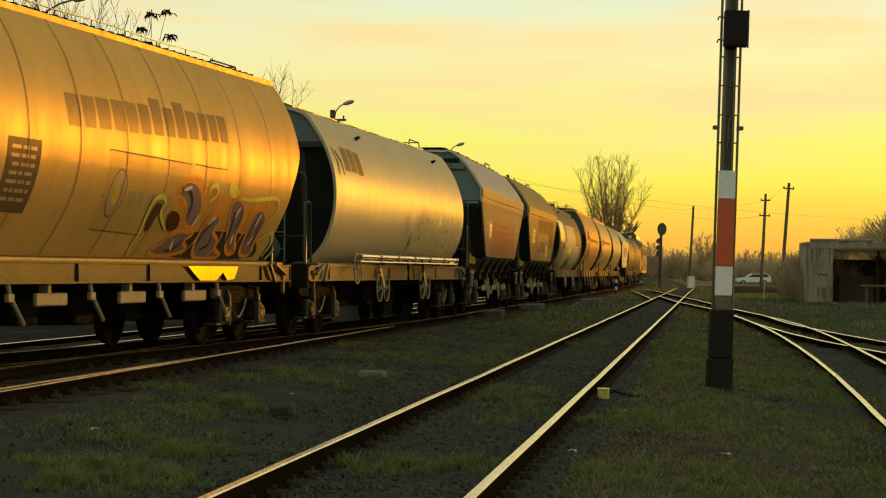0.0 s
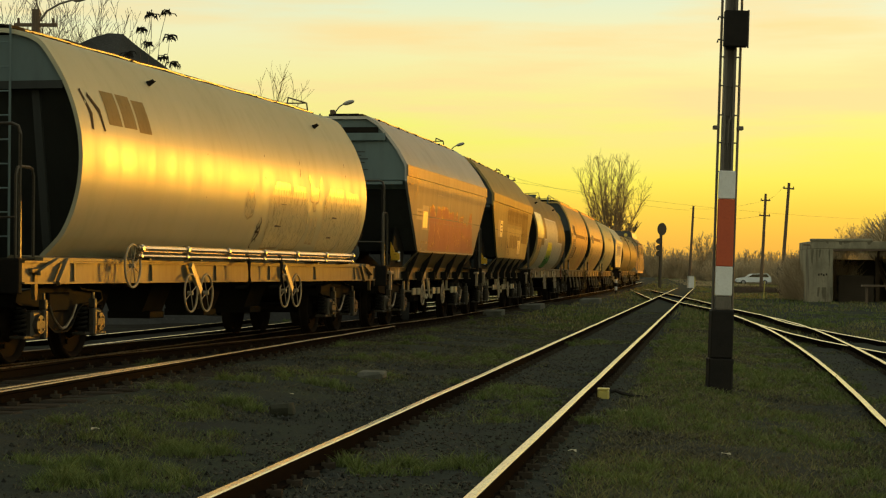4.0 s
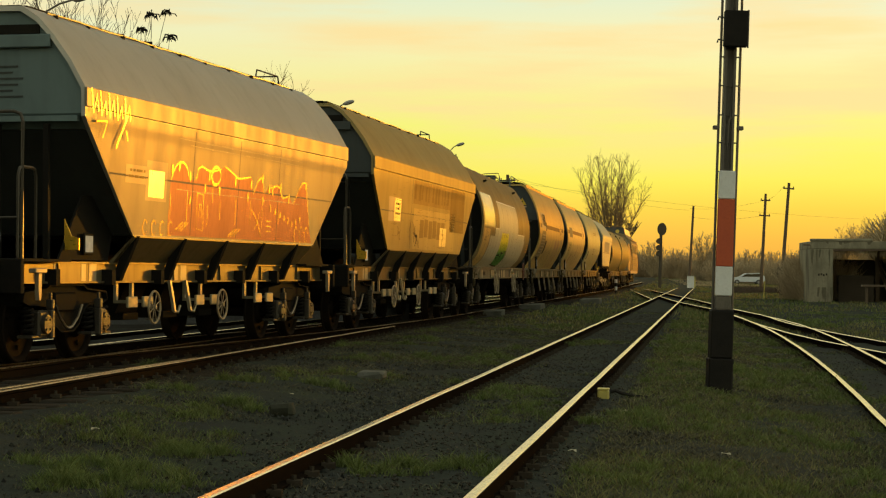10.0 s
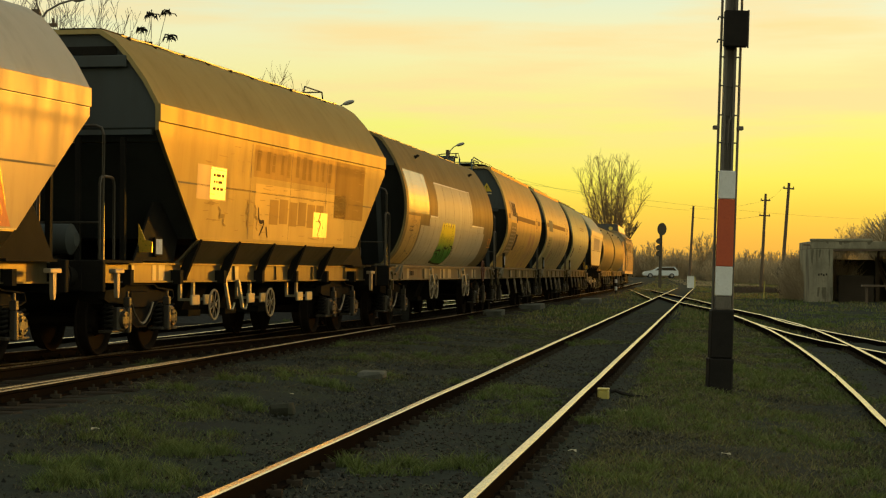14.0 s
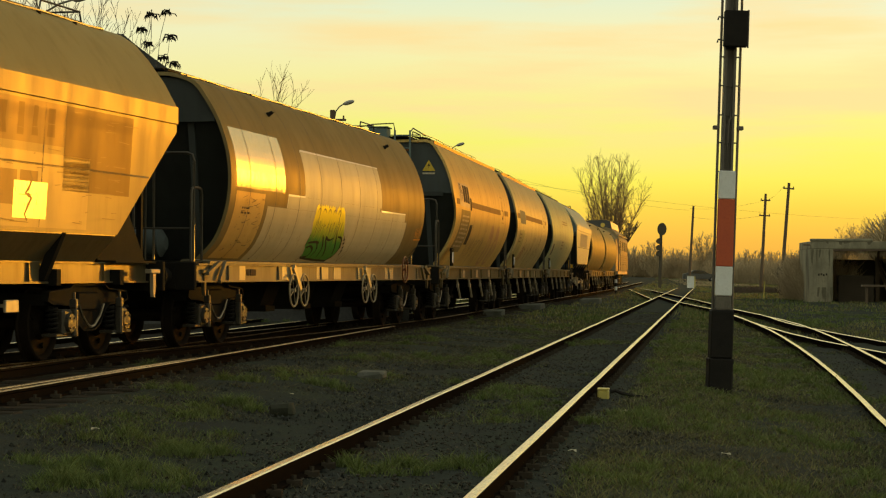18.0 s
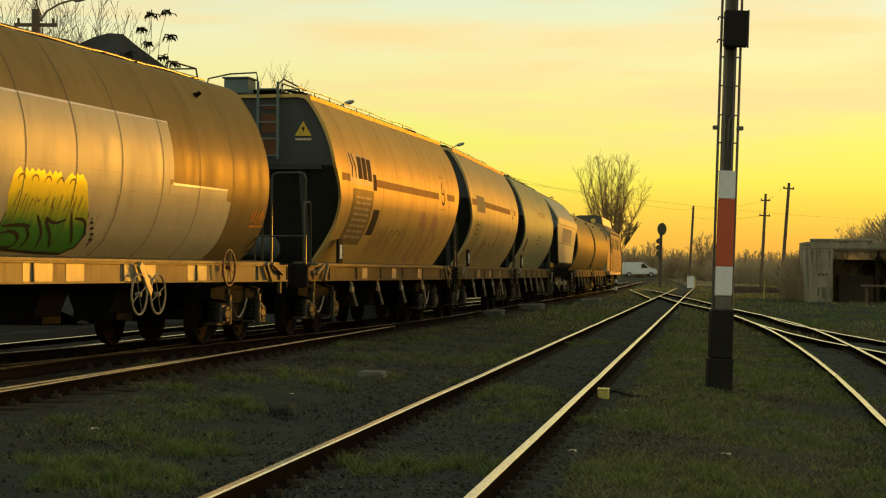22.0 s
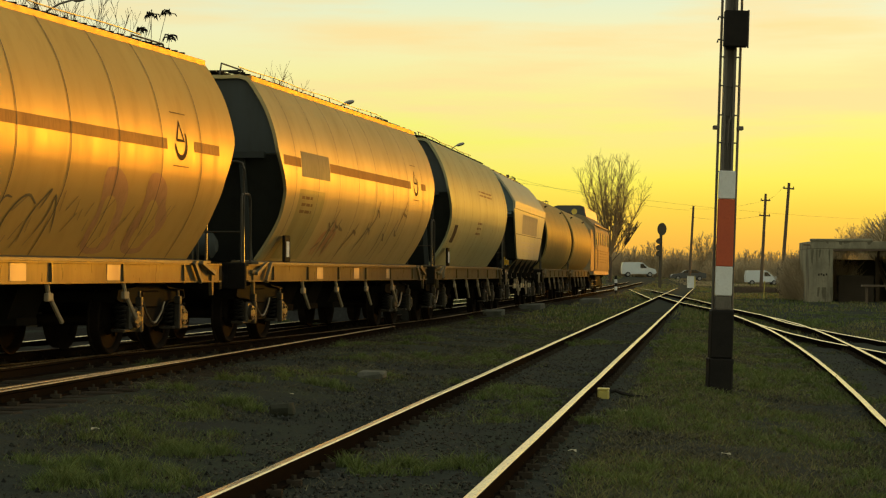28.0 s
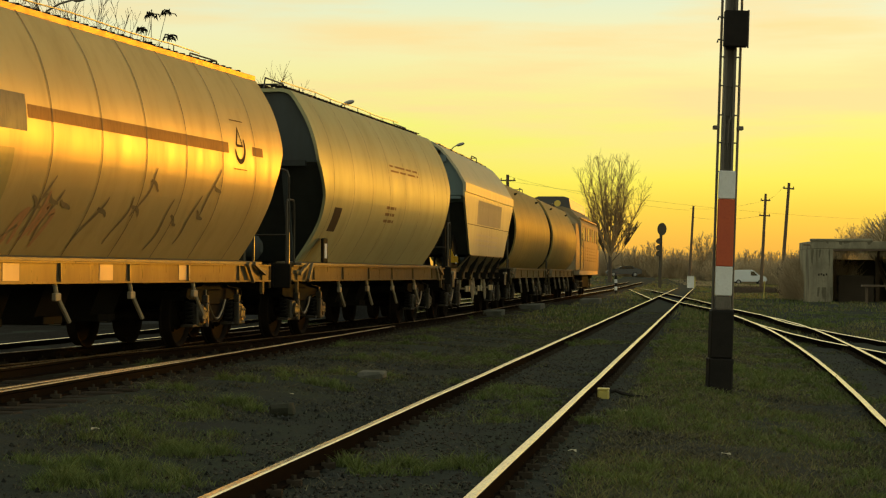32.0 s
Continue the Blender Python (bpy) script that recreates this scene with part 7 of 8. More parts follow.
def shed_wear():
    """Ragged straw under the lintel, stains, a crack and worn writing on the shed."""
    rng = random.Random(41)
    st = Sticks()
    for _ in range(420):
        x = rng.uniform(1.25, 8.6)
        d = Vector((rng.uniform(-0.12, 0.12), rng.uniform(-0.05, 0.05), -rng.uniform(0.12, 0.42)))
        a = Vector((x, rng.uniform(0.26, 0.4), 2.95))
        st.add(a, a + d, 0.022, 0.008)
    st2 = new("thatch_fringe", st.mesh("thatch_fringe", M_HAZE))
    st2.parent = shed
    for k in range(9):
        bm = B()
        x, top = rng.uniform(0.05, 1.1), rng.choice((2.93, 2.93, 0.9))
        prism(bm, [(x, top), (x + rng.uniform(0.05, 0.16), top), (x + 0.05, top - rng.uniform(0.4, 1.2)), (x - 0.02, top - rng.uniform(0.2, 0.5))], "y", -0.004, -0.001)
        part("stain", bm, M_STAIN, shed)
    for x, z in ((0.42, 1.52), (0.55, 1.54), (0.68, 1.50), (0.82, 1.53)):
        bm = B()
        prism(bm, [(x, z), (x + 0.09, z + 0.01), (x + 0.07, z + 0.12), (x - 0.01, z + 0.10)], "y", -0.007, -0.005)
        part("worn_writing", bm, M_SHADE, shed)
    for _ in range(12):
        bm = B()
        x = rng.uniform(0.1, 8.6)
        prism(bm, [(x, 3.34), (x + rng.uniform(0.1, 0.5), 3.34), (x + 0.15, 3.34 - rng.uniform(0.1, 0.35)), (x + 0.04, 3.34 - rng.uniform(0.05, 0.2))], "y", 0.022, 0.027)
        part("stain", bm, M_STAIN, shed)


build_shed()
crate = thing("stacked_crate", "brown board crate standing inside the shed", "crate", at=pose(21.6, 109.5, -0.12, 0, 0, -4))
bm = B()
box(bm, 0, 1.9, 0, 1.2, 0, 1.55, 0.02)
for z in (0.3, 0.8, 1.3):
    box(bm, -0.02, 1.92, -0.03, 0.0, z, z + 0.16)
part("crate_body", bm, material("crate_board", (0.09, 0.07, 0.045), 0.9, second=(0.06, 0.045, 0.03), scale=2), crate)
trestle = thing("trestle", "yellowed timber trestle in front of the shed", "trestle", at=pose(21.3, 101, -0.15, 0, 0, -10))
for x in (0, 2.2):
    for y in (0, 0.6):
        bm = B()
        box(bm, x, x + 0.12, y, y + 0.12, 0, 1.0, 0.01)
        part("leg", bm, M_WOODPOLE, trestle)
bm = B()
box(bm, -0.2, 2.6, -0.1, 0.85, 1.0, 1.1, 0.01)
part("top_board", bm, M_WOODPOLE, trestle)

# low concrete edge before the shed
M_KERB = material("mossy_concrete", (0.10, 0.095, 0.065), 0.95, second=(0.055, 0.06, 0.03), scale=2.5, amount=0.9, bump=0.6, bump_scale=15, spec=0.05)
for k, (x, y) in enumerate(((14.2, 92.0), (16.4, 91.0), (18.6, 89.6), (20.8, 88.0))):
    ob = thing("kerb_stone", "long weathered concrete kerb lying in grass", "kerb", "kerbs before the shed", at=pose(x, y, float(ground_z(x, y)) - 0.06, 0, 0, -30 + 5 * (k % 3 - 1)))
    bm = B()
    box(bm, -1.1 + 0.2 * (k % 2), 1.05, -0.2, 0.2, -0.02, 0.13 - 0.02 * (k % 3), 0.04)
    part("stone", bm, M_KERB, ob)

cab = thing("relay_cabinet", "small white relay cabinet with a yellow edge", "cabinet", at=pose(23.6, 191, 0.1, 0, 0, 10))
bm = B()
box(bm, -0.28, 0.28, -0.25, 0.25, 0, 1.15, 0.02)
part("body", bm, M_WHITEP, cab)
bm = B()
box(bm, 0.283, 0.40, -0.26, 0.26, 0, 1.12, 0.01)
part("door", bm, M_YELLOW, cab)
bm = B()
box(bm, -0.32, 0.44, -0.3, 0.3, 1.15, 1.2, 0.01)
part("lid", bm, M_CONC, cab)

post = thing("marker_post", "short black and white banded marker post", "marker post", at=pose(11.35, 131.5, 0.12))
for k in range(5):
    bm = B()
    cyl(bm, (0, 0, k * 0.24), (0, 0, k * 0.24 + 0.238), 0.09, n=10)
    part("band", bm, (M_BLACK, M_WHITEP)[k % 2], post)
gate = thing("barrier_post", "leaning yellow steel barrier post", "post", at=pose(19.2, 120, -0.1, 0, 3, 0))
bm = B()
cyl(bm, (0, 0, 0), (0, 0, 1.15), 0.04, 0.035, n=10)
part("tube", bm, M_YELLOW, gate)
box_ob = thing("line_box", "dark switch box fixed on a short post", "switch box", at=pose(24.0, 142, -0.05))
bm = B()
cyl(bm, (0, 0, 0), (0, 0, 2.0), 0.10, n=8)
part("post", bm, M_BLACK, box_ob)
bm = B()
box(bm, -0.35, 0.45, -0.35, 0.0, 1.1, 2.0, 0.03)
part("case", bm, M_BLACK, box_ob)
bm = B()
box(bm, -0.3, 1.3, -0.1, 0.0, 1.75, 1.83)
part("arm", bm, M_BLACK, box_ob)

# ---- road and cars ----
def road():
    xs = np.linspace(-120, 140, 66)
    V, F = [], []
    for x in xs:
        for y in (245.2, 254.8):
            V.append((x, y, float(ground_z(x, 250)) + 0.03))
    for i in range(len(xs) - 1):
        F.append((2 * i, 2 * i + 2, 2 * i + 3, 2 * i + 1))
    me = bpy.data.meshes.new("road")
    me.from_pydata(V, [], F)
    me.materials.append(material("asphalt", (0.05, 0.05, 0.048), 0.85, second=(0.07, 0.068, 0.06), scale=0.6, amount=0.5, bump=0.3))
    tagged(new("road", me), "grey asphalt road crossing the railway", "road", kind="structure")


road()


def vehicle(kind, paint_mat, label):
    """A van or a car along local x, nose to +x."""
    ob = thing(kind, label, "car" if kind != "van" else "van")
    if kind == "van":
        side = [(-2.1, 0.35), (2.05, 0.35), (2.15, 0.75), (1.95, 1.0), (1.15, 1.12), (0.55, 1.74), (0.2, 1.83), (-2.0, 1.80), (-2.12, 1.1)]
        glass = [(0.15, 1.1), (1.0, 1.1), (0.52, 1.62), (0.15, 1.62)]
    elif kind == "estate_car":
        side = [(-2.2, 0.32), (2.15, 0.32), (2.25, 0.6), (2.0, 0.82), (0.95, 0.95), (0.25, 1.40), (-1.7, 1.45), (-2.15, 0.95)]
        glass = [(-1.9, 0.97), (0.75, 0.97), (0.2, 1.32), (-1.6, 1.36)]
    else:
        side = [(-2.2, 0.32), (2.15, 0.32), (2.25, 0.6), (2.0, 0.80), (0.95, 0.92), (0.35, 1.34), (-0.9, 1.40), (-1.6, 1.0), (-2.2, 0.95)]
        glass = [(-1.35, 0.98), (0.75, 0.96), (0.3, 1.28), (-0.85, 1.33)]
    bm = B()
    prism(bm, side, "y", -0.82, 0.82)
    bmesh.ops.bevel(bm, geom=list(bm.edges), offset=0.06, segments=2, affect="EDGES")
    part("body", bm, paint_mat, ob)
    for s in (-1, 1):
        bm = B()
        prism(bm, glass, "y", min(s * 0.815, s * 0.83), max(s * 0.815, s * 0.83))
        part("side_window", bm, M_GLASS, ob)
        for x in (-1.35, 1.35):
            bm = B()
            cyl(bm, (x, s * 0.62, 0.31), (x, s * 0.84, 0.31), 0.31, n=18)
            wh = part("wheel", bm, M_TYRE, ob)
            bm = B()
            cyl(bm, (x, s * 0.83, 0.31), (x, s * 0.85, 0.31), 0.19, n=14)
            part("rim", bm, M_LAMP, wh)
    bm = B()
    box(bm, 2.05, 2.2, -0.75, 0.75, 0.5, 0.62, 0.02)
    part("headlight", bm, M_WHITEP, ob)
    return ob


M_TYRE = material("tyre", (0.02, 0.02, 0.02), 0.9, scale=4)
C_WHITE = material("car_white", (0.62, 0.66, 0.66), 0.3, second=(0.5, 0.52, 0.52), scale=0.8, amount=0.3, spec=0.6)
C_DARK = material("car_dark", (0.05, 0.052, 0.05), 0.3, second=(0.07, 0.07, 0.065), scale=0.8, amount=0.3, spec=0.6)


def drive(ob, lane, stops, flip):
    rows = []
    for t, across in stops:
        x = (across - 784) / 3548.8 * lane
        rows.append((t, pose(x, lane, float(ground_z(x, 250)) + 0.03, 0, 0, 180 if flip else 0)))
    DRIVES.append((ob, rows))


drive(vehicle("estate_car", C_WHITE, "white estate car waiting and then crossing the tracks"), 252, [(0, 1333), (9.3, 1333), (10, 1322), (11, 1288), (12, 1242), (13, 1206), (14, 1169), (15, 1125), (20, 900), (32, 500)], True)
drive(vehicle("sedan", C_DARK, "dark saloon car on the road"), 248, [(0, 420), (14, 1050), (16.5, 1175), (17, 1197), (18, 1240), (19, 1307), (20, 1347), (21, 1400), (24, 1560), (32, 2000)], False)
drive(vehicle("van", C_WHITE, "small white delivery van on the road"), 248, [(0, 250), (10, 600), (18, 1070), (20, 1105), (21, 1117), (22, 1132), (23, 1158), (24, 1193), (25, 1223), (25.5, 1241), (27.5, 1323), (28, 1349), (28.5, 1374), (29.5, 1425), (32, 1560)], False)
drive(vehicle("sedan", C_DARK, "dark saloon car on the road"), 252, [(0, 2300), (20, 1590), (24, 1410), (25, 1364), (25.5, 1351), (27.5, 1237), (28, 1218), (28.5, 1203), (29, 1190), (29.5, 1171), (30, 1153), (30.5, 1142), (31, 1129), (32, 1104)], True)
drive(vehicle("van", C_WHITE, "small white delivery van on the road"), 248, [(0, -200), (12, 300), (20, 1000), (24, 1072), (25.5, 1099), (27.5, 1116), (28, 1130), (28.5, 1142), (29, 1155), (29.5, 1174), (30, 1196), (30.5, 1222), (31, 1243), (32, 1325)], False)

# ---- bare trees, bushes, grass ----
class Sticks:
    """Thin tapered three-sided sticks, gathered into one mesh."""

    def __init__(self):
        self.V, self.F = [], []

    def add(self, a, b, r0, r1, n=3):
        a, b = Vector(a), Vector(b)
        d = b - a
        q = d.to_track_quat("Z", "Y")
        k = len(self.V)
        for p, r in ((a, r0), (b, r1)):
            for j in range(n):
                t = 2 * math.pi * j / n
                self.V.append(tuple(p + q @ Vector((r * math.cos(t), r * math.sin(t), 0))))
        for j in range(n):
            self.F.append((k + j, k + (j + 1) % n, k + n + (j + 1) % n, k + n + j))

    def mesh(self, name, mat):
        me = bpy.data.meshes.new(name)
        me.from_pydata(self.V, [], self.F)
        me.materials.append(mat)
        return me


def grow(st, rng, p, d, length, r, level, spread, up, twig=0.006, thin=0.62, kids=(2, 4), side_kids=2):
    """A limb that bends, tapers and forks."""
    n = 4 if level > 1 else 3
    q = Vector(p)
    for k in range(n):
        d = (d + Vector((rng.uniform(-1, 1), rng.uniform(-1, 1), rng.uniform(-0.6, 1) * 0.6 + up * 0.25)) * 0.16).normalized()
        e = q + d * (length / n)
        ra, rb = r * (1 - 0.45 * k / n), r * (1 - 0.45 * (k + 1) / n)
        st.add(q, e, max(ra, twig), max(rb, twig), 6 if level > 3 else (4 if level > 1 else 3))
        q = e
        if level > 0 and (k > 0 or level < 3):
            for _ in range(rng.randint(*kids) if k == n - 1 else rng.randint(0, side_kids)):
                side = Vector((rng.uniform(-1, 1), rng.uniform(-1, 1), rng.uniform(-0.25, 0.7) + up * 0.5)).normalized()
                grow(st, rng, q, (d * (1.0 - spread) + side * spread).normalized(), length * rng.uniform(0.5, 0.8), rb * thin, level - 1, spread, up, twig, thin, kids, side_kids)


def bare_tree(x, y, h, seed, label, trunk_r=0.22, level=5, spread=0.42, up=0.6, first=0.24, twig=0.012, kids=(2, 4), group="bare trees", wide=1.0, limbs=4, side_kids=2, mat=None):
    ob = thing("bare_tree", label, "tree", group, at=pose(x, y, float(ground_z(x, y)) - 0.1))
    rng = random.Random(seed)
    st, cr = Sticks(), Sticks()
    z = h * first
    st.add((0, 0, 0), (0.05, 0, z), trunk_r, trunk_r * 0.8, 8)
    me = st.mesh("trunk", M_BARK)
    t = new("trunk", me)
    t.parent = ob
    for k in range(limbs):
        a = k * 6.283 / limbs + rng.uniform(-0.4, 0.4)
        tilt = rng.uniform(0.25, 0.7)
        grow(cr, rng, (0.05, 0, z * rng.uniform(0.8, 1.0)), Vector((math.cos(a) * tilt, math.sin(a) * tilt, 1)).normalized(), h * 0.30, trunk_r * 0.5, level - 1, spread, up, twig, kids=kids, side_kids=side_kids)
    zs = max(v[2] for v in cr.V)
    f = (h - z) / (zs - z)
    cr.V = [(v[0] * wide * f ** 0.8, v[1] * wide * f ** 0.8, z + (v[2] - z) * f) for v in cr.V]
    c = new("crown", cr.mesh("crown", mat or M_TWIG))
    c.parent = ob
    return ob


# Bark is paler than its own tone to carry the haze round distant crowns.
M_LIMB = material("hazed_bark", (0.33, 0.23, 0.11), 0.95, second=(0.19, 0.135, 0.07), scale=1, amount=0.6, spec=0.1)
# Pale tan has the haze of the air mixed into the scrub's colour.
M_HAZE = material("haze_pale_stalks", (0.44, 0.35, 0.21), 0.95, second=(0.32, 0.25, 0.15), scale=0.2, amount=0.6, spec=0.1)


def dome_tree(x, y, h, half, seed, label, base=0.3, trunk_r=0.2, limbs=11, twig=0.014, low=0.25, mat=None, side=3):
    """A bare tree whose limbs fan out from a short trunk into a rounded crown of fine twigs."""
    ob = thing("bare_tree", label, "tree", "bare trees", at=pose(x, y, float(ground_z(x, y)) - 0.1))
    rng = random.Random(seed)
    st, cr = Sticks(), Sticks()
    z0 = h * base
    st.add((0, 0, 0), (0.06, 0, z0 * 0.6), trunk_r, trunk_r * 0.8, 8)
    st.add((0.06, 0, z0 * 0.6), (0.0, 0, z0 * 1.15), trunk_r * 0.8, trunk_r * 0.5, 8)
    t = new("trunk", st.mesh("trunk", M_BARK))
    t.parent = ob

    def shoot(p, d, length, r, level):
        n = 4 if level else 3
        q = Vector(p)
        for k in range(n):
            d = (d + Vector((rng.uniform(-1, 1), rng.uniform(-1, 1), rng.uniform(-0.5, 1.1))) * 0.17).normalized()
            e = q + d * length / n
            cr.add(q, e, max(twig, r * (1 - 0.6 * k / n)), max(twig * 0.8, r * (1 - 0.6 * (k + 1) / n)), 3)
            q = e
            if level:
                for _ in range(2 if k else 1):
                    b = (d + Vector((rng.uniform(-1, 1), rng.uniform(-1, 1), rng.uniform(-0.2, 0.8))) * 0.75).normalized()
                    shoot(q, b, length * rng.uniform(0.32, 0.55), r * 0.5, level - 1)

    for k in range(limbs):
        a = 2.4 * k + rng.uniform(-0.3, 0.3)
        up = low + (1.45 - low) * ((k + 0.5) / limbs) ** 0.8
        tip = Vector((half * math.cos(up) ** 0.7 * math.cos(a), half * math.cos(up) ** 0.7 * math.sin(a), z0 + (h - z0) * (0.2 + 0.8 * math.sin(up) ** 0.75))) * rng.uniform(0.88, 0.97)
        root = Vector((0, 0, z0 * rng.uniform(0.75, 1.15)))
        bend = root.lerp(tip, 0.45) + Vector((tip.x * 0.10, tip.y * 0.10, -0.05 * h * math.cos(up)))
        pts = [root * (1 - f) ** 2 + bend * (2 * f * (1 - f)) + tip * f * f for f in np.linspace(0, 1, 9)]
        for m in range(8):
            r0, r1 = trunk_r * 0.45 * (1 - 0.85 * m / 8), trunk_r * 0.45 * (1 - 0.85 * (m + 1) / 8)
            cr.add(pts[m], pts[m + 1], max(twig, r0), max(twig, r1), 5)
            if m >= 2:
                d = (pts[m + 1] - pts[m]).normalized()
                for _ in range(side):
                    b = (d * 0.9 + Vector((rng.uniform(-1, 1), rng.uniform(-1, 1), rng.uniform(-0.1, 0.7))) * 0.8).normalized()
                    shoot(pts[m + 1], b, h * rng.uniform(0.09, 0.16) * (1.15 - 0.05 * m), max(twig * 1.4, r1 * 0.55), 1)
    c = new("crown", cr.mesh("crown", mat or M_TWIG))
    c.parent = ob
    return ob


dome_tree(18.3, 220, 13.5, 4.4, 3, "tall bare tree with a rounded leafless crown", 0.26, 0.26, 15, 0.011, 0.45, M_LIMB, side=4)
bare_tree(21.5, 262, 8.5, 8, "slim bare tree beside the road", 0.12, 4, 0.35, 1.0, 0.2, 0.03)
dome_tree(-10.1, 118, 12.8, 1.7, 5, "bare sapling with open forked twigs behind the railway", 0.62, 0.08, 4, 0.010, 0.7, M_LIMB, side=1)
for k, (x, y, h, half) in enumerate(((-19.2, 84, 13.6, 2.0), (-17.4, 88, 13.4, 2.2), (-15.9, 82, 12.8, 1.9), (-14.6, 86, 12.9, 2.0))):
    dome_tree(x, y, h, half, 30 + k, "leafless tree with many fine upright twigs", 0.5, 0.09, 8, 0.009, 0.6, side=1)
for k, (x, y, h) in enumerate(((25.6, 121, 4.4), (24.0, 124, 4.0), (27.4, 122, 5.4), (26.4, 126, 4.9), (29, 124, 5.0), (22.6, 126, 3.4))):
    bare_tree(x, y, h, 70 + k, "bushy bare tree behind the shed", 0.09, 5, 0.5, 0.6, 0.15, 0.007, (2, 4), mat=M_HAZE)


for k, (x, y, h, half) in enumerate(((35.6, 272, 6.4, 2.6), (37.8, 276, 5.6, 2.4), (41.5, 270, 4.6, 2.6), (29.4, 282, 5.0, 2.0), (27.0, 286, 4.2, 2.2), (44.5, 268, 4.4, 2.4), (33.2, 284, 4.4, 2.2))):
    dome_tree(x, y, h, half, 90 + k, "rounded leafless bush beyond the crossing", 0.10, 0.10, 18, 0.015, 0.1, M_HAZE, side=4)


def thicket(name, label, x0, x1, y0, y1, h, count, seed, r=0.02, mat=None):
    st = Sticks()
    rng = random.Random(seed)
    for _ in range(count):
        x, y = rng.uniform(x0, x1), rng.uniform(y0, y1)
        z = float(ground_z(x, y))
        top = h * (0.55 + 0.45 * abs(noise.noise((x * 0.35, y * 0.2, seed)))) * rng.uniform(0.55, 1.1)
        a = Vector((x, y, z + rng.uniform(0, top * 0.5)))
        d = Vector((rng.uniform(-0.7, 0.7), rng.uniform(-0.4, 0.4), 1)).normalized()
        m = a + d * top * rng.uniform(0.25, 0.5)
        st.add(a, m, r, r * 0.7)
        for _ in range(2):
            e = (d + Vector((rng.uniform(-0.9, 0.9), rng.uniform(-0.5, 0.5), rng.uniform(-0.2, 0.6)))).normalized()
            st.add(m, m + e * top * rng.uniform(0.15, 0.4), r * 0.7, r * 0.35)
    ob = new(name, st.mesh(name, mat or M_TWIG))
    return tagged(ob, label, "bushes", kind="stuff")


shed_wear()
thicket("far_hedge", "dense leafless hedge far behind the road", 17, 62, 288, 312, 5.2, 26000, 1, 0.032, M_HAZE)
thicket("roadside_thicket", "brown leafless scrub beside the road", 35, 58, 258, 268, 4.2, 11000, 2, 0.026, M_HAZE)
thicket("shed_thicket", "dense brown bramble beside the shed", 19.6, 22.6, 110, 117, 3.2, 7500, 3, 0.011, M_HAZE)
thicket("shed_thicket", "dense brown bramble behind the shed", 22, 34, 114, 124, 2.9, 6000, 6, 0.012, M_HAZE)
thicket("low_scrub", "low dry scrub on the bank", 22.2, 26.0, 150, 164, 0.62, 4000, 4, 0.014, M_TWIG)
thicket("low_scrub", "low dry scrub near the crossing", 26, 33, 205, 236, 0.3, 1500, 5, 0.02, M_HAZE)


def scrub_belt(name, label, c0, c1, d0, d1, h, count, seed):
    """Unseen tall leafless scrub, added for its shade, along a line square to the low sun; c runs along the line, d is
    the distance towards the sun.
    """
    st = Sticks()
    rng = random.Random(seed)
    across = Vector((math.cos(SUN_HEADING), -math.sin(SUN_HEADING), 0))
    along = Vector((math.sin(SUN_HEADING), math.cos(SUN_HEADING), 0))
    for _ in range(count):
        f = rng.random()
        p = across * (c0 + (c1 - c0) * f) + along * (d0 + (d1 - d0) * f + rng.uniform(-3, 3))
        top = h * (0.86 + 0.22 * noise.noise((p.x * 0.25, p.y * 0.25, seed))) * rng.uniform(0.6, 1.0)
        a = Vector((p.x, p.y, float(ground_z(p.x, p.y)) + rng.uniform(0, top * 0.6)))
        d = Vector((rng.uniform(-0.5, 0.5), rng.uniform(-0.5, 0.5), 1)).normalized()
        m = a + d * (top - a.z) * 0.6
        st.add(a, m, 0.05, 0.035)
        for _ in range(3):
            e = (d + Vector((rng.uniform(-0.9, 0.9), rng.uniform(-0.9, 0.9), rng.uniform(-0.2, 0.5)))).normalized()
            st.add(m, m + e * min(1.6, max(0.3, top - m.z)), 0.035, 0.015)
    tagged(new(name, st.mesh(name, M_HAZE)), label, "bushes", kind="stuff")


# Both belts stand out of view and keep the sun off wheels and rails.
scrub_belt("yard_scrub", "unseen tall dense leafless scrub that shades the near tracks", -15.5, 12, 76, 76, 6.1, 5000, 14)
scrub_belt("yard_scrub", "unseen tall dense leafless scrub that shades the train's low parts", -18.5, -46, 82, 108, 6.6, 6000, 15)


def far_woods():
    """Distant belts of scrub and trees along the horizon."""
    st = Sticks()
    rng = random.Random(9)
    for _ in range(14000):
        x = rng.uniform(-160, 260)
        y = rng.uniform(420, 640)
        h = (3.0 + 4.5 * max(0, noise.noise((x * 0.03, y * 0.01, 2.0)))) * rng.uniform(0.5, 1.1)
        a = Vector((x, y, 0.2 + rng.uniform(0, h * 0.6)))
        st.add(a, a + Vector((rng.uniform(-0.6, 0.6), 0, rng.uniform(0.5, 1))) * h * 0.5, 0.10, 0.03)
    tagged(new("far_woods", st.mesh("far_woods", M_HAZE)), "distant leafless belt of trees on the horizon", "woods", kind="stuff")


far_woods()


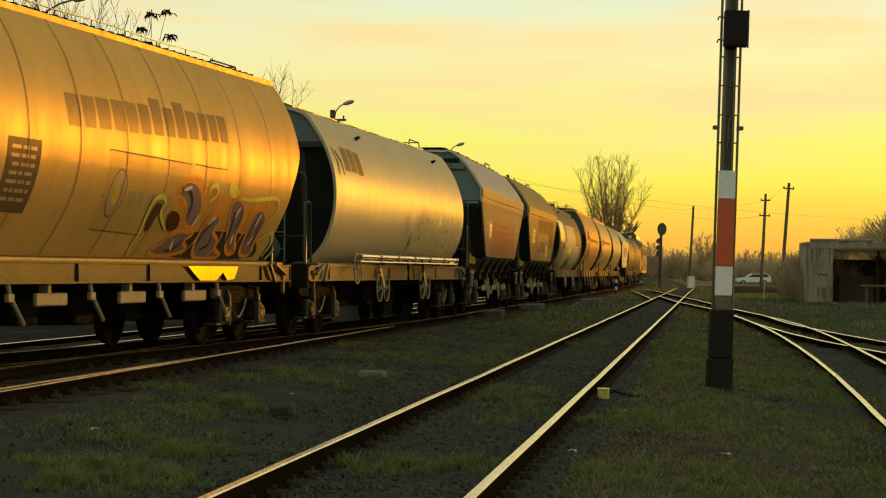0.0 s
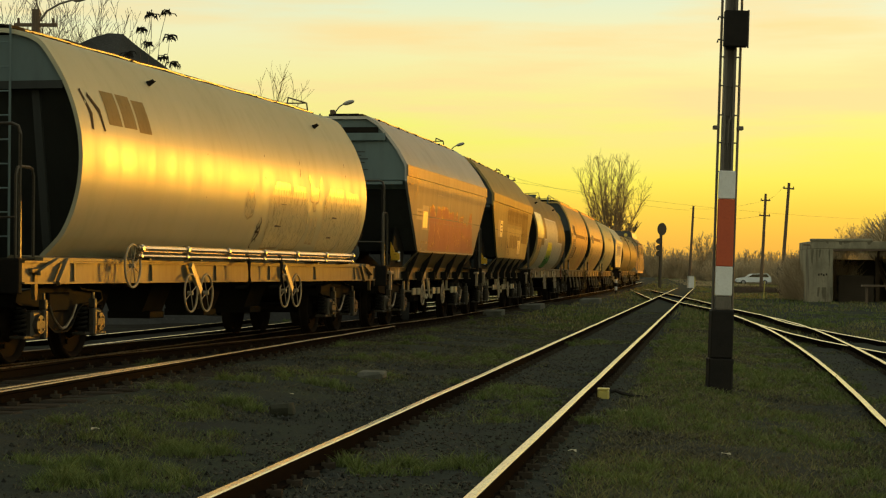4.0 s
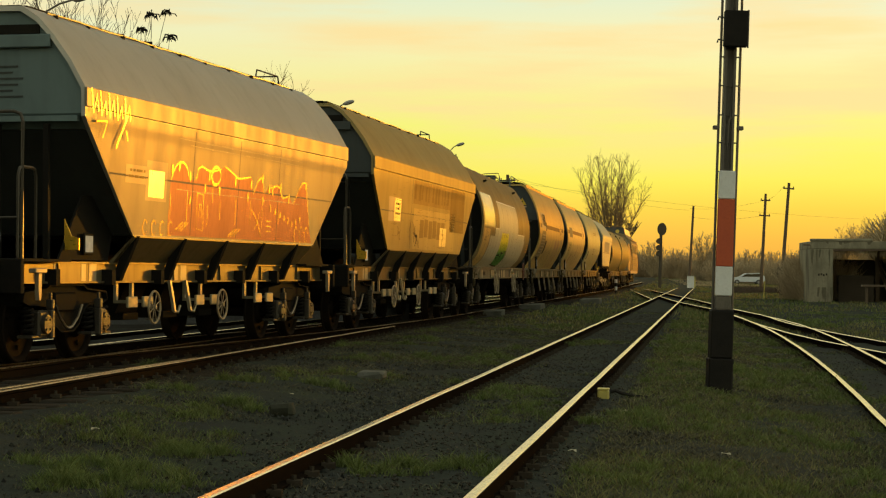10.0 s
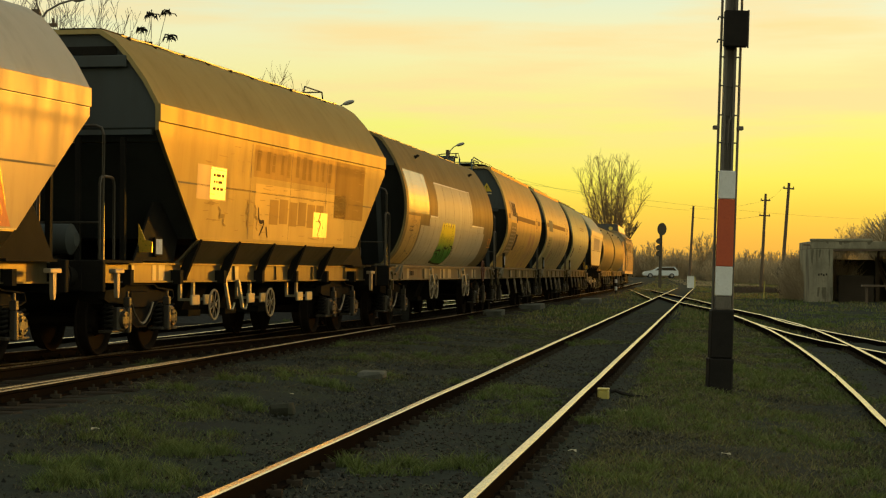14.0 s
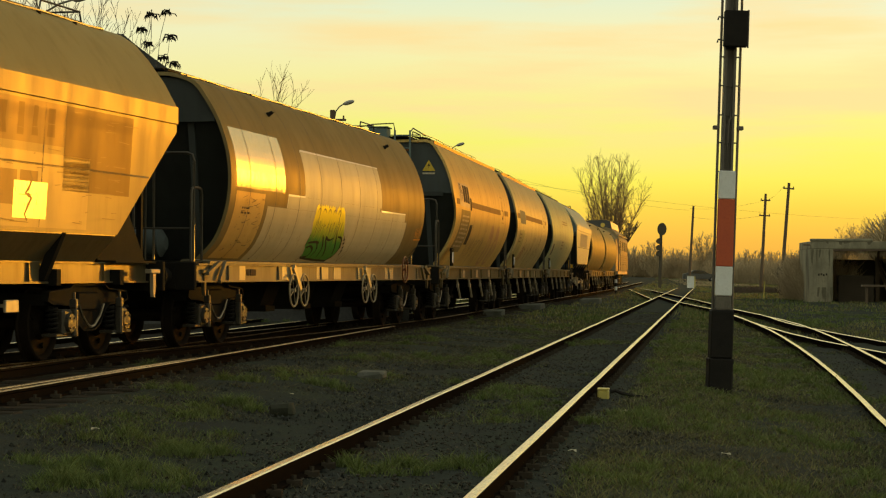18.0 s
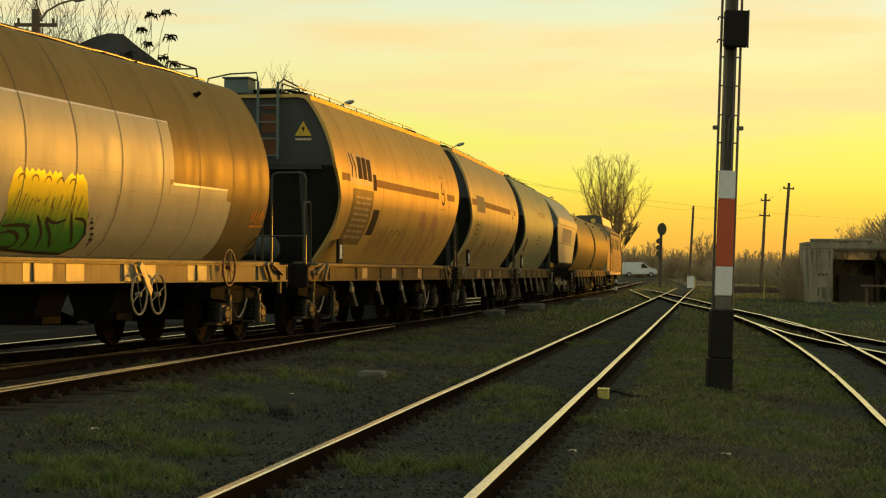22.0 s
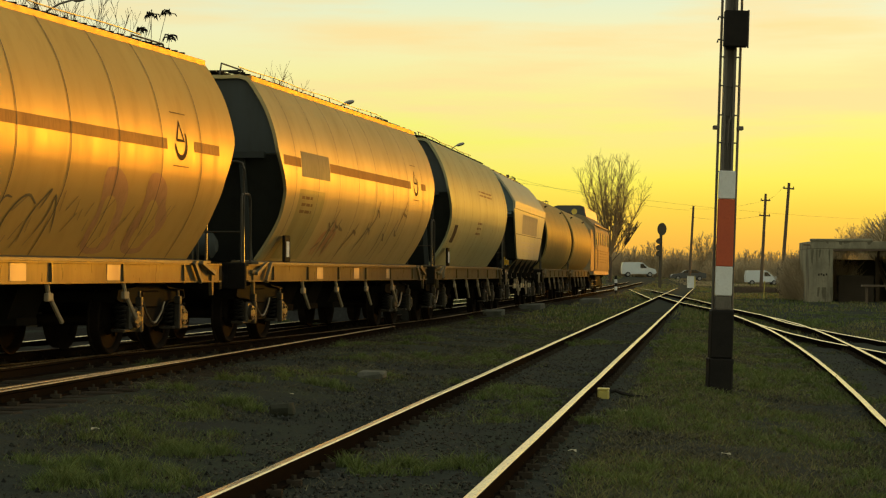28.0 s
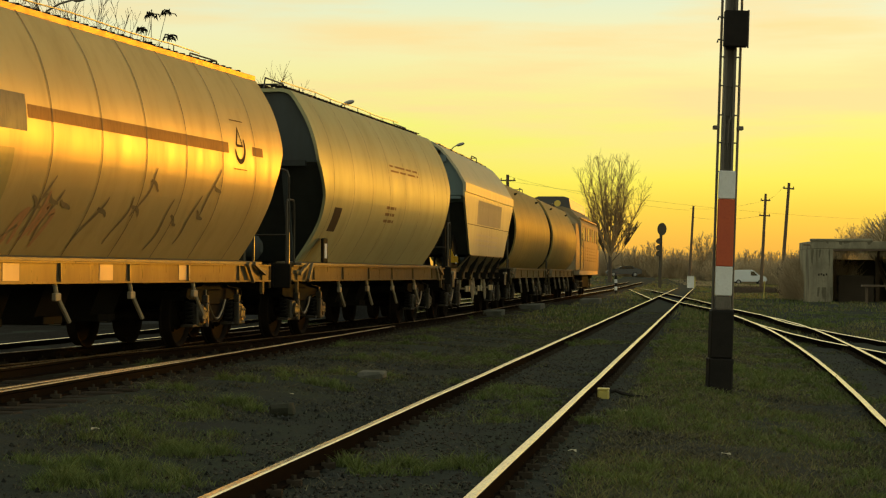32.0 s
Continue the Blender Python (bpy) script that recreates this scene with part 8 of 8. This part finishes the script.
def seed_plant():
    ob = thing("seeding_tree", "thin leafless sapling with dark hanging seed bunches", "sapling", at=pose(-7.72, 52.5, -0.12))
    rng = random.Random(21)
    st, cl = Sticks(), Sticks()
    tips = []
    for k, (dx, dz) in enumerate(((-0.55, 6.3), (-0.25, 6.95), (0.05, 7.35), (0.42, 7.4), (0.55, 6.75), (0.35, 6.2), (0.62, 6.05), (-0.05, 6.55), (0.15, 5.7))):
        dz += 0.95
        q = Vector((0.05 * k - 0.2, 0, 5.2))
        for s in range(5):
            e = Vector((q.x + (dx - q.x) / (5 - s) + rng.uniform(-0.03, 0.03), rng.uniform(-0.1, 0.1), q.z + (dz - q.z) / (5 - s)))
            st.add(q, e, 0.016 - s * 0.002, 0.014 - s * 0.002, 4)
            q = e
        tips.append(q)
    st.add((0, 0, 0), (0, 0, 5.4), 0.06, 0.04, 6)
    for q in tips:
        cl = Sticks()
        for _ in range(22):
            a = q + Vector((rng.gauss(0, 0.05), rng.gauss(0, 0.05), rng.gauss(0.02, 0.03)))
            out = rng.uniform(-0.20, 0.20)
            b = a + Vector((out * 0.7, rng.uniform(-0.08, 0.08), 0.02 - abs(out) * 0.2))
            cl.add(a, b, 0.008, 0.016)
            cl.add(b, b + Vector((out * 0.25, 0, -rng.uniform(0.06, 0.14))), 0.022, 0.006)
        c = new("seed_head", cl.mesh("seed_head", M_BLACK))
        c.parent = ob
    t = new("branch_frame", st.mesh("branch_frame", M_BARK))
    t.parent = ob


seed_plant()


def heap():
    """The dark spoil heap behind the train."""
    bm = B()
    xs, ys = np.linspace(-9.5, 9.5, 48), np.linspace(-9, 9, 31)
    grid = []
    for y in ys:
        row = []
        for x in xs:
            peak = 7.85 - 0.78 * (x - 1.3) if x > 1.3 else 7.85 - 0.30 * (1.3 - x) if x > 0.3 else 7.55 - 0.03 * (0.3 - x) if x > -3.5 else 7.3 - 0.9 * (-3.5 - x)
            z = peak - 0.85 * abs(y) + 0.35 * noise.noise((x * 0.8, y * 0.8, 1)) + 0.12 * noise.noise((x * 2.7, y * 2.7, 4))
            row.append(bm.verts.new((x, y, max(z, -0.3))))
        grid.append(row)
    for a, b in zip(grid, grid[1:]):
        for k in range(len(xs) - 1):
            bm.faces.new((a[k], a[k + 1], b[k + 1], b[k]))
    ob = thing("spoil_heap", "tall dark heap of coal and earth", "heap", at=pose(-10.4, 56, 0.35))
    part("heap_surface", bm, material("coal_earth", (0.045, 0.045, 0.04), 1.0, second=(0.025, 0.025, 0.022), third=(0.08, 0.078, 0.07), scale=1.2, amount=0.8, bump=1.0, bump_scale=8, spec=0.1), ob)


heap()


def wires():
    for a, b, sag in (((5.0, 156, 9.0), (23.8, 194, 7.6), 0.4), ((23.8, 194, 7.8), (26.3, 164, 7.5), 0.3), ((23.8, 194, 7.0), (26.3, 164, 6.3), 0.3), ((5.0, 156, 8.6), (60, 240, 8.0), 0.8), ((26.3, 164, 7.5), (24.25, 143, 7.7), 0.2)):
        ob = thing("overhead_wire", "thin sagging overhead wire", "wire", "overhead wires")
        bm = B()
        A, C = Vector(a), Vector(b)
        tube(bm, [A.lerp(C, t) - Vector((0, 0, sag * 4 * t * (1 - t))) for t in np.linspace(0, 1, 13)], 0.007, 4)
        part("strand", bm, M_BLACK, ob)


wires()


def grass_places(rng, count, y_near, y_far, spread=1.0, bias=0.25, power=1.7):
    """Places for grass, thin on ballast and under the train, thicker on the right-hand strip."""
    out = []
    while len(out) < count:
        y = y_near + (y_far - y_near) * rng.random() ** power
        x = near_centre(y) + rng.uniform(-7, 8) * (0.28 + y / 46)
        u = (x - near_centre(y)) * 0.991
        dens = noise.noise((x * 0.55, y * 0.32, 3.0)) * 1.2 * spread + noise.noise((x * 1.9, y * 1.3, 8.0)) * 0.5 * spread + bias
        if abs(u) < 1.15:
            dens -= 0.55
        elif 1.2 < u < 4.2:
            dens += 0.5
        elif u < -1.2 and y < 30:
            dens -= 0.30 if y > 19 else 0.46
        if 4.2 < u < 6.4 and y < 60:
            dens -= 0.7
        lx = on_line(y - 28.8)[0] - x
        if (-3.6 if y < 22 else -2.4 if y < 27 else -1.2) < lx < 3:
            dens -= 0.9
        if rng.random() < dens * 1.5:
            out.append((x, y, u))
    return out


def blade(V, F, bx, by, z, w, h, lean, rng):
    a, ta = rng.uniform(0, 6.283), rng.uniform(0, 6.283)
    k = len(V)
    mx, my = bx + lean * 0.4 * math.cos(ta), by + lean * 0.4 * math.sin(ta)
    V += [(bx - w * math.cos(a), by - w * math.sin(a), z), (bx + w * math.cos(a), by + w * math.sin(a), z),
          (mx + w * 0.8 * math.cos(a), my + w * 0.8 * math.sin(a), z + h * 0.6), (mx - w * 0.8 * math.cos(a), my - w * 0.8 * math.sin(a), z + h * 0.6),
          (bx + lean * math.cos(ta), by + lean * math.sin(ta), z + h)]
    F += [(k, k + 1, k + 2, k + 3), (k + 3, k + 2, k + 4)]


def sward(name, label, V, F, mat):
    me = bpy.data.meshes.new(name)
    me.from_pydata(V, [], F)
    me.materials.append(mat)
    tagged(new(name, me), label, "grass", kind="stuff")


def grass():
    rng = np.random.default_rng(5)
    V, F = [], []
    # a low mat of moss and short grass
    for x, y, u in grass_places(rng, 62000, 7.0, 84, 1.35, 0.12):
        z = float(ground_z(x, y)) - 0.02
        tall = 0.018 + 0.045 * rng.random() ** 2
        for _ in range(5):
            blade(V, F, x + rng.normal(0, 0.05), y + rng.normal(0, 0.06), z, 0.0014 + y * 0.00011, tall * rng.uniform(0.6, 1.3), rng.uniform(0.3, 1.5) * tall, rng)
    # clumps with long arching blades
    clumps = [(x, y, rng.uniform(0.06, 0.22), rng.uniform(0.05, 0.12)) for x, y, u in grass_places(rng, 900, 7.0, 70, 2.2, -0.25, 1.4)]
    clumps += [(near_centre(14.9) + float(q), 14.9 + rng.normal(0, 0.25), rng.uniform(0.05, 0.12), rng.uniform(0.06, 0.13)) for q in np.arange(-0.6, 0.66, 0.05)]
    clumps += [(-2.55 + rng.normal(0, 0.28), 14.2 + rng.normal(0, 0.5), rng.uniform(0.08, 0.2), rng.uniform(0.06, 0.13)) for _ in range(22)]
    clumps += [(cx + rng.normal(0, r), cy + rng.normal(0, r * 1.6), rng.uniform(0.06, 0.16), rng.uniform(0.06, 0.13))
               for cx, cy, r, n in ((-2.34, 13.7, 0.24, 20), (-2.0, 15.9, 0.17, 17), (-1.99, 20.6, 0.16, 9), (-2.53, 23.9, 0.15, 7), (-1.45, 24.8, 0.25, 10), (5.06, 38.8, 0.5, 26), (5.07, 30.2, 0.5, 26)) for _ in range(n)]
    for x, y, r, tall in clumps:
        z = float(ground_z(x, y)) - 0.02
        for _ in range(int(60 + 420 * r)):
            q = abs(rng.normal(0, 0.55))
            a = rng.uniform(0, 6.283)
            bx, by = x + q * r * math.cos(a) * 1.4, y + q * r * math.sin(a)
            h = tall * max(0.25, 1.1 - 0.5 * q) * rng.uniform(0.5, 1.3)
            blade(V, F, bx, by, z, 0.0016 + y * 0.00010, h, rng.uniform(0.3, 1.4) * h, rng)
    # coarser growth beyond the turnouts
    for _ in range(9000):
        y = 62 + 185 * rng.random() ** 1.3
        x = near_centre(y) + rng.uniform(-14, 30) * (0.35 + y / 200)
        lx = on_line(y - 28.8)[0] - x
        if -2.2 < lx < 2.2 or abs(x - near_centre(y)) < 1.1 or noise.noise((x * 0.2, y * 0.07, 5.0)) < -0.15:
            continue
        z = float(ground_z(x, y)) - 0.02
        for _ in range(3):
            h = rng.uniform(0.05, 0.16)
            blade(V, F, x + rng.normal(0, 0.15), y + rng.normal(0, 0.3), z, 0.006 + y * 0.00016, h, rng.uniform(0.1, 0.8) * h, rng)
    sward("grass", "short green winter grass in uneven tufts", V, F, M_GRASS)
    V, F = [], []
    for x, y, u in grass_places(rng, 9000, 9.0, 60, 1.2, 0.15, 1.3):
        if u < 1.2:
            continue
        z = float(ground_z(x, y)) - 0.02
        for _ in range(3):
            h = rng.uniform(0.02, 0.09)
            blade(V, F, x + rng.normal(0, 0.06), y + rng.normal(0, 0.1), z, 0.0016 + y * 0.00012, h, rng.uniform(0.3, 1.4) * h, rng)
    for _ in range(26000):
        y = 50 + 195 * rng.random() ** 1.2
        x = near_centre(y) + rng.uniform(-14, 32) * (0.35 + y / 200)
        lx = on_line(y - 28.8)[0] - x
        if -2.0 < lx < 2.0 or abs(x - near_centre(y)) < 1.0 or noise.noise((x * 0.2, y * 0.06, 9.0)) < -0.2:
            continue
        z = float(ground_z(x, y)) - 0.02
        for _ in range(3):
            h = rng.uniform(0.04, 0.15)
            blade(V, F, x + rng.normal(0, 0.15), y + rng.normal(0, 0.3), z, 0.005 + y * 0.00014, h, rng.uniform(0.2, 1.0) * h, rng)
    sward("dry_tussocks", "yellowed dry tussocks beyond the turnouts", V, F, M_TUSSOCK)
    V, F = [], []
    for x, y, u in grass_places(rng, 70000, 7.0, 62, 0.6, 0.50):
        z = float(ground_z(x, y))
        for _ in range(3):
            h = rng.uniform(0.006, 0.05)
            blade(V, F, x + rng.normal(0, 0.06), y + rng.normal(0, 0.06), z - 0.005, 0.0013 + y * 0.00010, h, rng.uniform(0.04, 0.16), rng)
    sward("dry_grass", "matted dry straw and dead stalks between the grass", V, F, M_STRAW)


grass()


def scraps():
    for k, (x, y) in enumerate(((1.05, 16.2), (2.35, 16.6), (2.28, 13.4), (0.95, 12.6), (1.9, 21.0), (-2.9, 16.8), (-1.7, 22.5), (2.75, 11.2))):
        ob = thing("paper_scrap", "small crumpled white scrap on the grass", "litter", "scraps of litter", at=pose(x, y, float(ground_z(x, y)) + 0.02, 0.2, 0.3 * (k % 3 - 1), k * 1.3))
        bm = B()
        vs = [[bm.verts.new((0.035 * i - 0.035, 0.03 * j - 0.03, 0.012 * math.sin(i * 2.2 + j * 3.1 + k))) for i in range(3)] for j in range(3)]
        for j in range(2):
            for i in range(2):
                bm.faces.new((vs[j][i], vs[j][i + 1], vs[j + 1][i + 1], vs[j + 1][i]))
        part("crumpled_sheet", bm, P_WHITE, ob)


scraps()


M_STONE = material("loose_stone", (0.070, 0.064, 0.050), 1.0, second=(0.04, 0.037, 0.029), third=(0.10, 0.094, 0.077), scale=6, amount=0.9, spec=0.03, per_island=0.5)


def stones(count, seed):
    """Small stones and gravel round the rails."""
    rng = np.random.default_rng(seed)
    V, F = [], []
    for _ in range(count):
        y = 7 + 70 * rng.random() ** 1.8
        which = rng.random()
        if which < 0.45:
            x = near_centre(y) + rng.uniform(-1.5, 1.5)
        elif which < 0.6:
            x = on_line(y - 28.8)[0] + rng.uniform(-1.0, 2.2)
        elif which < 0.75:
            x = near_centre(y) + 5.4 + rng.uniform(-1.2, 1.4)
        else:
            x = near_centre(y) + rng.uniform(-7, 8)
        r = 0.006 + 0.013 * rng.random() ** 2
        z = float(ground_z(x, y)) + r * 0.1
        k = len(V)
        for d in ((1, 0, 0), (0, 1, 0), (-1, 0, 0), (0, -1, 0), (0, 0, 0.8), (0, 0, -0.8)):
            s = r * rng.uniform(0.6, 1.3)
            V.append((x + d[0] * s + rng.normal(0, r * 0.2), y + d[1] * s, z + d[2] * s))
        for f in ((0, 1, 4), (1, 2, 4), (2, 3, 4), (3, 0, 4), (1, 0, 5), (2, 1, 5), (3, 2, 5), (0, 3, 5)):
            F.append(tuple(k + i for i in f))
    me = bpy.data.meshes.new("gravel")
    me.from_pydata(V, [], F)
    me.materials.append(M_STONE)
    tagged(new("gravel", me), "dark scattered gravel and small stones", "gravel", kind="stuff")


stones(40000, 6)


def clods(count, seed):
    """Crumbs of soil and leaf litter that roughen the bare ground."""
    rng = np.random.default_rng(seed)
    V, F = [], []
    for x, y, u in grass_places(rng, count, 7.0, 66, 0.4, 0.62, 1.6):
        r = 0.007 + 0.022 * rng.random() ** 2.5
        z = float(ground_z(x, y)) - 0.004
        k = len(V)
        tilt = rng.uniform(0, 6.283)
        for a in (0.0, 1.6, 3.1, 4.7):
            q = r * rng.uniform(0.6, 1.4)
            V.append((x + q * math.cos(a + tilt), y + q * math.sin(a + tilt), z - 0.01))
        V.append((x + rng.normal(0, r * 0.3), y + rng.normal(0, r * 0.3), z + r * rng.uniform(0.5, 1.1)))
        F += [(k, k + 1, k + 4), (k + 1, k + 2, k + 4), (k + 2, k + 3, k + 4), (k + 3, k, k + 4)]
    me = bpy.data.meshes.new("soil_crumbs")
    me.from_pydata(V, [], F)
    me.materials.append(M_CRUMB)
    tagged(new("soil_crumbs", me), "dark crumbs of soil and dead leaves", "soil", kind="stuff")


M_CRUMB = material("soil_crumb", (0.040, 0.043, 0.038), 1.0, second=(0.025, 0.026, 0.022), third=(0.064, 0.064, 0.052), scale=3, amount=0.8, spec=0.03, per_island=0.7)
clods(90000, 26)



# ---- what moves ----
def motions():
    times = [k * 0.5 for k in range(65)]
    for ob, p0, p1, bogies in MOVES:
        rows, turns = [], [[] for _ in bogies]
        for t in times:
            m, head = wagon_pose(p0, p1, t)
            rows.append((t, m))
            for (b, p), tr in zip(bogies, turns):
                tr.append((t, pose(0, p - (p0 + p1) / 2, 0, 0, 0, -math.degrees(on_line(p - travelled(t))[2] - head))))
        walk(ob, rows)
        for (b, p), tr in zip(bogies, turns):
            walk(b, tr[::8])
    for ob, dy in ROLLS:
        walk(ob, [(k * 0.2, pose(0, dy, 0.46, math.degrees(travelled(k * 0.2) / 0.46) % 360, 0, 0)) for k in range(161)])
    for ob, rows in DRIVES:
        walk(ob, rows)


motions()
